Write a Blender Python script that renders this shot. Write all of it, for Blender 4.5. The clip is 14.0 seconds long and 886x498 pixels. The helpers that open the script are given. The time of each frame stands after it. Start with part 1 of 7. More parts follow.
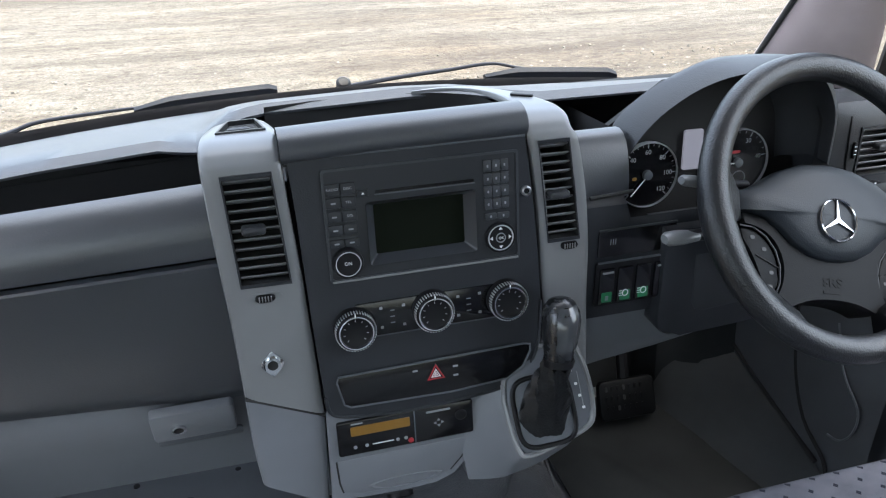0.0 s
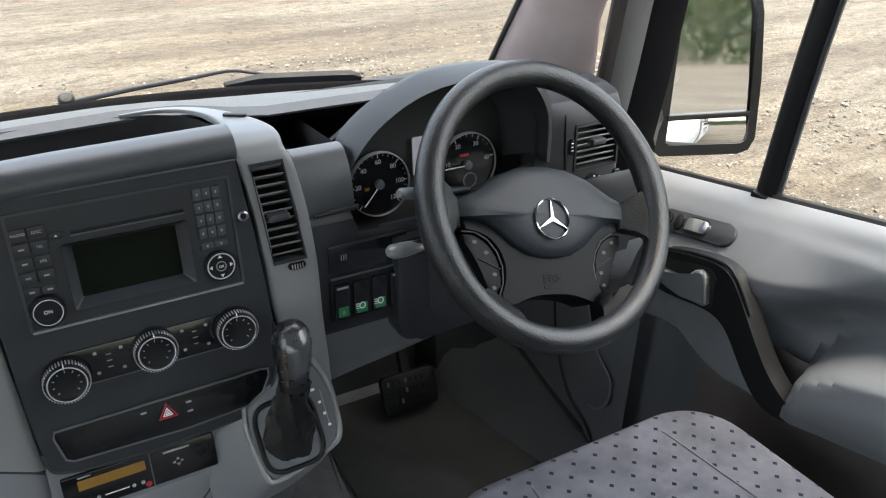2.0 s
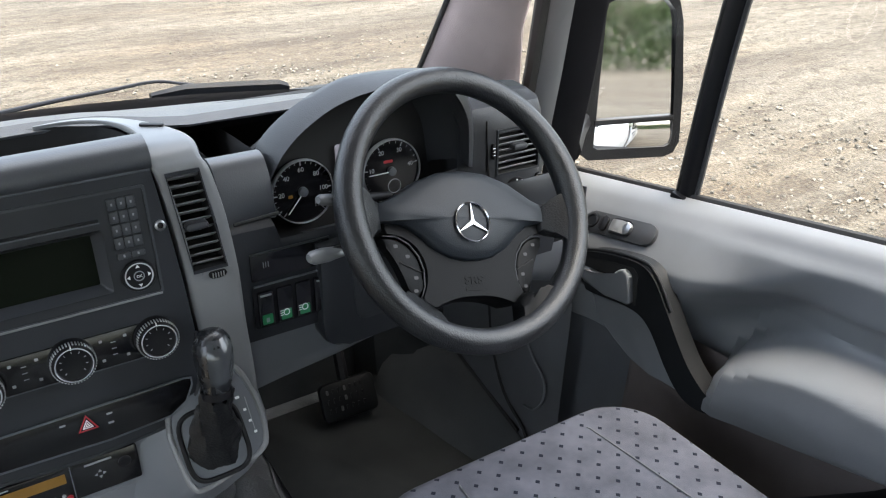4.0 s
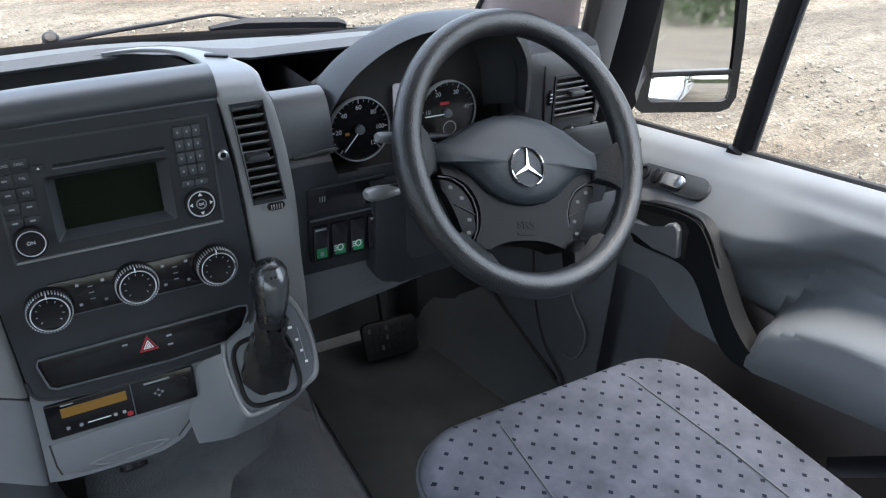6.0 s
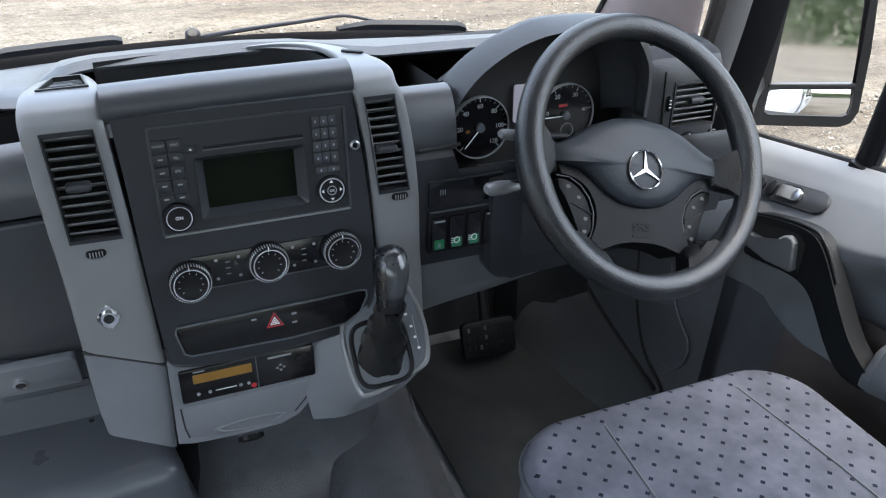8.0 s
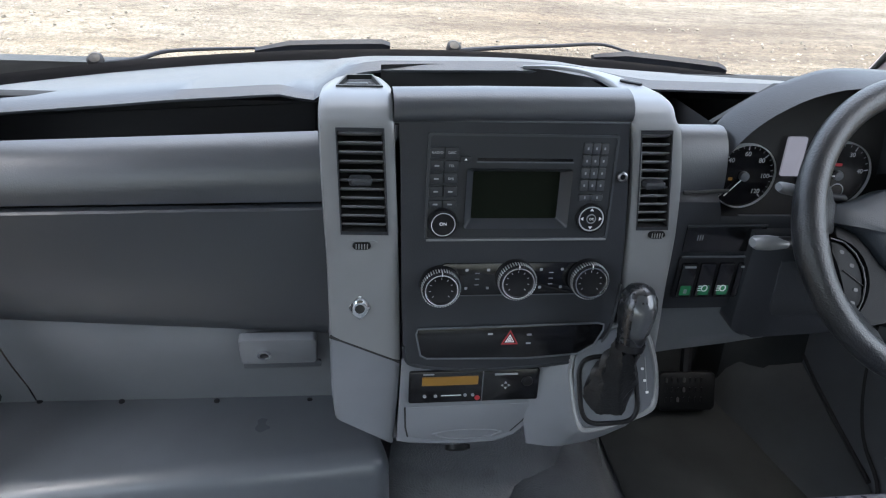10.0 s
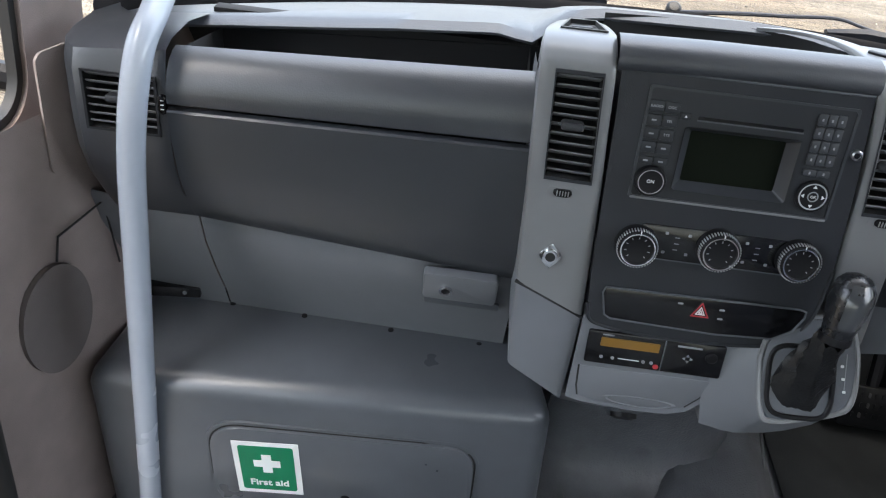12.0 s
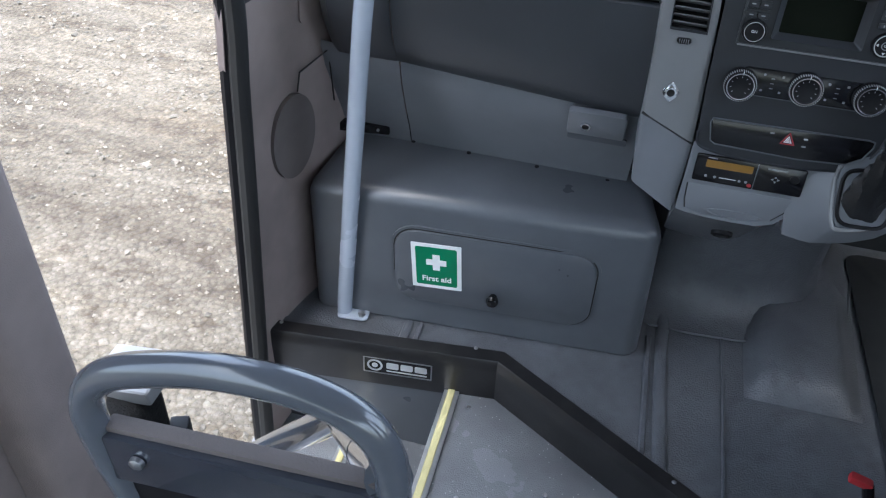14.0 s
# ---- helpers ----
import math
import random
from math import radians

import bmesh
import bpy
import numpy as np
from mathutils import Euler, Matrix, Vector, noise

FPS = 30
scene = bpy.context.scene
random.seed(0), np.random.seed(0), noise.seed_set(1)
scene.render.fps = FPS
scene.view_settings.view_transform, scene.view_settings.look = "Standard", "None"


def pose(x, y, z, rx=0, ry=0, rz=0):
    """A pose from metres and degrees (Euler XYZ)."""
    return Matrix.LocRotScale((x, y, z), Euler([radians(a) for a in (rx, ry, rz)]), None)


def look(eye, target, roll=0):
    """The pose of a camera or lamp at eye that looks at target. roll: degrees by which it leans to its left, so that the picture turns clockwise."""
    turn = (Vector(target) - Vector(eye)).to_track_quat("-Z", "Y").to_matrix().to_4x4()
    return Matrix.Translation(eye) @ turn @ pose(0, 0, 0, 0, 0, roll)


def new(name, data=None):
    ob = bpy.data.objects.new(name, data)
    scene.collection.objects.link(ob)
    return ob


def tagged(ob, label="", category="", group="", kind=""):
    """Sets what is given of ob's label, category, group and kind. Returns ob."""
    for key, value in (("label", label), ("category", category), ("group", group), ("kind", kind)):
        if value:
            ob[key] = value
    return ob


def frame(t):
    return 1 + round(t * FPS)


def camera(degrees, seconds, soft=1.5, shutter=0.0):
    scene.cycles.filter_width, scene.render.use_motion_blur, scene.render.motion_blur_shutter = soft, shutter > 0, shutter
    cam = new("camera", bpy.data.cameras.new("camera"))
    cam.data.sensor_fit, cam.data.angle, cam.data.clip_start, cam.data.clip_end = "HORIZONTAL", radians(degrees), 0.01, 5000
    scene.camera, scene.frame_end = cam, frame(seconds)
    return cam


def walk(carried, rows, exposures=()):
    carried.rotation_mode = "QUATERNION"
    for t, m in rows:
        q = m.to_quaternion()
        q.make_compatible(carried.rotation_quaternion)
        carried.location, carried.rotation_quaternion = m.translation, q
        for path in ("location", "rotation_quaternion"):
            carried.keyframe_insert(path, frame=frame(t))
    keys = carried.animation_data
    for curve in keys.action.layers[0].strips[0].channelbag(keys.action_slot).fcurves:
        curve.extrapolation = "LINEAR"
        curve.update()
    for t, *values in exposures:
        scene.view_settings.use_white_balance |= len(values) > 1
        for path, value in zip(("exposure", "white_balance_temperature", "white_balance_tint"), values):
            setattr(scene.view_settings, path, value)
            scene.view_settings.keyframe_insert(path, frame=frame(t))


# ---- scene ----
# ---- camera and its walk: seconds, place, turn to the left, tilt, lean ----
cam = camera(58, 14.0, soft=1.15)
PATH = [
    (0, -0.1883, -0.7230, 1.0797, -15.977, -27.622, -0.326),
    (0.5, -0.1403, -0.7029, 1.0843, -21.202, -29.792, 1.068),
    (1, -0.1122, -0.7204, 1.1053, -24.272, -31.341, 0.796),
    (1.5, -0.1024, -0.7237, 1.1185, -28.363, -29.417, 1.082),
    (2, -0.0802, -0.7363, 1.1144, -30.283, -28.941, 1.516),
    (2.5, -0.0623, -0.7415, 1.1260, -33.079, -28.508, 2.487),
    (2.7, -0.0547, -0.7607, 1.1387, -33.936, -27.810, 1.912),
    (4.8, -0.0604, -0.7699, 1.1076, -34.019, -29.435, 2.173),
    (5, -0.0645, -0.7677, 1.1115, -33.559, -30.244, 2.658),
    (5.5, -0.0650, -0.7695, 1.1144, -31.830, -31.386, 2.929),
    (6, -0.0796, -0.7699, 1.1122, -31.214, -31.845, 3.294),
    (6.5, -0.0863, -0.7795, 1.1125, -30.547, -32.259, 3.371),
    (7, -0.0916, -0.7953, 1.1093, -28.466, -32.044, 2.739),
    (7.2, -0.0947, -0.7923, 1.1070, -27.629, -32.033, 2.701),
    (9.3, -0.1890, -0.7696, 1.1089, -14.896, -30.317, 3.324),
    (9.5, -0.1960, -0.7611, 1.1059, -13.187, -30.468, 3.787),
    (10, -0.2173, -0.7497, 1.1003, -10.351, -30.430, 4.833),
    (10.5, -0.2359, -0.7380, 1.0958, -6.744, -30.634, 5.127),
    (11, -0.2442, -0.7313, 1.0931, -2.268, -30.226, 5.138),
    (11.5, -0.2587, -0.7394, 1.0866, 1.062, -30.163, 5.732),
    (12, -0.2572, -0.7570, 1.0673, 2.513, -33.444, 6.102),
    (12.5, -0.2529, -0.8644, 1.0772, 3.508, -39.237, 6.406),
    (13, -0.2482, -1.0257, 1.0807, 6.080, -40.496, 5.839),
    (13.5, -0.2298, -1.0938, 1.1019, 10.149, -42.257, 3.923),
    (14, -0.2554, -1.1005, 1.1245, 12.300, -39.318, 3.404),
]
AIM = []
for t, x, y, z, turn, tilt, lean in PATH:
    AIM.append((t, pose(x, y, z, 90 + tilt, 0, turn) @ pose(0, 0, 0, 0, 0, lean)))
walk(cam, AIM, [(0.0, 3.38, 6350, 6), (1.2, 3.35, 6350, 6), (1.9, 3.28, 7000, 5), (2.7, 3.22, 7000, 5), (5.0, 3.36, 6450, 6), (6.5, 3.36, 6300, 6), (9.5, 3.38, 6350, 7), (11.0, 3.48, 6550, 7), (12.0, 3.48, 6700, 7), (13.0, 3.35, 6200, 6), (14.0, 3.28, 5950, 7)])

# ---- world, sun, large lights ----
SUN_TILT, SUN_TURN = 74, 170
world = bpy.data.worlds.new("sky")
scene.world = world
world.use_nodes = True
wn = world.node_tree.nodes
sky = wn.new("ShaderNodeTexSky")
sky.sky_type, sky.sun_disc = "NISHITA", False
sky.sun_elevation, sky.sun_rotation = radians(SUN_TILT), radians(SUN_TURN)
sky.dust_density, sky.ozone_density = 6.0, 0.5
wn["Background"].inputs["Strength"].default_value = 0.15
grey_sky = wn.new("ShaderNodeHueSaturation")
grey_sky.inputs["Saturation"].default_value = 0.7
world.node_tree.links.new(sky.outputs[0], grey_sky.inputs["Color"])
world.node_tree.links.new(grey_sky.outputs[0], wn["Background"].inputs["Color"])
sun_data = bpy.data.lights.new("sun", "SUN")
sun_data.energy, sun_data.angle, sun_data.color = 0.4, radians(60), (1.0, 0.97, 0.94)
sun = new("sun", sun_data)
s_t, s_r = radians(SUN_TILT), radians(SUN_TURN)
sun.matrix_world = look((0, 0, 10), (-10 * math.sin(s_r) * math.cos(s_t), -10 * math.cos(s_r) * math.cos(s_t), 10 - 10 * math.sin(s_t)))


# ---- materials ----
def mat(name, color, rough=0.5, metal=0.0, grain=0.0, grain_size=0.001, stain=0.12, stain_size=0.12, spec=0.5, coat=0.0, tint=None):
    """A painted, moulded or woven surface: two scales of tone, fine relief."""
    m = bpy.data.materials.new(name)
    m.use_nodes = True
    nt = m.node_tree
    b = nt.nodes["Principled BSDF"]
    b.inputs["Metallic"].default_value = metal
    b.inputs["Specular IOR Level"].default_value = spec
    b.inputs["Coat Weight"].default_value = coat
    geo = nt.nodes.new("ShaderNodeTexCoord")
    big = nt.nodes.new("ShaderNodeTexNoise")
    big.inputs["Scale"].default_value = 1 / stain_size
    big.inputs["Detail"].default_value = 3
    big.inputs["Roughness"].default_value = 0.65
    nt.links.new(geo.outputs["Object"], big.inputs["Vector"])
    ramp = nt.nodes.new("ShaderNodeMapRange")
    ramp.inputs["From Min"].default_value, ramp.inputs["From Max"].default_value = 0.3, 0.7
    ramp.inputs["To Min"].default_value, ramp.inputs["To Max"].default_value = 1 - stain, 1 + stain
    nt.links.new(big.outputs["Fac"], ramp.inputs["Value"])
    small = nt.nodes.new("ShaderNodeTexNoise")
    small.inputs["Scale"].default_value = 1 / grain_size
    small.inputs["Detail"].default_value = 2
    nt.links.new(geo.outputs["Object"], small.inputs["Vector"])
    mix = nt.nodes.new("ShaderNodeMix")
    mix.data_type, mix.blend_type = "RGBA", "MULTIPLY"
    mix.inputs[0].default_value = 1.0
    mix.inputs["A"].default_value = (*color, 1)
    comb = nt.nodes.new("ShaderNodeCombineColor")
    for k in range(3):
        nt.links.new(ramp.outputs[0], comb.inputs[k])
    nt.links.new(comb.outputs[0], mix.inputs["B"])
    out = mix.outputs["Result"]
    if tint:
        second = nt.nodes.new("ShaderNodeMix")
        second.data_type = "RGBA"
        second.inputs["B"].default_value = (*tint, 1)
        r2 = nt.nodes.new("ShaderNodeMapRange")
        r2.inputs["From Min"].default_value, r2.inputs["From Max"].default_value = 0.52, 0.72
        n2 = nt.nodes.new("ShaderNodeTexNoise")
        n2.inputs["Scale"].default_value, n2.inputs["Detail"].default_value = 2.2 / stain_size, 8
        nt.links.new(geo.outputs["Object"], n2.inputs["Vector"])
        nt.links.new(n2.outputs["Fac"], r2.inputs["Value"])
        nt.links.new(r2.outputs[0], second.inputs[0])
        nt.links.new(out, second.inputs["A"])
        out = second.outputs["Result"]
    nt.links.new(out, b.inputs["Base Color"])
    rr = nt.nodes.new("ShaderNodeMapRange")
    rr.inputs["From Min"].default_value, rr.inputs["From Max"].default_value = 0.3, 0.7
    rr.inputs["To Min"].default_value, rr.inputs["To Max"].default_value = max(0.02, rough - 0.03), min(1, rough + 0.03)
    nt.links.new(big.outputs["Fac"], rr.inputs["Value"])
    nt.links.new(rr.outputs[0], b.inputs["Roughness"])
    if grain:
        bump = nt.nodes.new("ShaderNodeBump")
        bump.inputs["Strength"].default_value = grain
        bump.inputs["Distance"].default_value = grain_size * 0.6
        nt.links.new(small.outputs["Fac"], bump.inputs["Height"])
        nt.links.new(bump.outputs[0], b.inputs["Normal"])
    return m


M = {
    "dash_dark": mat("dash_dark_plastic", (0.024, 0.026, 0.030), 0.34, grain=0.18, grain_size=0.0016, stain=0.1, spec=0.3),
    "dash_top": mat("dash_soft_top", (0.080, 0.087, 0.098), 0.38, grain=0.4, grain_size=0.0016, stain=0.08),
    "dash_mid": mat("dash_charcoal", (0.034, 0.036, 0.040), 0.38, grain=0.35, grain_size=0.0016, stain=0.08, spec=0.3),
    "knob": mat("knob_plastic", (0.012, 0.013, 0.015), 0.27, stain=0.12, stain_size=0.02, coat=0.2),
    "knob_grey": mat("knob_inlay", (0.045, 0.048, 0.052), 0.2, stain=0.1, stain_size=0.02, coat=0.5),
    "fuzz": mat("fuzzy_cover", (0.012, 0.012, 0.012), 0.95, grain=1.0, grain_size=0.004, stain=0.4, stain_size=0.01, spec=0.1),
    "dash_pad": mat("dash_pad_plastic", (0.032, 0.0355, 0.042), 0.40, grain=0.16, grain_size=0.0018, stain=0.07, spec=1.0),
    "stone": mat("yard_stone", (0.118, 0.108, 0.091), 0.9, stain=0.5, stain_size=0.03),
    # kick panel grey taken darker, so the footwell's dimness is in the colour
    "foot": mat("shaded_footwell_trim", (0.042, 0.045, 0.047), 0.55, grain=0.3, grain_size=0.0016, stain=0.15, spec=0.3),
    "hub": mat("hub_plastic", (0.0032, 0.0036, 0.0043), 0.45, grain=0.25, grain_size=0.0010, stain=0.12, spec=0.12),
    "gaiter": mat("gaiter_leather", (0.010, 0.0105, 0.0115), 0.36, grain=0.5, grain_size=0.0022, stain=0.25, stain_size=0.02, spec=0.4),
    "dial_ring": mat("dial_ring", (0.55, 0.56, 0.58), 0.3, metal=0.3, stain=0.05),
    "emboss": mat("embossed_letter", (0.0085, 0.0088, 0.0095), 0.5, spec=0.1),
    "faint": mat("faint_print", (0.035, 0.036, 0.038), 0.5),
    "handle_black": mat("handle_black", (0.011, 0.012, 0.0135), 0.45, grain=0.3, grain_size=0.0012, stain=0.15, spec=0.22),
    "mirror_rim": mat("mirror_rim", (0.004, 0.0042, 0.005), 0.3, stain=0.6, stain_size=0.004, spec=0.2),
    "kick": mat("kick_panel", (0.085, 0.090, 0.099), 0.5, grain=0.3, grain_size=0.0016, stain=0.12),
    "door_carpet": mat("door_carpet", (0.12, 0.102, 0.098), 0.9, grain=0.6, grain_size=0.0016, stain=0.14),
    # pillar pink raised to include the daylight on the driver's side
    "pillar": mat("lit_pillar_fabric", (0.40, 0.325, 0.325), 0.9, grain=0.6, grain_size=0.0016, stain=0.12),
    "foliage": mat("hedge_leaf", (0.055, 0.095, 0.022), 0.6, stain=0.45, stain_size=0.25),
    "silver": mat("silver_grey_plastic", (0.17, 0.174, 0.178), 0.3, grain=0.06, grain_size=0.001, stain=0.06),
    "grey": mat("grey_plastic", (0.142, 0.150, 0.164), 0.38, grain=0.12, grain_size=0.0014, stain=0.08),
    "door_grey": mat("door_grey_plastic", (0.138, 0.145, 0.155), 0.42, grain=0.14, grain_size=0.0014, stain=0.07),
    "black": mat("black_plastic", (0.008, 0.008, 0.0095), 0.42, grain=0.15, stain=0.15, spec=0.22),
    "gloss_black": mat("gloss_black", (0.006, 0.006, 0.007), 0.16, stain=0.2),
    # near-black for gaps and hollows; the shade inside hollows is in the colour
    "recess": mat("recess_shade_black", (0.014, 0.014, 0.0145), 0.8),
    "radio": mat("radio_plastic", (0.022, 0.024, 0.027), 0.38, grain=0.1, stain=0.08, spec=0.32),
    "bezel": mat("radio_bezel", (0.034, 0.037, 0.042), 0.35, stain=0.06),
    "slat": mat("vent_slat", (0.12, 0.125, 0.13), 0.4, stain=0.06),
    "screen": mat("radio_screen", (0.006, 0.008, 0.005), 0.5, spec=0.06),
    "amber": mat("amber_display", (0.20, 0.105, 0.018), 0.3),
    "white": mat("white_print", (0.75, 0.76, 0.76), 0.5),
    "scale": mat("scale_print", (0.34, 0.35, 0.36), 0.5),
    "dim": mat("grey_print", (0.25, 0.26, 0.27), 0.5),
    "red": mat("red_plastic", (0.36, 0.022, 0.03), 0.4),
    "green": mat("green_lens", (0.012, 0.16, 0.06), 0.3),
    "chrome": mat("chrome", (0.75, 0.76, 0.78), 0.16, metal=1.0, stain=0.05),
    "steel": mat("steel", (0.45, 0.46, 0.48), 0.35, metal=1.0, stain=0.1),
    "leather": mat("wheel_leather", (0.0125, 0.0135, 0.0152), 0.34, grain=0.55, grain_size=0.0020, stain=0.4, stain_size=0.02, spec=0.5),
    "airbag": mat("airbag_plastic", (0.017, 0.0205, 0.0255), 0.42, grain=0.35, grain_size=0.0013, spec=0.26),
    "vinyl": mat("box_vinyl", (0.082, 0.090, 0.101), 0.30, grain=0.12, grain_size=0.0018, stain=0.1, spec=0.7),
    "floor": mat("floor_vinyl", (0.100, 0.107, 0.118), 0.38, grain=0.75, grain_size=0.0035, stain=0.2, tint=(0.076, 0.082, 0.091)),
    # rubber mat colour; on bulkhead and arch cover it deepens the footwell shade
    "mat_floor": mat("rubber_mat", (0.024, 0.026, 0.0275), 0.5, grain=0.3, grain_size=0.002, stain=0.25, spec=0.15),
    "tread": mat("step_tread", (0.165, 0.172, 0.183), 0.26, grain=0.6, grain_size=0.0025, stain=0.15),
    "kerb": mat("kerb_trim", (0.011, 0.011, 0.012), 0.33, grain=0.3, grain_size=0.002, stain=0.3, spec=0.5, tint=(0.020, 0.0195, 0.019)),
    "carpet": mat("jamb_carpet", (0.235, 0.192, 0.178), 0.9, grain=0.6, grain_size=0.0016, stain=0.14),
    "paint": mat("pole_paint", (0.36, 0.40, 0.46), 0.25, stain=0.05, coat=0.3),
    "rail": mat("rail_paint", (0.092, 0.102, 0.122), 0.2, stain=0.08, coat=0.7),
    "rail_dark": mat("rail_slate", (0.030, 0.034, 0.046), 0.25, stain=0.1, coat=0.5),
    "rubber": mat("rubber_seal", (0.012, 0.012, 0.012), 0.65, stain=0.2),
    # unseen ceiling; its paleness sets how much light bounces into the cab
    "headlining": mat("headlining", (0.46, 0.46, 0.47), 0.9, grain=0.3, grain_size=0.002),
    "yellow": mat("edging_yellow", (0.62, 0.56, 0.28), 0.6, grain=0.6, grain_size=0.003, stain=0.2),
    "alu": mat("edging_aluminium", (0.62, 0.63, 0.64), 0.32, metal=0.8),
    "sign_green": mat("sign_green", (0.0, 0.17, 0.075), 0.35, stain=0.05),
    "body": mat("white_body_paint", (0.75, 0.76, 0.77), 0.25, coat=0.5),
    "wiper": mat("wiper_black", (0.010, 0.012, 0.017), 0.5, spec=0.2),
}


def glass_mat(name, tint=(1, 1, 1), rough=0.0):
    m = bpy.data.materials.new(name)
    m.use_nodes = True
    nt = m.node_tree
    out = nt.nodes["Material Output"]
    clear = nt.nodes.new("ShaderNodeBsdfTransparent")
    clear.inputs[0].default_value = (*tint, 1)
    gloss = nt.nodes.new("ShaderNodeBsdfGlossy")
    gloss.inputs["Roughness"].default_value = rough
    mix = nt.nodes.new("ShaderNodeMixShader")
    mix.inputs[0].default_value = 0.04
    nt.links.new(clear.outputs[0], mix.inputs[1])
    nt.links.new(gloss.outputs[0], mix.inputs[2])
    nt.links.new(mix.outputs[0], out.inputs["Surface"])
    return m


M["glass"] = glass_mat("window_glass", (0.97, 0.98, 0.97))
# light tint for unseen saloon panes, to hold back fill from behind
M["tinted"] = glass_mat("tinted_glass", (0.80, 0.82, 0.82))
M["mirror"] = mat("mirror_glass", (0.62, 0.63, 0.64), 0.02, metal=1.0, stain=0.02)


def seat_mat():
    """Grey velour with staggered rows of small dark woven squares."""
    m = mat("seat_fabric", (0.088, 0.092, 0.113), 0.85, grain=0.8, grain_size=0.0012, stain=0.28, stain_size=0.06, spec=0.2)
    nt = m.node_tree
    b = nt.nodes["Principled BSDF"]
    old = b.inputs["Base Color"].links[0].from_socket
    geo = nt.nodes.new("ShaderNodeTexCoord")

    def op(kind, a, c=None):
        n = nt.nodes.new("ShaderNodeMath")
        n.operation = kind
        for k, v in enumerate((a, c)):
            if v is None:
                continue
            if isinstance(v, (int, float)):
                n.inputs[k].default_value = v
            else:
                nt.links.new(v, n.inputs[k])
        return n.outputs[0]

    sep = nt.nodes.new("ShaderNodeSeparateXYZ")
    nt.links.new(geo.outputs["Object"], sep.inputs[0])
    up = op("MULTIPLY", sep.outputs[2], 0.7)
    u0, v0 = op("DIVIDE", sep.outputs[0], 0.034), op("DIVIDE", op("ADD", sep.outputs[1], up), 0.034)
    marks = []
    for s in (0.0, 0.5):
        d = [op("ABSOLUTE", op("SUBTRACT", op("FRACT", op("ADD", q, s + 20)), 0.5)) for q in (u0, v0)]
        marks.append(op("LESS_THAN", op("ADD", d[0], d[1]), 0.108))
    dot = op("MAXIMUM", *marks)
    mix = nt.nodes.new("ShaderNodeMix")
    mix.data_type = "RGBA"
    mix.inputs["B"].default_value = (0.010, 0.012, 0.022, 1)
    nt.links.new(dot, mix.inputs[0])
    nt.links.new(old, mix.inputs["A"])
    nt.links.new(mix.outputs["Result"], b.inputs["Base Color"])
    return m


M["seat"] = seat_mat()
tr = M["tread"].node_tree
dots = tr.nodes.new("ShaderNodeTexVoronoi")
dots.inputs["Scale"].default_value = 150
spot = tr.nodes.new("ShaderNodeMapRange")
spot.inputs["From Min"].default_value, spot.inputs["From Max"].default_value = 0.16, 0.10
pick = tr.nodes.new("ShaderNodeSeparateColor")
few = tr.nodes.new("ShaderNodeMath")
few.operation, few.inputs[1].default_value = "GREATER_THAN", 0.80
both = tr.nodes.new("ShaderNodeMath")
both.operation = "MULTIPLY"
fleck = tr.nodes.new("ShaderNodeMix")
fleck.data_type = "RGBA"
fleck.inputs["B"].default_value = (0.55, 0.56, 0.56, 1)
coord = tr.nodes.new("ShaderNodeTexCoord")
tr.links.new(coord.outputs["Object"], dots.inputs["Vector"])
tr.links.new(dots.outputs["Distance"], spot.inputs["Value"])
tr.links.new(dots.outputs["Color"], pick.inputs[0])
tr.links.new(pick.outputs[0], few.inputs[0])
tr.links.new(few.outputs[0], both.inputs[0])
tr.links.new(spot.outputs[0], both.inputs[1])
tr.links.new(both.outputs[0], fleck.inputs[0])
tr.links.new(tr.nodes["Principled BSDF"].inputs["Base Color"].links[0].from_socket, fleck.inputs["A"])
tr.links.new(fleck.outputs["Result"], tr.nodes["Principled BSDF"].inputs["Base Color"])


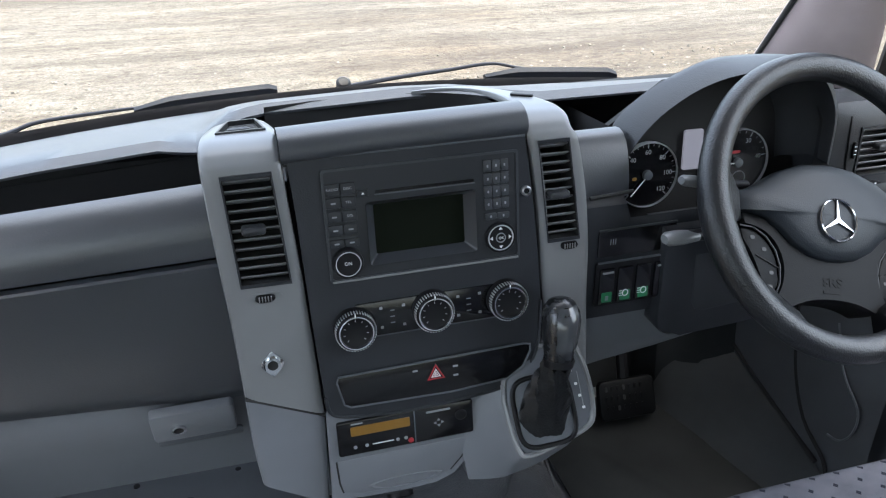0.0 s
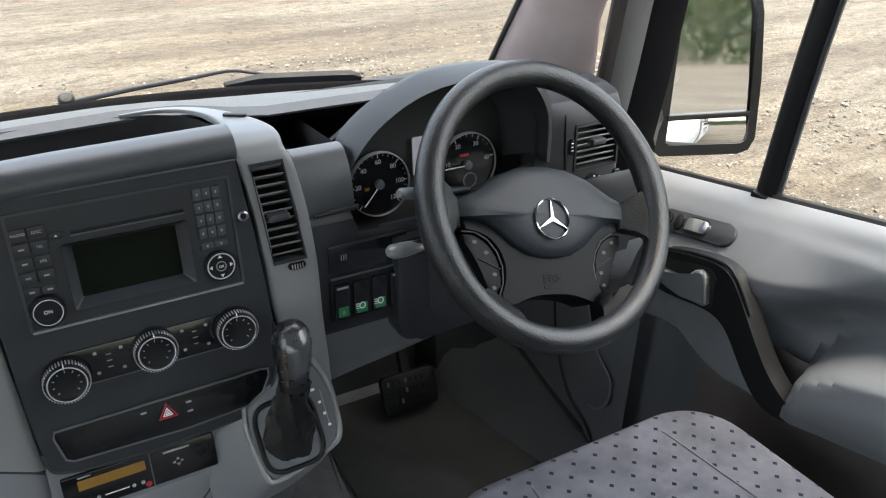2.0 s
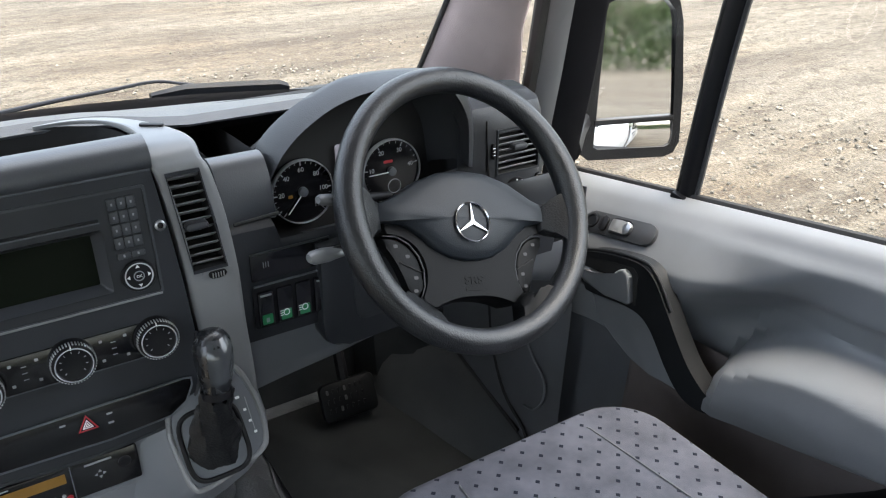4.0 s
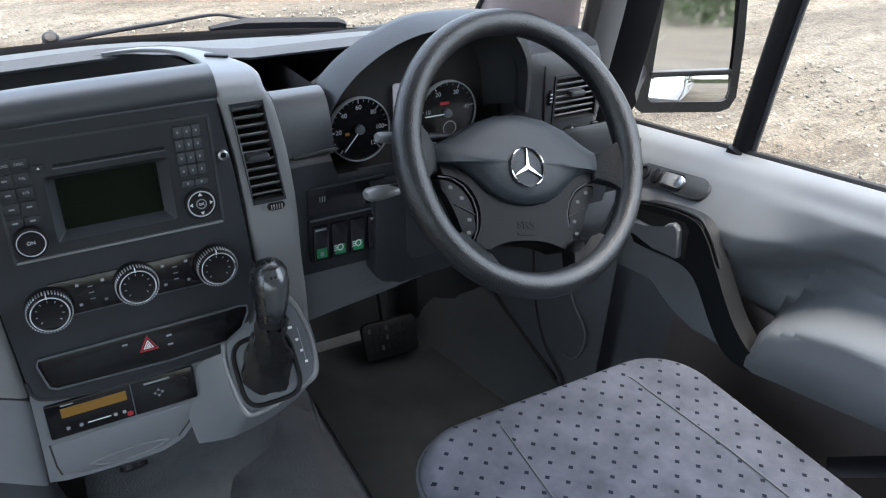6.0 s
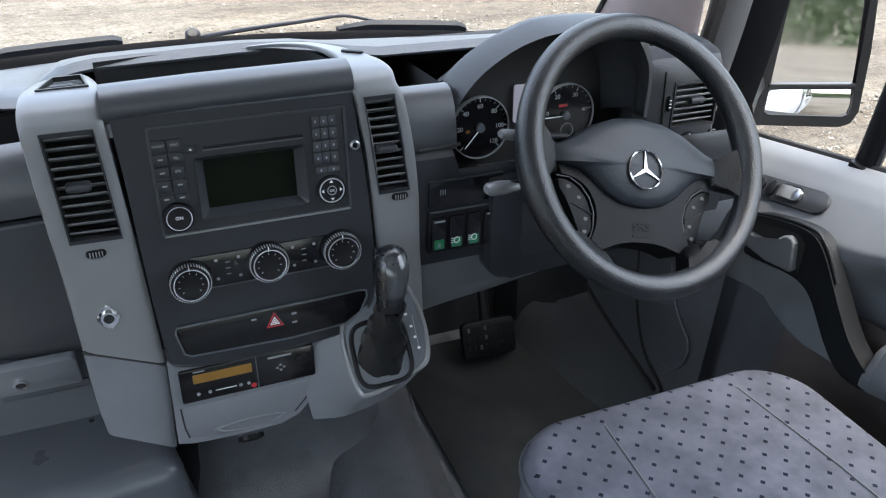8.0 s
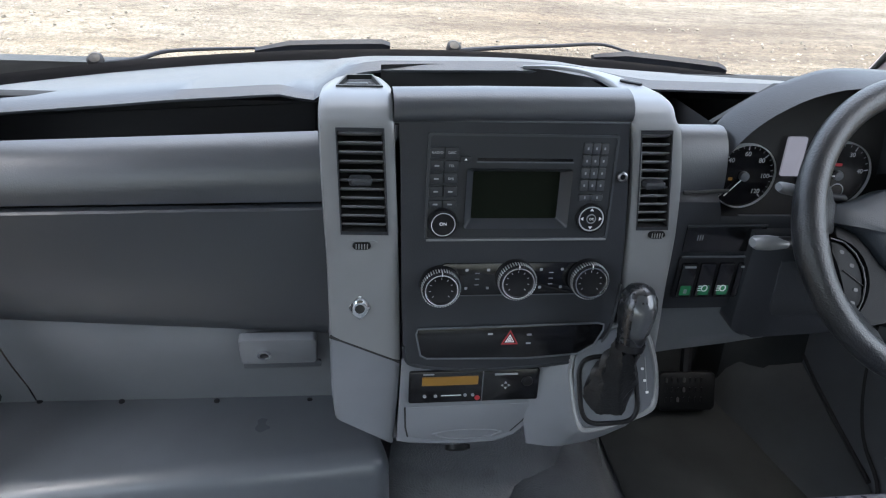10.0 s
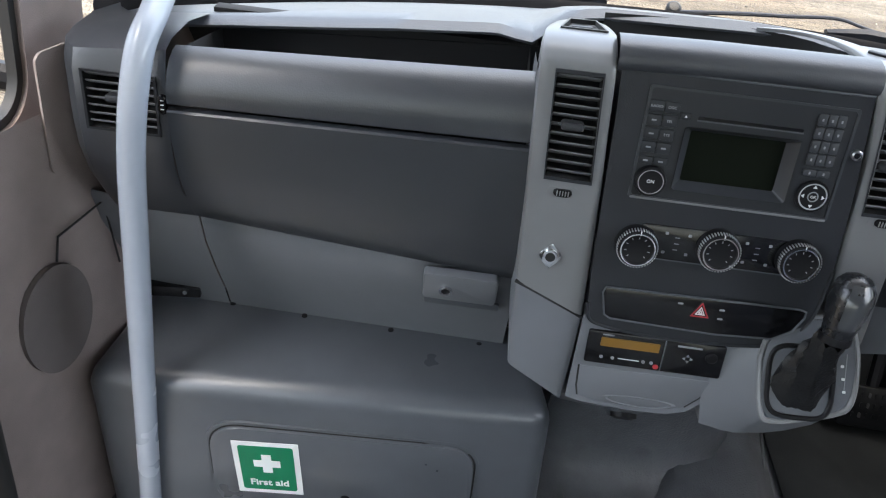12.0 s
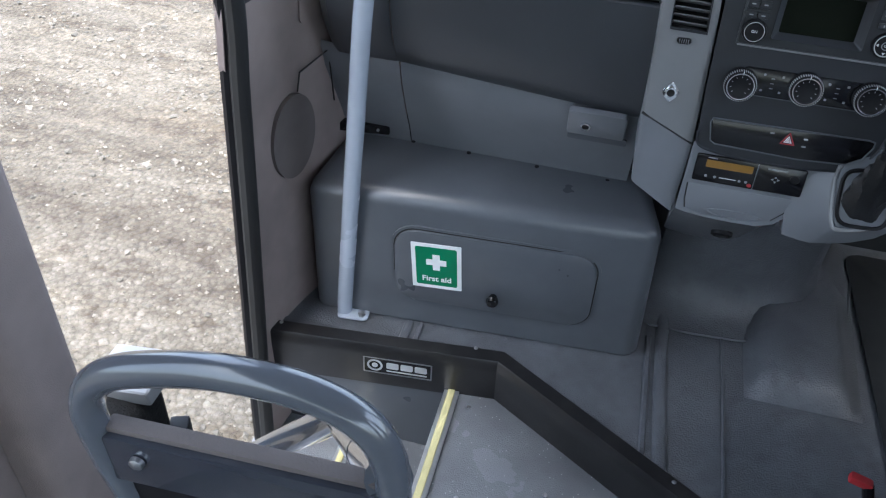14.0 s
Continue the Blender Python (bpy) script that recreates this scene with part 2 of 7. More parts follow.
def ground_mat():
    m = bpy.data.materials.new("dirt_and_gravel")
    m.use_nodes = True
    nt = m.node_tree
    b = nt.nodes["Principled BSDF"]
    b.inputs["Roughness"].default_value = 0.95
    geo = nt.nodes.new("ShaderNodeTexCoord")

    def noise_at(scale, detail=8, stretch=None):
        n = nt.nodes.new("ShaderNodeTexNoise")
        n.inputs["Scale"].default_value, n.inputs["Detail"].default_value = scale, detail
        n.inputs["Roughness"].default_value = 0.65
        if stretch:
            mp = nt.nodes.new("ShaderNodeMapping")
            mp.inputs["Scale"].default_value = stretch
            mp.inputs["Rotation"].default_value = (0, 0, radians(8))
            nt.links.new(geo.outputs["Object"], mp.inputs["Vector"])
            nt.links.new(mp.outputs[0], n.inputs["Vector"])
        else:
            nt.links.new(geo.outputs["Object"], n.inputs["Vector"])
        return n

    def ramp(src, stops):
        r = nt.nodes.new("ShaderNodeValToRGB")
        els = r.color_ramp.elements
        els[0].position, els[0].color = stops[0][0], (*stops[0][1], 1)
        els[1].position, els[1].color = stops[-1][0], (*stops[-1][1], 1)
        for p, c in stops[1:-1]:
            els.new(p).color = (*c, 1)
        nt.links.new(src, r.inputs[0])
        return r.outputs[0]

    def mixc(a, b_, fac, kind="MIX"):
        x = nt.nodes.new("ShaderNodeMix")
        x.data_type, x.blend_type = "RGBA", kind
        nt.links.new(a, x.inputs["A"])
        nt.links.new(b_, x.inputs["B"])
        if isinstance(fac, float):
            x.inputs[0].default_value = fac
        else:
            nt.links.new(fac, x.inputs[0])
        return x.outputs["Result"]

    tracks = noise_at(1.0, 9, (0.12, 1.5, 1))
    base = ramp(tracks.outputs["Fac"], [(0.33, (0.047, 0.038, 0.028)), (0.47, (0.079, 0.069, 0.052)), (0.62, (0.113, 0.102, 0.083))])
    fine = noise_at(30, 12)
    shade = ramp(fine.outputs["Fac"], [(0.34, (0.38, 0.35, 0.31)), (0.5, (0.96, 0.96, 0.96)), (0.66, (1.45, 1.45, 1.45))])
    c = mixc(base, shade, 1.0, "MULTIPLY")

    def stones(size, seed):
        v = nt.nodes.new("ShaderNodeTexVoronoi")
        v.inputs["Scale"].default_value = size
        mp = nt.nodes.new("ShaderNodeMapping")
        mp.inputs["Location"].default_value = (seed, seed * 2, 0)
        nt.links.new(geo.outputs["Object"], mp.inputs["Vector"])
        nt.links.new(mp.outputs[0], v.inputs["Vector"])
        return v

    def span(src, lo, hi, a0, a1):
        r = nt.nodes.new("ShaderNodeMapRange")
        r.inputs["From Min"].default_value, r.inputs["From Max"].default_value = lo, hi
        r.inputs["To Min"].default_value, r.inputs["To Max"].default_value = a0, a1
        nt.links.new(src, r.inputs["Value"])
        return r.outputs[0]

    vor = stones(46, 0.0)
    grit = stones(120, 3.0)
    tone = [(0.0, (0.036, 0.030, 0.023)), (0.45, (0.078, 0.069, 0.055)), (0.8, (0.107, 0.100, 0.085)), (1.0, (0.180, 0.172, 0.155))]
    patch = noise_at(0.6, 6)
    c = mixc(c, ramp(grit.outputs["Color"], tone), span(patch.outputs["Fac"], 0.35, 0.65, 0.25, 0.65))
    c = mixc(c, ramp(vor.outputs["Color"], tone), span(patch.outputs["Fac"], 0.40, 0.62, 0.05, 0.50))
    gap = ramp(vor.outputs["Distance"], [(0.0, (1.06, 1.06, 1.06)), (0.35, (1, 1, 1)), (0.75, (0.55, 0.52, 0.48))])
    c = mixc(c, gap, 0.6, "MULTIPLY")
    streak = noise_at(1.0, 10, (0.35, 3.2, 1))
    c = mixc(c, ramp(streak.outputs["Fac"], [(0.36, (0.66, 0.62, 0.56)), (0.5, (1.0, 1.0, 1.0)), (0.64, (1.28, 1.27, 1.25))]), 1.0, "MULTIPLY")
    clod = noise_at(7.0, 7, (1.0, 1.9, 1))
    c = mixc(c, ramp(clod.outputs["Fac"], [(0.36, (0.50, 0.44, 0.37)), (0.46, (0.88, 0.86, 0.83)), (0.56, (1.0, 1.0, 1.0)), (0.68, (1.22, 1.22, 1.22))]), 1.0, "MULTIPLY")
    rut = noise_at(1.0, 6, (0.22, 0.9, 1))
    c = mixc(c, ramp(rut.outputs["Fac"], [(0.38, (0.70, 0.63, 0.54)), (0.50, (0.96, 0.95, 0.93)), (0.62, (1.08, 1.08, 1.08))]), 1.0, "MULTIPLY")
    nt.links.new(c, b.inputs["Base Color"])
    bump = nt.nodes.new("ShaderNodeBump")
    bump.inputs["Strength"].default_value, bump.inputs["Distance"].default_value = 0.9, 0.018
    add = nt.nodes.new("ShaderNodeMath")
    add.operation = "SUBTRACT"
    nt.links.new(fine.outputs["Fac"], add.inputs[0])
    nt.links.new(vor.outputs["Distance"], add.inputs[1])
    nt.links.new(add.outputs[0], bump.inputs["Height"])
    nt.links.new(bump.outputs[0], b.inputs["Normal"])
    return m


M["ground"] = ground_mat()
st = M["stone"].node_tree
each = st.nodes.new("ShaderNodeNewGeometry")
span_ = st.nodes.new("ShaderNodeMapRange")
span_.inputs["To Min"].default_value, span_.inputs["To Max"].default_value = 0.40, 1.20
st.links.new(each.outputs["Random Per Island"], span_.inputs["Value"])
tone_ = st.nodes.new("ShaderNodeMix")
tone_.data_type, tone_.blend_type = "RGBA", "MULTIPLY"
tone_.inputs[0].default_value = 1.0
st.links.new(st.nodes["Principled BSDF"].inputs["Base Color"].links[0].from_socket, tone_.inputs["A"])
st.links.new(span_.outputs[0], tone_.inputs["B"])
st.links.new(tone_.outputs["Result"], st.nodes["Principled BSDF"].inputs["Base Color"])


# ---- building helpers ----
def part(name, bm, material, parent=None, label="", smooth=35):
    me = bpy.data.meshes.new(name)
    bmesh.ops.recalc_face_normals(bm, faces=bm.faces)
    bm.to_mesh(me)
    bm.free()
    me.materials.append(material)
    if smooth:
        me.shade_smooth()
        me.set_sharp_from_angle(angle=radians(smooth))
    ob = new(name, me)
    if parent:
        ob.parent = parent
    if label:
        ob["label"] = label
    return ob


def thing(name, label, category, at=(0, 0, 0), kind="", group=""):
    ob = new(name)
    ob.location = at
    ob.empty_display_size = 0.05
    return tagged(ob, label, category, group, kind)


def solo(name, bm, material, label, category="", kind="", group="", smooth=35):
    return tagged(part(name, bm, material, None, "", smooth), label, category, group, kind)


def basis(o, x, y):
    """A frame at o with its x and y axes along those given."""
    x = Vector(x).normalized()
    z = x.cross(Vector(y)).normalized()
    y = z.cross(x)
    return Matrix(((x.x, y.x, z.x, o[0]), (x.y, y.y, z.y, o[1]), (x.z, y.z, z.z, o[2]), (0, 0, 0, 1)))


def box(sx, sy, sz, m=None, bevel=0.003, seg=2):
    bm = bmesh.new()
    bmesh.ops.create_cube(bm, size=1)
    bmesh.ops.scale(bm, vec=(sx, sy, sz), verts=bm.verts)
    bevel = min(bevel, 0.45 * min(sx, sy, sz))
    if bevel > 0:
        bmesh.ops.bevel(bm, geom=bm.edges[:], offset=bevel, segments=seg, profile=0.6, affect="EDGES")
    if m is not None:
        bm.transform(m if isinstance(m, Matrix) else Matrix.Translation(m))
    return bm


def rrect(w, h, r, n=5, cx=0, cy=0):
    r = min(r, w / 2 - 1e-4, h / 2 - 1e-4)
    out = []
    for qx, qy, a in ((1, 1, 0), (-1, 1, 90), (-1, -1, 180), (1, -1, 270)):
        for k in range(n + 1):
            b = radians(a + 90 * k / n)
            out.append((cx + qx * (w / 2 - r) + r * math.cos(b), cy + qy * (h / 2 - r) + r * math.sin(b)))
    return out


def ngon(r, n=32, cx=0, cy=0, ry=None):
    return [(cx + r * math.cos(2 * math.pi * k / n), cy + (ry or r) * math.sin(2 * math.pi * k / n)) for k in range(n)]


def prism(outline, depth, m=None, bevel=0.0, z0=0.0, seg=2):
    """The outline in the local xy plane, raised by depth, its top edge rounded."""
    bm = bmesh.new()
    low = [bm.verts.new((x, y, z0)) for x, y in outline]
    top = [bm.verts.new((x, y, z0 + depth)) for x, y in outline]
    n = len(outline)
    bm.faces.new(low[::-1])
    cap = bm.faces.new(top)
    for k in range(n):
        bm.faces.new((low[k], low[(k + 1) % n], top[(k + 1) % n], top[k]))
    if bevel > 0:
        edges = [e for e in cap.edges]
        bmesh.ops.bevel(bm, geom=edges, offset=bevel, segments=seg, profile=0.5, affect="EDGES")
    if m is not None:
        bm.transform(m)
    return bm


def rounded(outline, times=2):
    """The outline with its corners cut again and again."""
    for _ in range(times):
        out = []
        for (x0, y0), (x1, y1) in zip(outline, list(outline[1:]) + [outline[0]]):
            out += [(0.75 * x0 + 0.25 * x1, 0.75 * y0 + 0.25 * y1), (0.25 * x0 + 0.75 * x1, 0.25 * y0 + 0.75 * y1)]
        outline = out
    return outline


def ring(outer, inner, depth, m=None, z0=0.0):
    """A flat frame between two outlines of as many points."""
    bm = bmesh.new()
    n = len(outer)
    rows = [[bm.verts.new((x, y, z)) for x, y in o] for o, z in ((outer, z0), (outer, z0 + depth), (inner, z0 + depth), (inner, z0))]
    for a, b in ((0, 1), (1, 2), (2, 3), (3, 0)):
        for k in range(n):
            bm.faces.new((rows[a][k], rows[a][(k + 1) % n], rows[b][(k + 1) % n], rows[b][k]))
    if m is not None:
        bm.transform(m)
    return bm


def loft(rows, closed=False, caps=False, m=None):
    bm = bmesh.new()
    vs = [[bm.verts.new(p) for p in r] for r in rows]
    n = len(rows[0])
    for a, b in zip(vs, vs[1:]):
        for k in range(n if closed else n - 1):
            bm.faces.new((a[k], a[(k + 1) % n], b[(k + 1) % n], b[k]))
    if caps:
        bm.faces.new(vs[0][::-1])
        bm.faces.new(vs[-1])
    if m is not None:
        bm.transform(m)
    return bm


def smooth_path(points, n=8):
    """A rounded line through the points."""
    P = [Vector(p) for p in points]
    P = [2 * P[0] - P[1]] + P + [2 * P[-1] - P[-2]]
    out = []
    for i in range(1, len(P) - 2):
        for k in range(n):
            t = k / n
            a, b, c, d = P[i - 1], P[i], P[i + 1], P[i + 2]
            out.append(0.5 * ((2 * b) + (c - a) * t + (2 * a - 5 * b + 4 * c - d) * t * t + (3 * b - a - 3 * c + d) * t ** 3))
    return out + [P[-2]]


def tube(path, r, n=14, closed=False, flat=1.0, caps=True):
    path = [Vector(p) for p in path]
    cnt = len(path)
    rad = r if isinstance(r, (list, tuple)) else [r] * cnt
    rows, side = [], None
    for k, p in enumerate(path):
        a = path[(k - 1) % cnt] if closed or k > 0 else p
        b = path[(k + 1) % cnt] if closed or k < cnt - 1 else p
        d = (b - a).normalized()
        if side is None:
            side = d.cross(Vector((0, 0, 1)) if abs(d.z) < 0.9 else Vector((0, 1, 0))).normalized()
        side = (side - d * side.dot(d)).normalized()
        up = d.cross(side)
        rows.append([p + rad[k] * (math.cos(2 * math.pi * j / n) * side + flat * math.sin(2 * math.pi * j / n) * up) for j in range(n)])
    if closed:
        rows.append(rows[0])
    bm = loft(rows, closed=True, caps=caps and not closed)
    if closed:
        bmesh.ops.remove_doubles(bm, verts=bm.verts, dist=1e-6)
    return bm


def lathe(profile, n=32, m=None, caps=True):
    rows = [[(r * math.cos(2 * math.pi * k / n), r * math.sin(2 * math.pi * k / n), z) for k in range(n)] for r, z in profile]
    return loft(rows, closed=True, caps=caps, m=m)


def joined(*bms):
    out = bmesh.new()
    for b in bms:
        tmp = bpy.data.meshes.new("tmp")
        b.to_mesh(tmp)
        b.free()
        out.from_mesh(tmp)
        bpy.data.meshes.remove(tmp)
    return out


def words(text, size, m, material, parent, name="lettering", bold=0.0, wide=1.0, align="CENTER"):
    cu = bpy.data.curves.new("text", "FONT")
    cu.body, cu.size, cu.align_x, cu.align_y = text, size, align, "CENTER"
    cu.extrude, cu.offset = 0.0002, bold
    tmp = bpy.data.objects.new("text", cu)
    me = bpy.data.meshes.new_from_object(tmp)
    bpy.data.objects.remove(tmp)
    bpy.data.curves.remove(cu)
    me.transform(m @ Matrix.Diagonal((wide, 1, 1, 1)))
    me.materials.append(material)
    me.name = name
    ob = new(name, me)
    ob.parent = parent
    return ob


def interp(table, x):
    for (a, fa), (b, fb) in zip(table, table[1:]):
        if x <= b:
            t = max(0.0, (x - a) / (b - a))
            return fa + (fb - fa) * t
    return table[-1][1]


# ---- large structure: yard, floor, walls, roof ----
GROUND = -0.78


def ground():
    n = 90
    bm = bmesh.new()
    bmesh.ops.create_grid(bm, x_segments=n, y_segments=n, size=1)
    for v in bm.verts:
        r = max(abs(v.co.x), abs(v.co.y))
        s = 6 + 900 * r ** 6
        v.co.x *= s
        v.co.y *= s
        far = v.co.length
        v.co.z = GROUND + (0.05 * noise.noise(v.co * 0.5) + 0.02 * noise.noise(Vector((v.co.x * 0.3, v.co.y * 2.2, 3)))) * min(1, far / 3)
    solo("ground", bm, M["ground"], "pale brown dirt and gravel yard with tyre tracks", "ground", "structure")


ground()

# floor of the cab, with the step well cut out of its left side
KX, KY = -0.36, -0.055
K_END = (0.06, -0.31)
floor_outline = [(-0.84, -0.10), (KX, KY), K_END, (0.06, -3.0), (0.84, -3.0), (0.84, 0.62), (-0.84, 0.62)]
cab_floor = solo("floor", prism(floor_outline[::-1], 0.03, Matrix.Translation((0, 0, -0.034))), M["floor"], "grey vinyl cab floor with moulded ridges", "floor", "structure")


def ridge(name, pts, w, h, bevel=0.004):
    """A raised strip of the floor along a line."""
    rows = []
    for k, p in enumerate(pts):
        p = Vector((*p, 0))
        d = (Vector((*pts[min(k + 1, len(pts) - 1)], 0)) - Vector((*pts[max(k - 1, 0)], 0))).normalized()
        s = Vector((-d.y, d.x, 0))
        rows.append([p + s * u * w / 2 + Vector((0, 0, v * h - 0.002)) for u, v in ((-1, 0), (-0.8, 0.7), (-0.55, 1), (0.55, 1), (0.8, 0.7), (1, 0))])
    part(name, loft(rows, caps=False), M["floor"], cab_floor)


ridge("floor_ridge", [(-0.062, 0.22), (-0.06, -0.05), (-0.052, -0.24)], 0.026, 0.006)
ridge("floor_ridge", [(-0.088, 0.10), (-0.086, -0.05), (-0.085, -0.215)], 0.012, 0.004)
ridge("floor_ridge", [(0.055, 0.22), (0.055, -0.05), (0.05, -0.4)], 0.006, 0.003)
ridge("floor_ridge", [(-0.53, 0.0), (-0.53, -0.078)], 0.012, 0.004)
ridge("floor_ridge", [(-0.555, 0.0), (-0.555, -0.078)], 0.018, 0.004)
# raised hump of the floor before the driver's seat
hump = []
for y, k in ((0.34, 0.9), (0.25, 0.95), (0.10, 1.0), (0.045, 1.0), (0.025, 0.9), (0.008, 0.5), (-0.008, 0.0)):
    hump.append([(x + 0.06 * (y - 0.1) * (1 if x > 0.2 else 0.3), y, 0.042 * k * q - 0.002) for x, q in ((0.095, 0), (0.108, 0.25), (0.122, 0.8), (0.14, 1), (0.25, 1), (0.272, 0.8), (0.29, 0.25), (0.31, 0))])
part("floor_hump", loft(hump), M["floor"], cab_floor)
# foot of the console tunnel, coved into the floor
rows = []
FOOT = [(-0.112, 0.50, -1.0, 0.0), (-0.108, 0.30, -1.0, -0.2), (-0.098, 0.245, -0.8, -0.6), (-0.06, 0.222, -0.3, -1.0), (0.0, 0.222, 0.0, -1.0), (0.08, 0.228, 0.0, -1.0), (0.15, 0.240, 0.2, -1.0), (0.20, 0.265, 0.6, -0.8), (0.232, 0.32, 0.9, -0.4), (0.245, 0.40, 1.0, 0.0), (0.25, 0.52, 1.0, 0.0)]
for grow, z in ((0.085, -0.001), (0.05, 0.004), (0.026, 0.016), (0.010, 0.038), (0.002, 0.07), (0.0, 0.11), (-0.004, 0.30), (-0.01, 0.42)):
    rows.append([(x + u * grow, y + v * grow - 0.16 * max(0.0, z - 0.08), z) for x, y, u, v in FOOT])
part("tunnel_cover", loft(rows), M["floor"], cab_floor, "grey vinyl over the engine tunnel")
part("cove_line", tube([(x + u * 0.088, y + v * 0.088, 0.001) for x, y, u, v in FOOT[1:-1]], 0.003, 6), M["floor"], cab_floor)
# darker mat in the driver's footwell
part("foot_mat", prism(rrect(0.40, 0.66, 0.03, 5, 0.53, 0.17), 0.006, Matrix.Translation((0, 0, 0.0)), 0.003), M["mat_floor"], cab_floor, "worn dark rubber mat")
# bulkhead in the mat's near-black, footwell shade put into the colour
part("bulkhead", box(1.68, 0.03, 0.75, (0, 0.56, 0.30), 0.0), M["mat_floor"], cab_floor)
kick = [[(0.80 + dx, y, z) for z in (-0.02, 0.2, 0.4, 0.55, 0.62)] for y, dx in ((0.06, -0.03), (0.10, -0.05), (0.16, -0.058), (0.24, -0.06), (0.32, -0.06), (0.45, -0.06), (0.60, -0.06))]
part("kick_panel", loft(kick), M["kick"], cab_floor, "dark grey footwell side panel")
part("kick_bead", tube(smooth_path([(0.741, 0.16, 0.36), (0.741, 0.125, 0.285), (0.748, 0.085, 0.235), (0.748, 0.083, 0.19), (0.744, 0.10, 0.16), (0.741, 0.125, 0.155)], 4), 0.002, 6), M["grey"], cab_floor)
part("kick_groove", tube(smooth_path([(0.741, 0.26, 0.38), (0.741, 0.232, 0.237), (0.741, 0.184, 0.145), (0.741, 0.119, 0.102), (0.742, 0.10, 0.06)], 4), 0.004, 6), M["recess"], cab_floor)
# sloped trim from the bulkhead down to the sill, with a dark slit above it
rows = []
for y, z, w in ((0.52, 0.22, 0.10), (0.405, 0.150, 0.085), (0.337, 0.136, 0.07), (0.24, 0.112, 0.055), (0.133, 0.080, 0.035), (0.06, 0.05, 0.02)):
    rows.append([(0.742, y, z), (0.735, y, z - 0.004), (0.735 - w * 0.6, y, z - 0.028), (0.735 - w, y, z - 0.07), (0.725 - w * 1.25, y, 0.0)])
# sill trim coloured darker to stand for the shade down here
part("sill_trim", loft(rows), M["foot"], cab_floor, "grey moulded sill trim with footwell shade in its colour")
part("sill_slit", tube([(0.740, 0.45, 0.181), (0.740, 0.337, 0.141), (0.740, 0.133, 0.086)], 0.005, 6), M["recess"], cab_floor)
# arch cover darkened by colour to sink into the unlit footwell
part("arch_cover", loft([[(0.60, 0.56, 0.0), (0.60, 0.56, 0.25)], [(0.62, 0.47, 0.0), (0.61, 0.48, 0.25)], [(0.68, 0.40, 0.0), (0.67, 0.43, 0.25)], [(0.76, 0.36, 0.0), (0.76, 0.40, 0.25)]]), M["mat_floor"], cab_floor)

# step well: a tread one riser down and a lower one by the door
well = thing("step_well", "black entrance step well with a yellow-edged tread", "steps", kind="structure")
T1, T2 = -0.10, -0.29
tread = [(-0.445, -0.06), (KX, KY - 0.004), (0.05, -0.305), (0.05, -0.70), (-0.445, -0.70)]
part("tread", prism(tread[::-1], 0.03, Matrix.Translation((0, 0, T1 - 0.03)), 0.002), M["tread"], well, "speckled dark grey tread")
part("riser", box(0.006, 0.64, 0.17, (-0.449, -0.38, T1 - 0.105), 0.001), M["vinyl"], well)
part("tread", box(0.40, 0.64, 0.03, (-0.652, -0.38, T2 - 0.015), 0.002), M["tread"], well)
part("well_wall", box(0.40, 0.012, 0.34, (-0.648, -0.062, T1 - 0.07), 0.002), M["vinyl"], well)
part("well_wall", box(0.46, 0.012, 0.5, (-0.62, -0.71, -0.2), 0.002), M["vinyl"], well)
for x, y0, y1, z in ((-0.445, -0.068, -0.69, T1), (-0.655, -0.075, -0.69, T2)):
    part("edging", box(0.030, y0 - y1, 0.008, (x, (y0 + y1) / 2, z + 0.004), 0.002), M["alu"], well, "worn aluminium step edging")
    part("grip_strip", box(0.014, y0 - y1 - 0.004, 0.004, (x, (y0 + y1) / 2, z + 0.0095), 0.0015), M["yellow"], well, "pale yellow grip strip")
for x, y in ((-0.405, -0.095), (-0.23, -0.25), (-0.30, -0.34), (-0.12, -0.38), (-0.38, -0.3)):
    part("screw", lathe([(0.0045, 0), (0.004, 0.0015), (0.001, 0.002)], 12, Matrix.Translation((x, y, T1 + 0.0005))), M["steel"], well)

# black kerb round the well
kerb = thing("step_kerb", "black plastic kerb trim along the step well", "kerb")
cross = ((0.006, -0.105), (0.0, -0.02), (0.0, 0.006), (0.003, 0.011), (0.03, 0.011), (0.035, 0.004), (0.035, -0.002))
ends = [Vector((-0.835, -0.104, 0)), Vector((KX, KY, 0)), Vector((*K_END, 0)), Vector((0.30, -0.455, 0))]
for a, b, c, d in ((None, ends[0], ends[1], ends[2]), (ends[0], ends[1], ends[2], None)):
    rows = []
    for p, q, r in ((a, b, c), (b, c, d)):
        d1 = (q - p).normalized() if p else (r - q).normalized()
        d2 = (r - q).normalized() if r else d1
        n1, n2 = Vector((-d1.y, d1.x, 0)), Vector((-d2.y, d2.x, 0))
        n = (n1 + n2).normalized()
        n = n / max(0.3, n.dot(n1))
        rows.append([q + n * (u - 0.012) + Vector((0, 0, v)) for u, v in cross])
    part("kerb_strip", loft(rows), M["kerb"], kerb)
for x, y in ((-0.79, -0.086), (-0.41, -0.043), (-0.03, -0.243)):
    part("screw", lathe([(0.004, 0), (0.0035, 0.0012), (0.001, 0.0018)], 12, Matrix.Translation((x, y, 0.011))), M["steel"], kerb)
plate_m = basis((-0.553, -0.085, -0.045), (1, 0.094, 0), (0, 0, 1))
part("maker_plate", prism(rrect(0.136, 0.043, 0.002, 2), 0.0015, plate_m), M["gloss_black"], kerb, "black and silver maker's plate")
plate = kerb.children[-1]
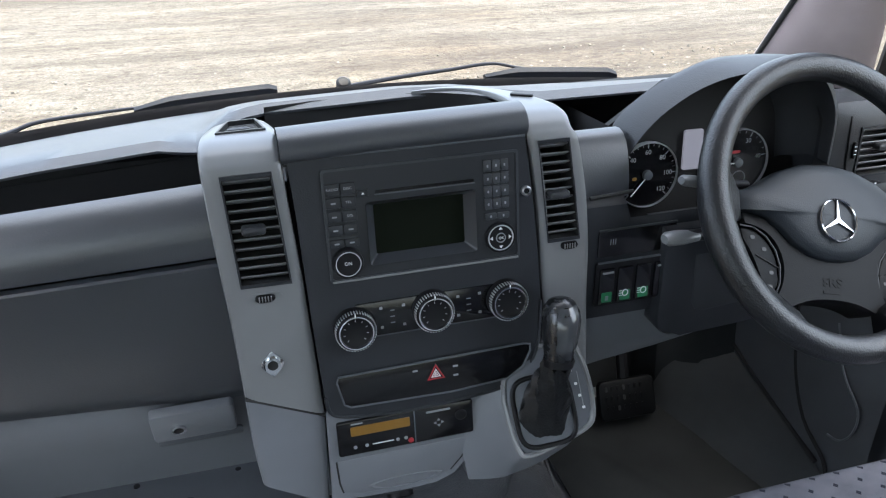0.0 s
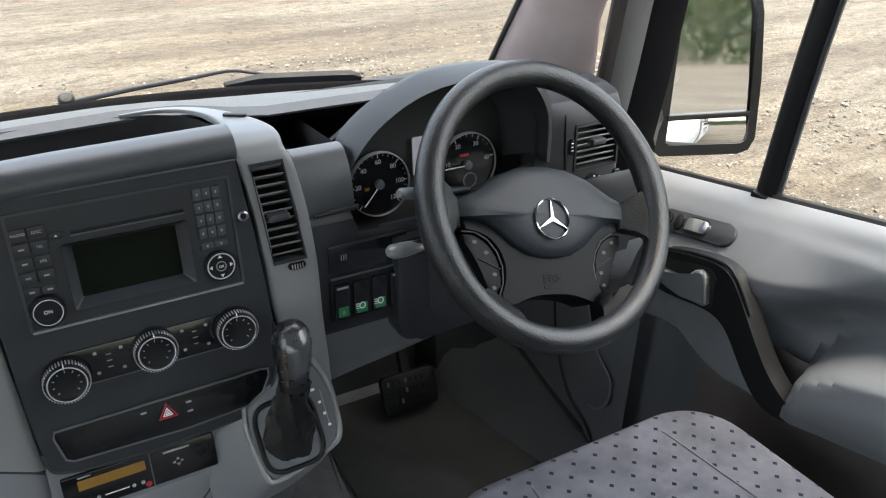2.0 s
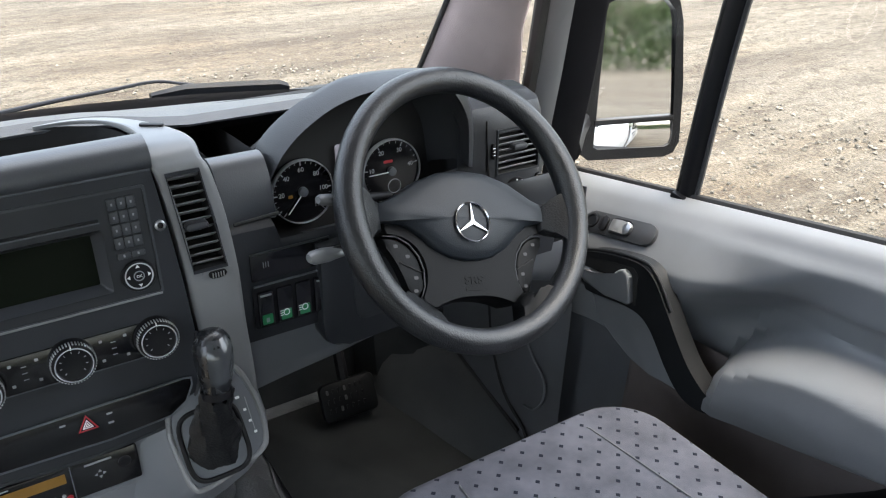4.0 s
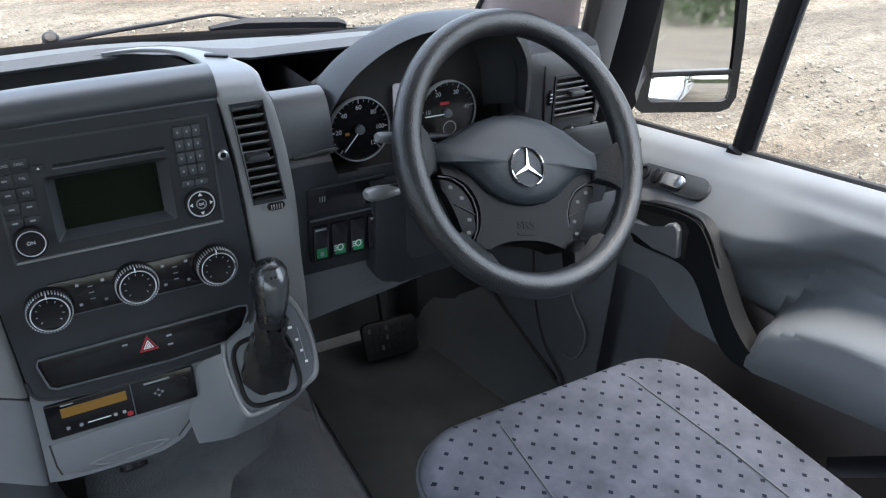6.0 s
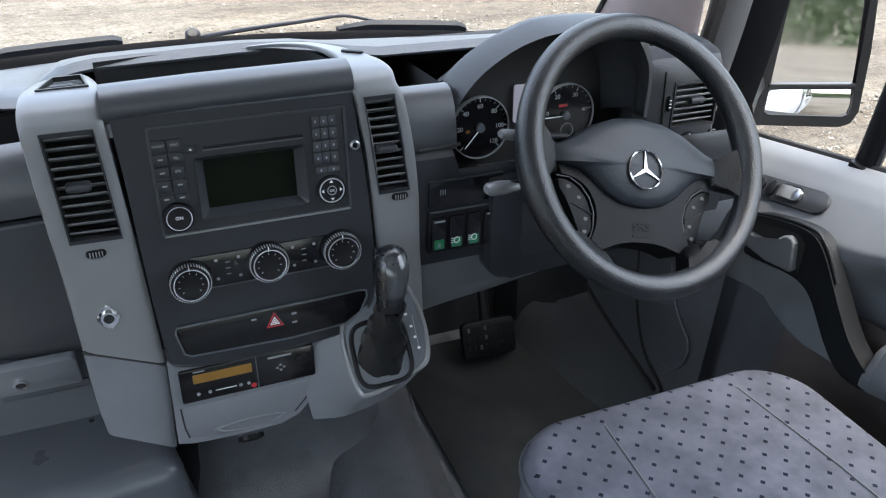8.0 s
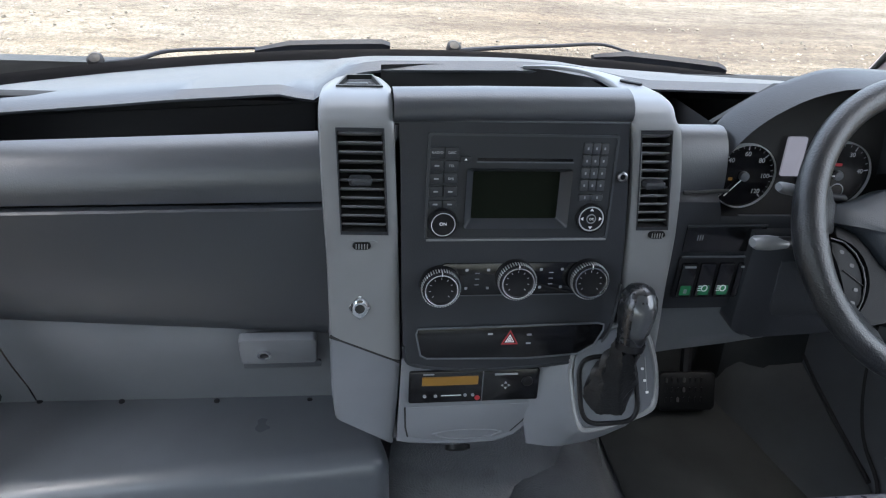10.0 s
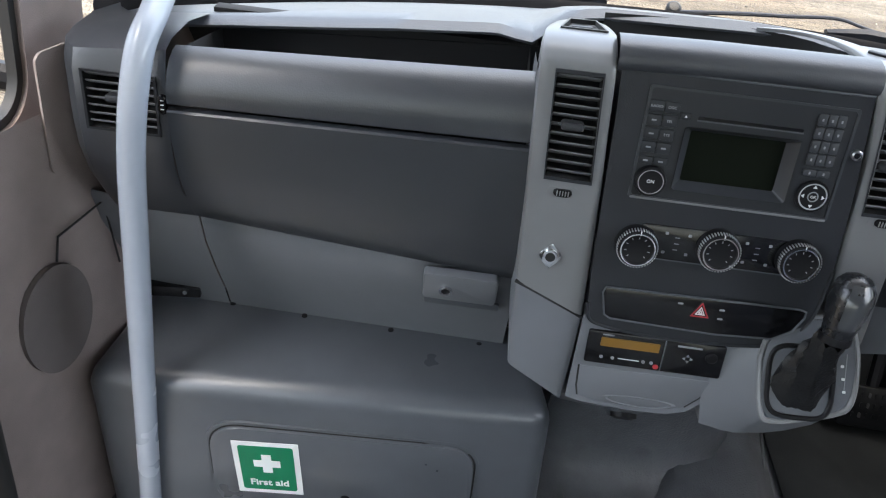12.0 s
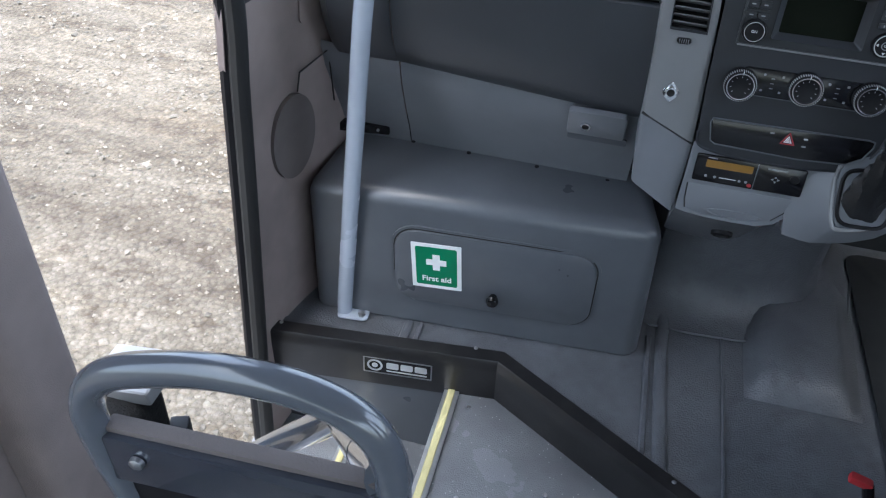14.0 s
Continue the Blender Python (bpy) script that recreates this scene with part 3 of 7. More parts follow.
part("plate_border", ring(rrect(0.136, 0.043, 0.002, 2), rrect(0.131, 0.038, 0.002, 2), 0.001, plate_m, 0.0015), M["steel"], plate)
part("emblem", ring(ngon(0.0155, 24, -0.045, 0.0), ngon(0.0115, 24, -0.045, 0.0), 0.001, plate_m, 0.0015), M["scale"], plate)
part("emblem", prism(ngon(0.006, 16, -0.045, 0.0), 0.001, plate_m, 0, 0.0015), M["scale"], plate)
for u in (-0.01, 0.018, 0.046):
    part("name_bar", prism(rrect(0.024, 0.016, 0.003, 3, u, 0.003), 0.001, plate_m, 0, 0.0015), M["scale"], plate)
part("name_bar", prism(rrect(0.08, 0.003, 0.001, 2, 0.018, -0.012), 0.001, plate_m, 0, 0.0015), M["scale"], plate)

# body shell round the cab
def wall(name, pts, thick, material, label):
    """A panel through four corners, with thickness outwards."""
    a, b, c, d = [Vector(p) for p in pts]
    n = (b - a).cross(d - a).normalized() * thick
    bm = bmesh.new()
    vs = [bm.verts.new(p) for p in (a, b, c, d, a + n, b + n, c + n, d + n)]
    for f in ((0, 1, 2, 3), (4, 5, 6, 7), (0, 1, 5, 4), (1, 2, 6, 5), (2, 3, 7, 6), (3, 0, 4, 7)):
        bm.faces.new([vs[k] for k in f])
    return solo(name, bm, material, label, "wall", "structure")


# roof and rear wall are out of view; they bound the cab's light
ROOF = 1.62
solo("ceiling", box(1.75, 5.6, 0.05, (0, -2.55, ROOF + 0.025), 0.0), M["headlining"], "unseen pale grey headlining over the cab, added to shape the light", "ceiling", "structure")
for z0, z1 in ((-0.3, 0.55), (1.42, ROOF)):
    solo("wall_rear", box(1.75, 0.05, z1 - z0, (0, -5.3, (z0 + z1) / 2), 0.0), M["headlining"], "unseen grey rear wall of the minibus, added to close off light", "wall", "structure")
for side, x in (("left", -0.86), ("right", 0.90)):
    first = -0.66 if side == "left" else -1.15
    for nm, y0, y1, z0, z1 in (("lower", -5.3, first, -0.3, 0.50), ("upper", -5.3, first + 0.3, 1.45, ROOF), ("post", first - 0.22, first, 0.50, 1.45), ("post", -3.25, -3.15, 0.50, 1.45), ("post", -5.3, -5.2, 0.50, 1.45)):
        solo("wall_%s_%s" % (side, nm), box(0.04, y1 - y0, z1 - z0, (x, (y0 + y1) / 2, (z0 + z1) / 2), 0.0), M["carpet"] if nm != "upper" else M["headlining"], "grey-brown carpeted side wall of the minibus", "wall", "structure")
# unseen saloon panes, added to weaken the light from behind
for side, x in (("left", -0.86), ("right", 0.90)):
    for y0, y1 in ((-3.15, -0.88 if side == "left" else -1.37), (-5.2, -3.25)):
        solo("saloon_window", box(0.006, y1 - y0, 0.95, (x, (y0 + y1) / 2, 0.975), 0.0), M["tinted"], "unseen tinted side window of the saloon, added to limit light", "window", "structure")
solo("saloon_window", box(1.70, 0.006, 0.87, (0, -5.3, 0.985), 0.0), M["tinted"], "unseen tinted rear window of the saloon, added to limit light", "window", "structure")
solo("saloon_floor", joined(box(1.7, 2.35, 0.03, (0.0, -4.18, -0.02), 0.0), box(0.895, 2.27, 0.03, (-0.395, -1.86, -0.02), 0.0)), M["floor"], "grey vinyl floor of the passenger saloon", "floor", "structure")

# outer body side of the bus behind the driver's door, and the bonnet
side = solo("body_side", box(0.02, 4.3, 0.85, (0.96, -3.4, 0.2), 0.006), M["body"], "white painted bus side with dark lettering", "bodywork", "structure")
for row_z, lengths in ((0.33, (0.34, 0.12, 0.30, 0.22)), (0.16, (0.16, 0.20, 0.14))):
    y = -1.55 if row_z > 0.2 else -1.9
    for long in lengths:
        part("lettering_bar", box(0.004, long, 0.085, (0.972, y - long / 2, row_z), 0.001), M["wiper"], side)
        y -= long + 0.07
part("window_band", box(0.004, 4.1, 0.10, (0.972, -3.45, 0.56), 0.001), M["gloss_black"], side)
bon = []
for y, z in ((0.64, 0.56), (0.72, 0.53), (0.85, 0.45), (1.0, 0.33), (1.08, 0.2), (1.1, 0.0)):
    bon.append([(x, y - 0.25 * (abs(x) / 0.8) ** 2, z - 0.10 * (abs(x) / 0.8) ** 4) for x in [-0.8 + 0.1 * k for k in range(17)]])
solo("bonnet", loft(bon), M["body"], "white painted bonnet below the windscreen", "bonnet", "structure")

# loose stones on the yard by the doorway
rng = random.Random(9)
vs, fs = [], []
for k in range(16000):
    if k < 4600:
        x, y = rng.uniform(-3.6, -0.95), rng.uniform(-1.6, 2.6)
    elif k < 10500:
        x, y = rng.uniform(-5, 5), 1.3 + 5.2 * rng.random() ** 1.3
    else:
        x, y = 1.1 + 4.6 * rng.random() ** 1.2, rng.uniform(-1.5, 5.5)
    if noise.noise(Vector((x * 1.3, y * 2.2, 7))) < rng.uniform(-0.45, 0.15):
        continue
    r = rng.choice((0.004, 0.005, 0.006, 0.008, 0.010, 0.014)) * (1.0 if k < 4600 else 1.6)
    q = Euler((rng.uniform(0, 6), rng.uniform(0, 6), rng.uniform(0, 6))).to_matrix()
    z = GROUND + (0.05 * noise.noise(Vector((x, y, 0)) * 0.5) + 0.02 * noise.noise(Vector((x * 0.3, y * 2.2, 3)))) * min(1, math.hypot(x, y) / 3)
    n = len(vs)
    for d in ((1, 0, 0), (-1, 0, 0), (0, 1, 0), (0, -1, 0), (0, 0, 1), (0, 0, -1)):
        e = q @ (Vector(d) * r * rng.uniform(0.7, 1.2))
        vs.append((x + e.x, y + e.y, z + e.z * 0.7 + r * 0.2))
    fs += [(n + a, n + b, n + c) for a, b, c in ((0, 2, 4), (2, 1, 4), (1, 3, 4), (3, 0, 4), (2, 0, 5), (1, 2, 5), (3, 1, 5), (0, 3, 5))]
me = bpy.data.meshes.new("gravel")
me.from_pydata(vs, [], fs)
me.materials.append(M["stone"])
tagged(new("gravel", me), "loose pale stones scattered over the dirt yard", "gravel", "", "stuff")


# ---- windscreen, pillars, wipers ----
def base_y(x):
    return 0.50 - 0.23 * (abs(x) / 0.80) ** 2


def base_z(x):
    return 0.722 - 0.012 * (abs(x) / 0.8) ** 2


XS = [-0.80 + 0.05 * k for k in range(33)]
screen = thing("windscreen", "wide clear windscreen with a black lower edge", "windscreen", kind="structure")
rows = []
for s in (0.0, 0.25, 0.5, 0.75, 1.0):
    rows.append([(x * (1 - 0.10 * s), base_y(x) + 0.012 - 0.62 * s, base_z(x) - 0.012 + 0.86 * s) for x in XS])
pane = part("glass", loft(rows), M["glass"], screen)
pane.visible_shadow = False
# black ceramic edge strip along the bottom of the glass
rows = [[(x, base_y(x) + 0.030, base_z(x) - 0.03) for x in XS], [(x, base_y(x) + 0.010, base_z(x) - 0.010) for x in XS], [(x, base_y(x) - 0.008, base_z(x) + 0.006) for x in XS], [(x, base_y(x) - 0.012, base_z(x) + 0.0) for x in XS], [(x, base_y(x) - 0.012, base_z(x) - 0.03) for x in XS]]
part("lower_edge", loft(rows), M["black"], screen, "black edge of the glass")
# scuttle outside, under the wipers
rows = [[(x, base_y(x) + 0.03, base_z(x) - 0.035) for x in XS], [(x, base_y(x) + 0.10, base_z(x) - 0.13) for x in XS]]
part("scuttle", loft(rows), M["black"], screen)


def wiper(arm_pts, blade_x, label, thick):
    """Arm from its pivot, and a long slim blade that lies along the foot of the glass."""
    w = thing("wiper", label, "wiper", group="windscreen wipers")
    sp = smooth_path([(x, base_y(x) + 0.030, base_z(x) + dz) for x, dz in arm_pts], 6)
    part("arm", tube(sp, [0.0055 - 0.0025 * k / len(sp) for k in range(len(sp))], 8, flat=0.7), M["wiper"], w)
    x0, x1 = blade_x
    rows = []
    for k in range(17):
        t = k / 16
        x = x0 + (x1 - x0) * t
        h = thick * (0.45 + 0.55 * min(1.0, 4 * t)) * (1.0 if t < 0.97 else 0.7)
        rows.append([(x, base_y(x) + 0.016 + dy, base_z(x) - 0.004 + dz * h) for dy, dz in ((0.012, 0.0), (0.014, 0.6), (0.006, 1.0), (-0.002, 0.7), (-0.001, 0.0))])
    part("blade", loft(rows, closed=True, caps=True), M["wiper"], w, "blue-black rubber blade")
    part("pivot", lathe([(0.012, 0), (0.012, 0.010), (0.008, 0.014), (0.002, 0.015)], 16, pose(arm_pts[0][0], base_y(arm_pts[0][0]) + 0.035, base_z(arm_pts[0][0]) - 0.006, 40)), M["black"], w)


wiper([(0.006, -0.006), (0.10, 0.004), (0.18, 0.012), (0.245, 0.020), (0.285, 0.014), (0.33, 0.006)], (0.235, 0.445), "black windscreen wiper with a blade on the driver's side", 0.019)
wiper([(-0.53, -0.006), (-0.475, -0.004), (-0.435, 0.004), (-0.35, 0.002), (-0.29, 0.000)], (-0.31, -0.10), "black windscreen wiper with a blade on the passenger side", 0.017)


def pillar(sgn, name, label, out=0.0):
    p = thing(name, label, "pillar", kind="structure")
    # inner trim: a broad rounded strip that leans back with the glass
    rows = []
    for s in (-0.1, 0.0, 0.15, 0.3, 0.5, 0.75, 1.0):
        y0, z0 = 0.40 - 0.60 * s, 0.70 + 0.86 * s
        x_in = 0.685 + out - 0.05 * s
        wide = interp([(-0.1, 0.13), (0.0, 0.108), (0.15, 0.072), (0.3, 0.052), (1.0, 0.05)], s) if sgn > 0 else 0.115 - out * 0.7
        rows.append([(sgn * x, y, z) for x, y, z in ((x_in + 0.02, y0 + 0.06, z0 + 0.02), (x_in, y0 + 0.03, z0 + 0.01), (x_in + 0.005, y0, z0), (x_in + 0.3 * wide, y0 - 0.35 * wide, z0), (x_in + 0.62 * wide, y0 - 0.82 * wide, z0), (x_in + 0.9 * wide, y0 - 1.15 * wide, z0), (x_in + wide, y0 - 1.18 * wide, z0), (x_in + wide + 0.02, y0 - 0.9 * wide, z0))])
    # same trim both sides: a lit pink at the driver, a shaded brown opposite
    part("pillar_trim", loft(rows), M["pillar"] if sgn > 0 else M["door_carpet"], p, "mottled fabric trim with each side's light in its colour")
    part("glass_seal", tube([(sgn * (0.683 + out - 0.05 * s), 0.432 - 0.60 * s, 0.712 + 0.86 * s) for s in (-0.05, 0.2, 0.5, 1.0)], 0.005, 8), M["rubber"], p, "black windscreen seal")
    return p


pillar(1, "pillar_right", "windscreen pillar on the driver's side, trim coloured a lit grey-pink")
pillar(-1, "pillar_left", "windscreen pillar beside the entrance, trim coloured a shaded grey-brown", 0.055)

# entrance jamb: carpeted, with a black rubber seal and a speaker grille
jamb = thing("door_jamb", "brown-grey carpeted entrance door jamb with a speaker grille", "jamb", kind="structure")
rows = []
for y, x in ((-0.155, -0.812), (-0.135, -0.800), (-0.11, -0.796), (-0.05, -0.786), (0.0, -0.775), (0.06, -0.758), (0.12, -0.742), (0.2, -0.73), (0.34, -0.725), (0.56, -0.72)):
    rows.append([(x + 0.03 * max(0, z - 0.3) - 0.02 * max(0, 0.3 - z), y - 0.02 * max(0, z - 0.5), z) for z in (-0.33, 0.0, 0.2, 0.4, 0.55, 0.66)])
part("lining", loft(rows), M["carpet"], jamb)
seal = smooth_path([(-0.824, -0.150, -0.40), (-0.812, -0.150, -0.09), (-0.800, -0.148, 0.165), (-0.790, -0.146, 0.38), (-0.782, -0.145, 0.553), (-0.772, -0.15, 0.70), (-0.75, -0.20, 1.05), (-0.72, -0.30, 1.35)], 6)
part("door_seal", tube(seal, 0.014, 10, flat=1.2), M["rubber"], jamb, "black rubber door seal")
part("outer_edge", tube([p + Vector((-0.018, -0.004, 0)) for p in seal], 0.010, 8), M["black"], jamb)
spk_m = basis((-0.7640, -0.010, 0.391), (-0.26, -0.966, 0), (0.03, 0, 1))
spk = part("speaker_grille", prism(ngon(0.057, 40, ry=0.080), 0.010, spk_m, 0.004), M["door_carpet"], jamb, "brown-grey oval speaker grille")
for a in (20, 110, 200, 290):
    part("screw", lathe([(0.003, 0), (0.0025, 0.001), (0.0005, 0.0014)], 10, spk_m @ Matrix.Translation((0.048 * math.cos(radians(a)), 0.069 * math.sin(radians(a)), 0.010))), M["steel"], spk)
# trim piece with a slot above the speaker
part("trim_seam", tube([spk_m @ Vector(p) for p in ((-0.115, 0.02, 0.0), (-0.10, 0.125, 0.0), (-0.02, 0.115, 0.0), (-0.012, 0.083, 0.0))], 0.0016, 6), M["rubber"], jamb)
part("access_plate", prism(rrect(0.055, 0.15, 0.012, 4), 0.004, basis((-0.745, 0.05, 0.655), (-0.26, -0.966, 0), (0.05, 0, 1)), 0.0015), M["carpet"], jamb)
# small fixed quarter window frame above the jamb
qm = basis((-0.785, -0.02, 0.78), (0, -1, 0), (0.08, 0, 1))
part("quarter_window_seal", ring(rrect(0.17, 0.28, 0.05, 6), rrect(0.145, 0.255, 0.04, 6), 0.012, qm), M["rubber"], jamb)
part("lining_above", ring(rrect(0.36, 0.44, 0.03, 6, -0.04, 0.0), rrect(0.168, 0.278, 0.05, 6), 0.01, qm, -0.006), M["carpet"], jamb)
# rear jamb of the entrance
part("rear_jamb", joined(box(0.10, 0.10, 2.0, (-0.84, -0.63, 0.6), 0.03, 4)), M["carpet"], jamb)


# ---- dashboard ----
dash = thing("dashboard", "dark grey moulded dashboard with open trays and a glove box", "dashboard")


LIP_Z = [(-0.72, 0.738), (-0.64, 0.746), (-0.57, 0.7525), (-0.508, 0.7585), (-0.447, 0.7645), (-0.384, 0.7715), (-0.32, 0.7765), (-0.262, 0.7815), (-0.222, 0.774), (-0.212, 0.774), (-0.192, 0.798), (-0.15, 0.808), (0.03, 0.812), (0.10, 0.808), (0.16, 0.797), (0.2, 0.792), (0.33, 0.791), (0.5, 0.790), (0.62, 0.765), (0.72, 0.745)]
LIP_Y = [(-0.72, 0.13), (-0.64, 0.147), (-0.56, 0.15), (-0.23, 0.15), (-0.18, 0.165), (0.5, 0.17), (0.62, 0.12), (0.72, 0.08)]
rows = []
for s in range(8):
    row = []
    for k in range(69):
        x = -0.72 + 0.02 * k
        y0, z0, y1, z1 = interp(LIP_Y, x), interp(LIP_Z, x), base_y(x) - 0.012, base_z(x) - 0.008
        if s == 0:
            row.append((x, y0 + 0.03, z0 - 0.014))
        elif s == 1:
            row.append((x, y0 + 0.004, z0 - 0.0125))
        elif s == 2:
            row.append((x, y0 + 0.002, z0 - 0.009))
        elif s == 3:
            row.append((x, y0 + 0.016, z0 - 0.002))
        else:
            t = (s - 3) / 4
            row.append((x, y0 + 0.016 + (y1 - y0 - 0.016) * t, z0 + (z1 - z0) * t + 0.004 * math.sin(math.pi * t)))
    rows.append(row)
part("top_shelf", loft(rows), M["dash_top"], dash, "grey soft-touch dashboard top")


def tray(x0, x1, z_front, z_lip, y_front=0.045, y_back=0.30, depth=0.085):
    """The open hollow between the pad and the dashboard top, its shade put into the near-black colour."""
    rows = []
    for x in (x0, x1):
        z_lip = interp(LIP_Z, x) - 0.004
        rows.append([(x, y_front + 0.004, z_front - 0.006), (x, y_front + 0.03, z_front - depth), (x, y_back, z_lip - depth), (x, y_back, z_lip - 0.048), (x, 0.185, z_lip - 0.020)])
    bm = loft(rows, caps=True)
    part("tray", bm, M["recess"], dash, "open storage tray with its shade in the colour")


def passenger(u):
    """The passenger side's section at u from 0 (end) to 1 (console)."""
    top, seam, low, bot = 0.7495 + 0.0195 * u, 0.693 + 0.0075 * u, 0.523 - 0.031 * u, 0.335 - 0.035 * u
    up = [(0.064, top - 0.075), (0.058, top - 0.003), (0.052, top), (0.042, top - 0.0022), (0.031, top - 0.0085), (0.0225, top - 0.017), (0.0165, top - 0.0275), (0.0132, top - 0.038), (0.0125, top - 0.046), (0.0135, seam + 0.004), (0.020, seam + 0.0012)]
    glove = [(0.020, seam - 0.0012), (0.0115, seam - 0.0020), (0.0092, seam - 0.0042), (0.0098, seam - 0.008), (0.014, seam - 0.04), (0.024, seam - 0.09), (0.042, low + 0.035), (0.060, low + 0.006), (0.070, low)]
    lower = [(0.078, low + 0.001), (0.076, low - 0.006), (0.088, low - 0.05), (0.115, low - 0.11), (0.145, bot + 0.02), (0.165, bot - 0.03)]
    return up, glove, lower


US = [k / 8 for k in range(9)] + [1.045]
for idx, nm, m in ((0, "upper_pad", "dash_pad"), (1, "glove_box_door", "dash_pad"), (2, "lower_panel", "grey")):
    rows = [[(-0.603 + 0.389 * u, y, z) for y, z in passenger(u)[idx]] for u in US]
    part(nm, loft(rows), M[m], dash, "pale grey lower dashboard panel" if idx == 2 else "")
part("glove_box_back", box(0.40, 0.02, 0.40, (-0.41, 0.20, 0.55), 0.002), M["recess"], dash)
tray(-0.60, -0.22, 0.752, 0.765)

# end piece with the side vent
def opened(bm, inside):
    """The mesh without the faces whose middle lies inside the opening."""
    bmesh.ops.delete(bm, geom=[f for f in bm.faces if inside(f.calc_center_median())], context="FACES")
    return bm


def end_piece(sgn, x0, x1, y_off=0.0, z_off=0.0):
    rows = []
    for t in (0.0, 0.10, 0.705, 0.8, 0.93, 1.0):
        x = x0 + (x1 - x0) * t
        r = 0.035 * max(0, (t - 0.75) / 0.25) ** 2
        rows.append([(sgn * x, y + y_off + r, z + z_off) for y, z in ((0.17, 0.748 - 0.012 * t), (0.10, 0.760 - 0.014 * t), (0.05, 0.757 - 0.014 * t), (0.032, 0.750 - 0.012 * t), (0.0225, 0.721), (0.0195, 0.655), (0.022, 0.62), (0.035, 0.58), (0.07, 0.522))])
    return loft(rows)


part("end_panel", opened(end_piece(-1, 0.606, 0.735), lambda c: -0.697 < c.x < -0.619 and 0.66 < c.z < 0.715), M["dash_pad"], dash)
rows = [[(-0.6052 - 0.17 * t, y + 0.03 * max(0, t - 0.7), z + 0.012 * t) for y, z in passenger(0.0)[2]] for t in (0, 0.5, 0.8, 1)]
part("end_lower_panel", loft(rows), M["grey"], dash)

# latch of the glove box
latch_m = basis((-0.2665, 0.066, 0.476), (1, 0, 0), (0, -0.35, 1))
lat = part("glove_latch", prism(rrect(0.094, 0.054, 0.006, 4), 0.012, latch_m, 0.003), M["grey"], dash, "grey glove box latch with a lock")
part("latch_recess", prism(rrect(0.098, 0.016, 0.004, 3, 0.004, -0.037), 0.003, latch_m, 0.001, 0.004), M["dash_top"], lat)
part("lock_ring", ring(ngon(0.0085, 24, -0.0175, -0.003), ngon(0.0055, 24, -0.0175, -0.003), 0.003, latch_m, 0.012), M["chrome"], lat)
part("key_barrel", prism(ngon(0.0055, 20, -0.0175, -0.003), 0.002, latch_m, 0, 0.012), M["black"], lat)

# ---- centre console ----
console = thing("centre_console", "silver-grey centre console with a black radio and heater face", "console")
FACE = basis((0, -0.018, 0.60), (1, 0, 0), (0, 0.158, 0.987))


def fv(z):
    """How far up the face a height lies."""
    return (z - 0.60) / 0.987


def front_y(z):
    """Where the front of the vent columns stands at a height."""
    return -0.012 + 0.10 * (z - 0.60)


SECTION = (0.0, 0.02, 0.07, 0.14, 0.235, 0.835, 0.90, 0.95, 0.985, 1.0)
DROP = (0.007, 0.0025, 0.0006, 0.0, 0.0, 0.0, 0.0, 0.0006, 0.0025, 0.007)


def band(stations, holes=(), side=0.075, top_side=0.05):
    """A smooth slab along pairs of points (its two edges), with round shoulders and square openings between given stations."""
    cut = []
    n = 5
    pa, pb = smooth_path([p for p, _ in stations], n), smooth_path([q for _, q in stations], n)
    rows = []
    for k, (p, q) in enumerate(zip(pa, pb)):
        k0, k1 = max(0, k - 1), min(len(pa) - 1, k + 1)
        along = ((pa[k1] + pb[k1]) - (pa[k0] + pb[k0])).normalized()
        across = (q - p).normalized()
        nrm = across.cross(along).normalized()
        if k == 0:
            turn = -1.0 if nrm.y > 0 else 1.0
        nrm = nrm * turn
        deep = side if nrm.z < 0.8 else top_side
        row = [p - nrm * deep] + [p.lerp(q, f) - nrm * d * min(1.0, (q - p).length / 0.03) for f, d in zip(SECTION, DROP)] + [q - nrm * deep]
        rows.append(row)
    bm = loft(rows)
    bm.faces.ensure_lookup_table()
    per = len(rows[0]) - 1
    for k0, k1 in holes:
        cut += [bm.faces[r * per + 5] for r in range(k0 * n, k1 * n)]
    bmesh.ops.delete(bm, geom=cut, context="FACES")
    corners = [(rows[k1 * n][5], rows[k1 * n][6], rows[k0 * n][6], rows[k0 * n][5]) for k0, k1 in holes]
    return bm, corners


def vent_frame(corners):
    """A frame and four flat corners for an opening that band() left."""
    pts = [Vector(c) for c in corners]
    if pts[0].x > pts[1].x:
        pts = [pts[1], pts[0], pts[3], pts[2]]
    tl, tr, br, bl = pts
    m = basis((tl + tr + bl + br) / 4, (tr + br) - (tl + bl), (tl + tr) - (bl + br))
    return m, [((m.inverted() @ q).x, (m.inverted() @ q).y) for q in (tl, tr, br, bl)]


def upright(xo, zo, xi, zi):
    return Vector((xo, front_y(zo), zo)), Vector((xi, front_y(zi), zi))


L_SEAM = (-0.2045, 0.548, -0.1225, 0.511)
LEFT = [upright(*L_SEAM), upright(-0.2065, 0.605, -0.1260, 0.590), upright(-0.2085, 0.650, -0.1290, 0.645), upright(-0.2105, 0.679, -0.1305, 0.677), upright(-0.2135, 0.735, -0.1350, 0.735), upright(-0.2155, 0.788, -0.1385, 0.788)]
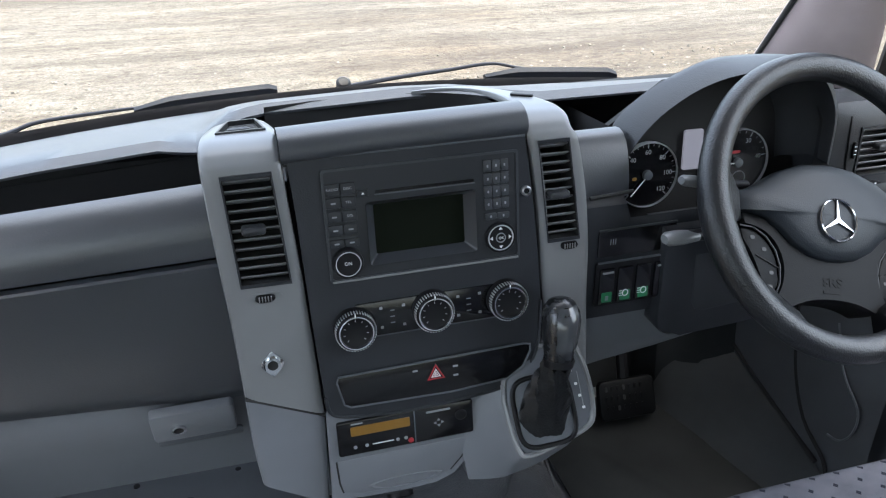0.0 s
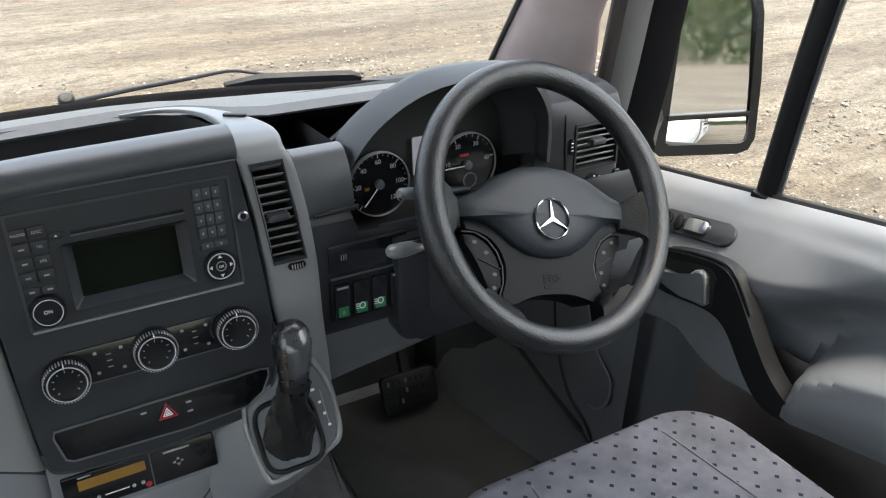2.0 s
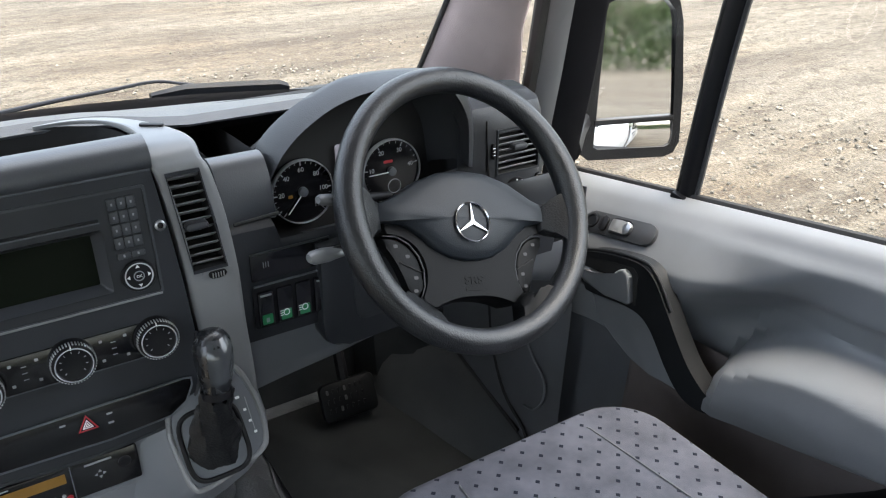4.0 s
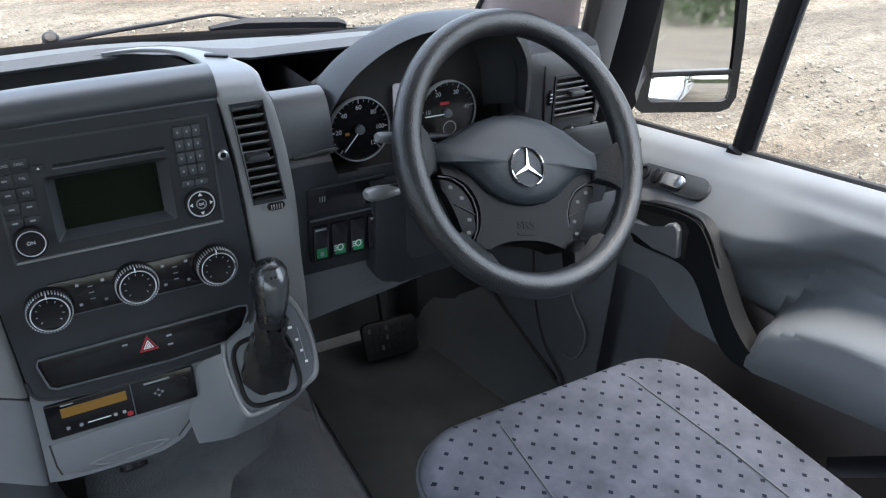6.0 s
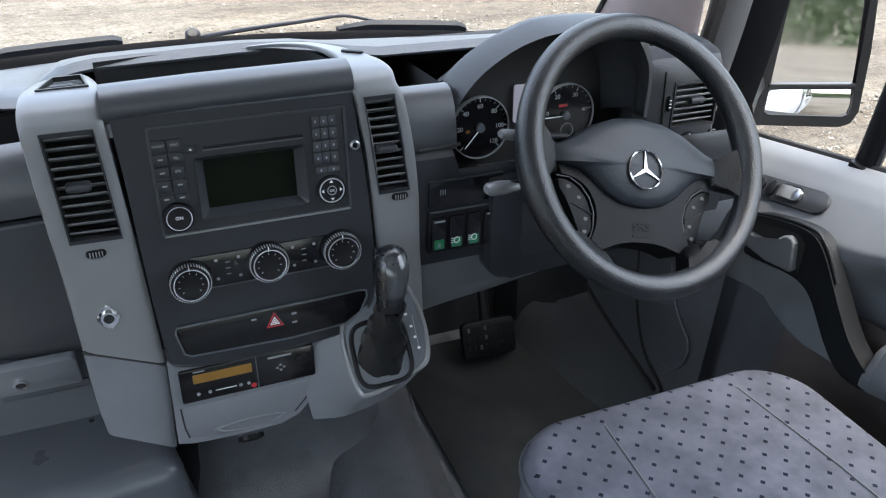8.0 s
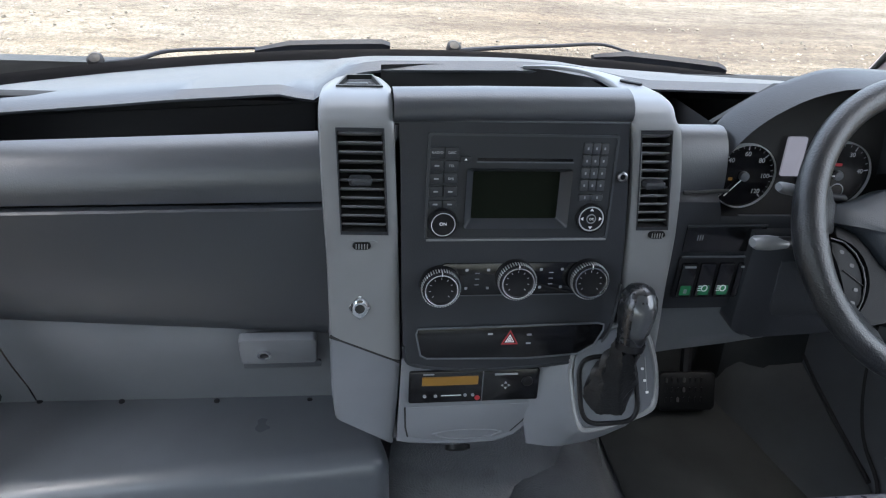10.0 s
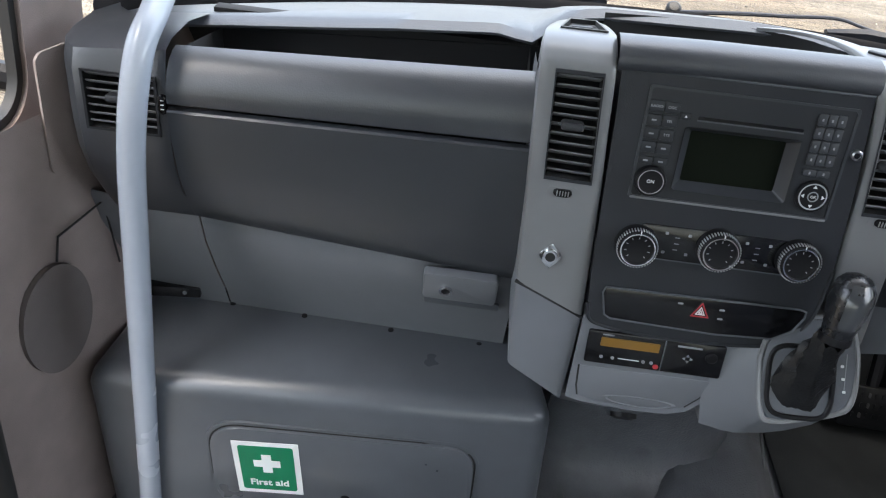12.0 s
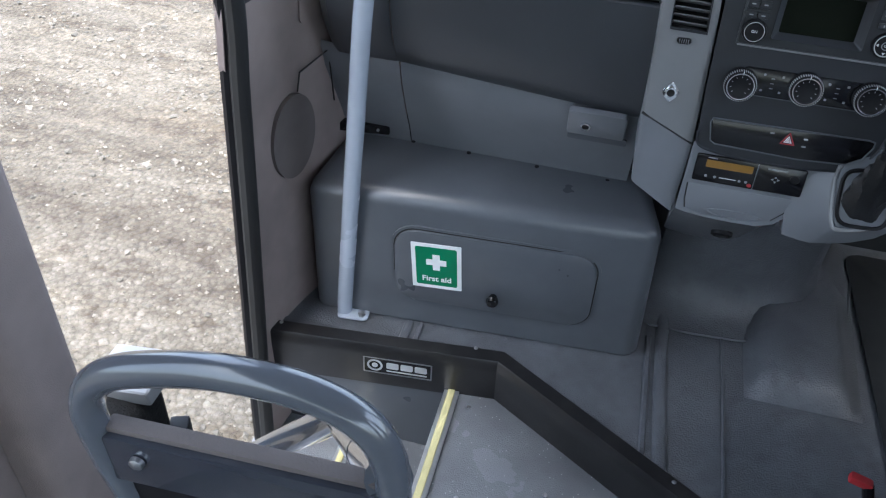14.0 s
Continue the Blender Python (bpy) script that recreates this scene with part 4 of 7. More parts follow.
for xo, yo, xi, yi, z in ((-0.2160, 0.0165, -0.1390, 0.0165, 0.8035), (-0.2155, 0.036, -0.1385, 0.036, 0.8125), (-0.2125, 0.066, -0.1375, 0.068, 0.8140), (-0.2035, 0.100, -0.1425, 0.104, 0.8100), (-0.1935, 0.126, -0.1480, 0.130, 0.8045), (-0.1830, 0.154, -0.1540, 0.158, 0.7960), (-0.1800, 0.166, -0.1560, 0.170, 0.7780)):
    LEFT.append((Vector((xo, yo, z)), Vector((xi, yi, z))))
FOOT_L = [upright(-0.1985, 0.436, -0.1275, 0.394), upright(-0.2020, 0.47, -0.1255, 0.43), upright(-0.2040, 0.51, -0.1235, 0.47), upright(*L_SEAM)]
RIGHT = [upright(0.1910, 0.470, 0.1480, 0.490), upright(0.1905, 0.545, 0.1385, 0.555), upright(0.1885, 0.60, 0.1330, 0.60), upright(0.1885, 0.650, 0.1295, 0.650), upright(0.1875, 0.682, 0.1280, 0.682), upright(0.1825, 0.735, 0.1240, 0.735), upright(0.1720, 0.790, 0.1160, 0.790)]
for xi, yi, xo, yo, z in ((0.1120, 0.0165, 0.1665, 0.0165, 0.8040), (0.1120, 0.036, 0.1675, 0.034, 0.8130), (0.1150, 0.056, 0.1660, 0.054, 0.8155), (0.1165, 0.078, 0.1590, 0.074, 0.8160), (0.1140, 0.101, 0.1465, 0.098, 0.8160), (0.1055, 0.125, 0.1270, 0.127, 0.8150), (0.0890, 0.147, 0.1030, 0.152, 0.8135), (0.0640, 0.162, 0.0690, 0.168, 0.8115), (0.0300, 0.1715, 0.0310, 0.1735, 0.8080)):
    RIGHT.append((Vector((xo, yo, z)), Vector((xi, yi, z))))
bm, V_LEFT = band(LEFT, ((3, 5), (8, 10)), 0.125)
part("column", bm, M["silver"], console, "silver-grey vent column")
bm, _ = band(FOOT_L, (), 0.125)
part("column_foot", bm, M["grey"], console, "grey foot of the vent column")
part("column_seam", tube([Vector((L_SEAM[0], front_y(L_SEAM[1]) + 0.0015, L_SEAM[1])), Vector((L_SEAM[2], front_y(L_SEAM[3]) + 0.0015, L_SEAM[3]))], 0.0022, 6), M["recess"], console)
bm, V_RIGHT = band(RIGHT, ((4, 6),), 0.055, 0.004)
part("column", bm, M["silver"], console, "silver-grey vent column with a curved tray rim")
part("column_slot", prism(rrect(0.026, 0.008, 0.003, 4), 0.003, basis((0.138, 0.093, 0.8165), (0.85, -0.5, 0), (0.5, 0.85, 0)), 0.001, -0.001), M["black"], console)

# dark face
face_outline = [(-0.1345, fv(0.798)), (-0.131, fv(0.745)), (-0.128, fv(0.665)), (-0.1255, fv(0.60)), (-0.1215, fv(0.54)), (-0.1185, fv(0.523)), (-0.108, fv(0.515)), (-0.073, fv(0.5095)), (-0.019, fv(0.507)), (0.0434, fv(0.510)), (0.082, fv(0.5145)), (0.102, fv(0.523)), (0.115, fv(0.540)), (0.124, fv(0.565)), (0.1275, fv(0.614)), (0.1255, fv(0.66)), (0.121, fv(0.72)), (0.1165, fv(0.76)), (0.1125, fv(0.799))]


def clipped(outline, ax, at, sign):
    """The part of an outline on one side of a line along an axis."""
    out = []
    for p, q in zip(outline, outline[1:] + outline[:1]):
        dp, dq = sign * (p[ax] - at), sign * (q[ax] - at)
        if dp >= 0:
            out.append(p)
        if dp * dq < 0:
            t = dp / (dp - dq)
            out.append((p[0] + (q[0] - p[0]) * t, p[1] + (q[1] - p[1]) * t))
    return out


# the face, with an opening for the radio
R_LO, R_HI = fv(0.728) - 0.0520, fv(0.728) + 0.0520
belt_ = clipped(clipped(face_outline, 1, R_LO, 1), 1, R_HI, -1)
pieces = [clipped(face_outline, 1, R_HI, 1), clipped(face_outline, 1, R_LO, -1), clipped(belt_, 0, -0.0995, -1), clipped(belt_, 0, 0.0995, 1)]
part("face", joined(*[prism(p, 0.05, FACE, 0, -0.05) for p in pieces]), M["dash_dark"], console, "charcoal plastic face panel")
lip = [FACE @ Vector((x, y, -0.0005)) for x, y in face_outline]
part("face_edge", tube([lip[-1], lip[0]], 0.0016, 8), M["dash_top"], console)
part("face_edge", tube(smooth_path(lip[4:-4], 3), 0.0022, 8), M["dash_dark"], console)
# soft pad over the face and its tray
pad = [(0.050, 0.792), (0.024, 0.7935), (0.0155, 0.7965), (0.0105, 0.8015), (0.0090, 0.808), (0.0110, 0.8145), (0.0160, 0.8200), (0.0235, 0.8240), (0.0330, 0.8260), (0.0425, 0.8260), (0.0495, 0.8235), (0.0535, 0.8180), (0.0550, 0.785)]
part("pad", loft([[(x, y, z + dz) for y, z in pad] for x, dz in ((-0.1400, -0.003), (-0.05, 0.0), (0.03, 0.001), (0.1140, 0.002))]), M["dash_pad"], console, "grey soft pad over the radio")
part("pad_seam", tube([(-0.1385, 0.0165, 0.7945), (0.113, 0.0165, 0.7985)], 0.0030, 6), M["recess"], console)
brim = [(-0.142, 0.166), (-0.09, 0.174), (-0.03, 0.177), (0.032, 0.171), (0.064, 0.1625), (0.089, 0.1485), (0.1055, 0.1265), (0.114, 0.102), (0.1165, 0.079), (0.114, 0.056)]
part("tray", loft([[(x, y + 0.002, 0.8055) for x, y in brim], [(x, y, 0.765) for x, y in brim], [(x * 0.98, 0.5 * y + 0.03, 0.753) for x, y in brim], [(x * 0.98, 0.056, 0.760) for x, _ in brim]]), M["recess"], console, "open storage tray with its shade in the colour")


def bar(u, v, w, h, d, m, parent, name, z0=0.0, r=0.001, label="", frame_=FACE, bevel=0.0006):
    return part(name, prism(rrect(w, h, r, 3, u, v), d, frame_, min(bevel, d * 0.45), z0), M[m], parent, label)


# ---- radio ----
radio = thing("car_radio", "black double-height car radio with a dark screen", "radio")
rv = fv(0.728)
RF = FACE @ Matrix.Translation((0, rv - 0.0012, 0)) @ Matrix.Diagonal((1, 0.92, 1, 1)) @ Matrix.Translation((0, -rv, 0))
part("surround", ring(rrect(0.207, 0.129, 0.003, 3, 0, rv), rrect(0.2015, 0.1235, 0.003, 3, 0, rv), 0.0025, RF, -0.001), M["bezel"], radio, "fine grey surround")
body = part("fascia", ring(rrect(0.2025, 0.1245, 0.003, 3, 0, rv), rrect(0.116, 0.0732, 0.003, 3, -0.003, rv - 0.0131), 0.0035, RF, -0.003), M["radio"], radio)
part("bevel_frame", loft([[(x, y, 0.0025) for x, y in rrect(0.116, 0.0732, 0.003, 3, -0.003, rv - 0.0131)], [(x, y, -0.012) for x, y in rrect(0.096, 0.0578, 0.002, 3, -0.003, rv - 0.0125)]], closed=True, m=RF), M["bezel"], radio, "sloped dark grey screen bezel")
part("screen", prism(rrect(0.098, 0.060, 0.002, 3, -0.003, rv - 0.0125), 0.002, RF, 0, -0.0135), M["screen"], radio, "dark greenish glossy screen")
part("disc_slot", prism(rrect(0.104, 0.003, 0.001, 2, 0.002, rv + 0.0345), 0.0008, RF, 0, 0.0005), M["gloss_black"], radio, "thin disc slot")
part("slot_lip", prism(rrect(0.106, 0.0012, 0.0005, 2, 0.002, rv + 0.0313), 0.0014, RF, 0, 0.0004), M["dash_top"], radio)
bar(-0.063, rv + 0.0345, 0.011, 0.0075, 0.002, "radio", radio, "eject_key", 0.0005, frame_=RF)
part("eject_mark", prism([(-0.0645, rv + 0.0335), (-0.0615, rv + 0.0335), (-0.063, rv + 0.0360)], 0.0003, RF, 0, 0.0025), M["white"], radio)
# pale strip along the bottom lip: the light it catches, as colour
part("lower_ledge", prism(rrect(0.203, 0.0026, 0.001, 2, 0, rv - 0.0640), 0.0034, RF, 0.0008, -0.0005), M["silver"], radio, "lower edge in silver that stands for caught light")
LEFT_KEYS = (("RADIO", "DISC"), (None, "TEL"), (None, "SYS"), (None, None), (None, None))
for r, pair in enumerate(LEFT_KEYS):
    v = rv + 0.0423 - 0.0154 * r
    for c, txt in enumerate(pair):
        u = -0.0935 + 0.0155 * c
        key = bar(u, v, 0.0146, 0.0122 if r < 4 else 0.009, 0.0022, "radio", radio, "key", 0.0005, 0.0012, frame_=RF)
        if txt:
            words(txt, 0.0040, RF @ Matrix.Translation((u, v, 0.0028)), M["scale"], key)
        else:
            part("key_mark", prism(rrect(0.005, 0.0018, 0.0004, 2, u, v), 0.0003, RF, 0, 0.0026), M["dim"], key)
for r in range(5):
    v = rv + 0.0490 - 0.0149 * r
    for c in range(3 if r < 4 else 2):
        u = 0.0690 + 0.0093 * c if r < 4 else 0.0713 + 0.0140 * c
        key = bar(u, v, 0.0086 if r < 4 else 0.0132, 0.0128 if r < 4 else 0.0075, 0.0022, "bezel", radio, "key", 0.0005, 0.0012, frame_=RF)
        part("key_mark", prism(rrect(0.0018, 0.003, 0.0004, 2, u, v), 0.0003, RF, 0, 0.0026), M["dim"], key)


def dial(u, v, r, parent, name, grip=False, h=0.010, ring_m="chrome"):
    m = FACE @ Matrix.Translation((u, v, 0))
    k = part(name, lathe([(r, 0), (r, h * 0.8), (r * 0.97, h), (r * 0.80, h * 1.02), (r * 0.78, h * 0.9), (r * 0.5, h * 0.85), (0.0005, h * 0.85)], 40, m), M["black"], parent)
    part("chrome_ring", lathe([(r * 0.84, h * 0.98), (r * 0.83, h * 1.08), (r * 0.76, h * 1.08), (r * 0.75, h * 0.98)], 40, m, False), M[ring_m], k, "bright chrome ring")
    return k, m


k, m = dial(-0.0845, rv - 0.0398, 0.0160, radio, "volume_knob", h=0.008)
words("ON", 0.005, m @ Matrix.Translation((0, 0, 0.0072)), M["white"], k)
k, m = dial(0.0812, rv - 0.0352, 0.0172, radio, "menu_dial", h=0.004, ring_m="alu")
words("OK", 0.004, m @ Matrix.Translation((0, 0, 0.0052)), M["white"], k)
for a in range(4):
    part("arrow", prism([(0.0022, 0.009), (-0.0022, 0.009), (0, 0.0122)], 0.0004, m @ pose(0, 0, 0.0036, 0, 0, 90 * a)), M["white"], k)
part("ok_key", ring(ngon(0.0055, 24), ngon(0.0045, 24), 0.001, m, 0.0036), M["dim"], k)
sens = thing("alarm_sensor", "small black sensor with a steel rim", "sensor")
part("rim", lathe([(0.0055, 0.0), (0.0055, 0.004), (0.0042, 0.005), (0.004, 0.003), (0.0005, 0.003)], 20, FACE @ Matrix.Translation((0.1115, fv(0.7405), 0))), M["steel"], sens)
part("eye", prism(ngon(0.003, 16, 0.1115, fv(0.7405)), 0.004, FACE), M["gloss_black"], sens)

# ---- heater controls ----
heater = thing("heater_panel", "black heater control panel with three ringed dials", "heater controls")
hz = fv(0.6215)
part("backing", prism(rrect(0.170, 0.040, 0.006, 4, 0.002, hz), 0.0015, FACE, 0.0006), M["gloss_black"], heater)
part("trim_line", prism(rrect(0.150, 0.0012, 0.0005, 2, 0.002, hz - 0.019), 0.0022, FACE), M["dash_top"], heater)
for u, v in ((-0.084, fv(0.6165)), (0.0015, fv(0.6235)), (0.0855, fv(0.623))):
    m = FACE @ Matrix.Translation((u, v, 0))
    knob = part("dial", lathe([(0.0225, 0), (0.0225, 0.006), (0.0215, 0.008), (0.0205, 0.016), (0.0195, 0.0175), (0.0175, 0.0175), (0.0165, 0.015), (0.0145, 0.0142), (0.0005, 0.0142)], 48, m), M["black"], heater, "black dial with white marks")
    ribs = joined(*[box(0.0013, 0.0014, 0.0075, m @ pose(0, 0, 0, 0, 0, 360 * j / 44) @ Matrix.Translation((0.0212, 0, 0.0118)), 0.0002, 1) for j in range(44)])
    tagged(part("grip_ribs", ribs, M["alu"], knob, "ribbed grey grip"), kind="stuff")
    part("chrome_ring", lathe([(0.0188, 0.0172), (0.0186, 0.0186), (0.0172, 0.0186), (0.0168, 0.0165)], 48, m, False), M["chrome"], knob, "bright chrome ring")
    for j in range(9):
        a = radians(225 - 270 * j / 8)
        part("tick", box(0.0022, 0.0008, 0.0003, m @ Matrix.Translation((0.0125 * math.cos(a), 0.0125 * math.sin(a), 0.0144)) @ pose(0, 0, 0, 0, 0, math.degrees(a)), 0.0), M["scale"], knob)
    part("pointer", box(0.0012, 0.005, 0.0004, m @ Matrix.Translation((0, 0.019, 0.0178)), 0.0), M["white"], knob)
for u0 in (-0.041, 0.044):
    for du, dv in ((-0.013, 0.012), (0.0115, 0.012), (-0.013, -0.010), (0.0115, -0.010)):
        part("symbol", prism(rrect(0.0034, 0.003, 0.0006, 2, u0 + du, hz + dv), 0.0004, FACE, 0, 0.0016), M["dim"], heater)
    for dv in (0.008, 0.001, -0.006):
        part("lamp_bar", prism(rrect(0.005, 0.0008, 0.0003, 2, u0 - 0.001, hz + dv), 0.0004, FACE, 0, 0.0016), M["dim"], heater)

# ---- hazard switch panel ----
hz2 = fv(0.546)
sw = thing("hazard_button_unit", "black switch panel with a red hazard triangle", "switch panel")
strip = [(-0.106, hz2 + 0.017), (-0.108, hz2 + 0.010), (-0.102, hz2 - 0.017), (-0.095, hz2 - 0.021), (0.02, hz2 - 0.024), (0.085, hz2 - 0.020), (0.104, hz2 - 0.008), (0.113, hz2 + 0.010), (0.113, hz2 + 0.018), (0.105, hz2 + 0.020)]
part("panel", prism(strip[::-1], 0.004, FACE, 0.0015, -0.001), M["gloss_black"], sw)
part("panel_edge", tube([FACE @ Vector((x, y, 0.003)) for x, y in strip], 0.0012, 6, closed=True), M["dash_top"], sw)
hc = hz2 + 0.004
tri = [(-0.0098, hc - 0.0085), (0.0118, hc - 0.0085), (0.001, hc + 0.011)]
trio = lambda f: [(0.001 + (x - 0.001) * f, hc - 0.002 + (y - hc + 0.002) * f) for x, y in tri]
part("hazard_switch", prism(trio(1.0), 0.0016, FACE, 0.0006, 0.003), M["black"], sw, "black hazard warning switch")
part("hazard_triangle", ring(trio(0.94), trio(0.74), 0.0006, FACE, 0.0046), M["red"], sw, "red hazard warning triangle")
part("hazard_mark", ring(trio(0.52), trio(0.36), 0.0006, FACE, 0.0046), M["white"], sw)
part("hazard_mark", ring(trio(0.24), trio(0.10), 0.0006, FACE, 0.0046), M["white"], sw)
for u, dv in ((-0.022, 0.009), (0.024, 0.007), (0.024, -0.004)):
    part("symbol", prism(rrect(0.006, 0.0022, 0.0008, 2, u, hz2 + dv), 0.0004, FACE, 0, 0.0031), M["dim"], sw)


# ---- vents ----
def vent(name, label, m, corners, slats, tilt=-27, knob=0.4, depth=0.03, frame_w=0.004, horizontal=True):
    """A louvred vent: corners tl, tr, br, bl in the frame m."""
    v = thing(name, label, "vent", group="dashboard vents")
    tl, tr, br, bl = [Vector((*c, 0)) for c in corners]
    out, inn = [], []
    c0 = (tl + tr + br + bl) / 4
    for c in (tl, tr, br, bl):
        out.append(c + (c - c0).normalized() * frame_w)
        inn.append(c)
    part("hollow", loft([[(*p.xy, 0.001) for p in inn], [(*p.xy, -depth) for p in inn], [(*(c0 + (p - c0) * 0.02).xy, -depth) for p in inn]], closed=True, m=m), M["recess"], v)
    part("frame", ring([p.xy for p in out], [p.xy for p in inn], 0.002, m, -0.0005), M["dash_dark"], v)
    for k in range(slats):
        t = (k + 0.5) / slats
        a, b = tl.lerp(bl, t), tr.lerp(br, t)
        d = (b - a)
        mm = m @ basis((a + b) / 2 + Vector((0, 0, -0.0075)), d, (-d.y, d.x, 0)) @ pose(0, 0, 0, tilt)
        part("slat", box(d.length - 0.001, 0.0022, 0.013, mm, 0.0009, 1), M["slat"], v)
    a, b = tl.lerp(bl, knob), tr.lerp(br, knob)
    mid = (a + b) / 2
    if knob > 0.8:
        mid = mid - Vector((0, 0, 0.008))
    part("slider", prism(rrect(0.024, 0.009, 0.004, 4, mid.x - 0.002, mid.y), 0.012, m, 0.003, -0.002 + mid.z), M["dash_mid"], v, "dark slider tab")
    return v


def col_frame(x, z, y, lean=0.06):
    return basis((x, y, z), (1, 0, 0), (0, lean, 1))


m_v, c_v = vent_frame(V_LEFT[0])
vent("side_vent", "black louvred air vent in the column beside the glove box", m_v, c_v, 11, knob=0.47)
m_v, c_v = vent_frame(V_RIGHT[0])
vent("side_vent", "black louvred air vent in the column beside the driver", m_v, c_v, 11, knob=0.52)
m_v, c_v = vent_frame(V_LEFT[1])
vent("top_vent", "small black louvred vent on top of the silver column", m_v, c_v, 7, tilt=42, knob=0.82)
SV = basis((-0.658, 0.0205, 0.688), (1, 0.0, 0), (0, 0.045, 1))
vent("end_vent", "black louvred vent at the end of the dashboard", SV, [(-0.039, 0.032), (0.039, 0.032), (0.039, -0.032), (-0.039, -0.032)], 7)
for x, z, y in ((-0.1705, 0.6615, -0.0055), (0.1625, 0.6725, -0.0045)):
    vw = thing("vent_wheel", "small black ribbed vent thumbwheel", "thumbwheel", group="vent thumbwheels")
    mm = col_frame(x, z, y)
    part("wheel", prism(rrect(0.020, 0.008, 0.004, 5), 0.004, mm, 0.0015, -0.001), M["black"], vw)
    for j in range(5):
        part("rib", box(0.0012, 0.006, 0.0016, mm @ Matrix.Translation((-0.006 + 0.003 * j, 0, 0.0035)), 0.0004, 1), M["steel"], vw)
    part("surround", ring(rrect(0.034, 0.012, 0.005, 5), rrect(0.021, 0.009, 0.0044, 5), 0.0012, mm, -0.0006), M["silver"], vw)
vw = thing("vent_wheel", "small black ribbed vent thumbwheel", "thumbwheel", group="vent thumbwheels")
part("wheel", prism(rrect(0.009, 0.022, 0.004, 5), 0.004, SV @ Matrix.Translation((0.048, 0.005, 0)), 0.0015), M["gloss_black"], vw)
for j in range(3):
    part("rib", box(0.004, 0.001, 0.0014, SV @ Matrix.Translation((0.048, 0.010 - 0.005 * j, 0.004)), 0.0003, 1), M["white"], vw)
# round socket on the left column
jk = thing("column_socket", "small round chrome-rimmed socket in the column", "socket")
jm = col_frame(-0.1715, 0.586, -0.0135, 0.10)
part("plate", prism([(0.0035 * math.cos(a) + 0.0085 * math.cos(a) ** 3, 0.0125 * math.sin(a) + 0.003 * math.sin(a) ** 3) for a in [k * math.pi / 20 for k in range(40)]], 0.002, jm, 0.0006), M["chrome"], jk)
part("hole", ring(ngon(0.008, 28), ngon(0.0055, 28), 0.004, jm, 0.001), M["chrome"], jk)
part("core", prism(ngon(0.0056, 24), 0.003, jm), M["recess"], jk)

# ---- recorder and lower flap ----
SHELL = [(-0.1225, fv(0.522)), (-0.1240, fv(0.46)), (-0.1255, fv(0.412)), (-0.110, fv(0.408)), (-0.080, fv(0.4055)), (-0.040, fv(0.4045)), (-0.004, fv(0.4055)), (0.018, fv(0.413)), (0.032, fv(0.426)), (0.041, fv(0.444)), (0.047, fv(0.468)), (0.060, fv(0.522))]
rows = []
for dz, g, up in ((-0.0045, 1.0, 0.0), (-0.006, 1.0, -0.0015), (-0.0095, 0.995, -0.0035), (-0.018, 0.98, -0.004), (-0.0636, 0.96, -0.036), (-0.132, 0.92, -0.084), (-0.20, 0.88, -0.132)):
    rows.append([FACE @ Vector((-0.03 + (x + 0.03) * g, y + (up if y < fv(0.50) else 0.0), dz)) for x, y in SHELL])
bm = loft(rows)
cap = [bm.verts.new(p) for p in rows[0]]
bm.faces.new(cap)
bmesh.ops.remove_doubles(bm, verts=bm.verts, dist=1e-5)
part("lower_shell", bm, M["grey"], console, "grey lower console shell")
rec = thing("tachograph", "black recorder unit with an amber display", "recorder")
rec_m = FACE @ Matrix.Translation((-0.0350, fv(0.4850), -0.0065)) @ Matrix.Diagonal((0.93, 0.84, 1, 1))
part("case", prism(rrect(0.168, 0.050, 0.003, 3), 0.02, rec_m, 0.001, -0.014), M["gloss_black"], rec)
part("display", prism(rrect(0.072, 0.0135, 0.001, 2, -0.032, 0.010), 0.0008, rec_m, 0, 0.006), M["amber"], rec, "unlit amber display")
part("unit_split", box(0.0012, 0.048, 0.002, rec_m @ Matrix.Translation((0.010, 0, 0.0062)), 0.0), M["dash_top"], rec)
for u in (-0.064, -0.050, -0.012, -0.002):
    part("button", prism(ngon(0.0022, 12, u, -0.0135), 0.0015, rec_m, 0, 0.006), M["dim"], rec)
part("red_button", prism(ngon(0.0035, 16, 0.004, -0.0185), 0.0015, rec_m, 0, 0.006), M["red"], rec)
part("slot_line", prism(rrect(0.026, 0.001, 0.0003, 2, -0.030, -0.0135), 0.0008, rec_m, 0, 0.006), M["white"], rec)
part("slot_line", prism(rrect(0.030, 0.0025, 0.0003, 2, 0.040, 0.018), 0.0008, rec_m, 0, 0.006), M["dim"], rec)
for a in range(4):
    part("arrow_key", prism([(0.002, 0.003), (-0.002, 0.003), (0, 0.0065)], 0.001, rec_m @ pose(0.040, 0.0, 0.006, 0, 0, 90 * a)), M["dim"], rec)
part("knob", lathe([(0.0075, 0), (0.0075, 0.002), (0.006, 0.003), (0.0005, 0.003)], 24, rec_m @ Matrix.Translation((0.068, 0.006, 0.006))), M["black"], rec)
part("maker_bar", prism(rrect(0.014, 0.0016, 0.0003, 2, -0.060, 0.0208), 0.0005, rec_m, 0, 0.006), M["dim"], rec)
flap_o = [(-0.1165, fv(0.4570)), (-0.1150, fv(0.4290)), (-0.1120, fv(0.4165)), (-0.090, fv(0.4105)), (-0.040, fv(0.4095)), (-0.006, fv(0.4115)), (0.014, fv(0.4185)), (0.0285, fv(0.4330)), (0.0400, fv(0.4575))]
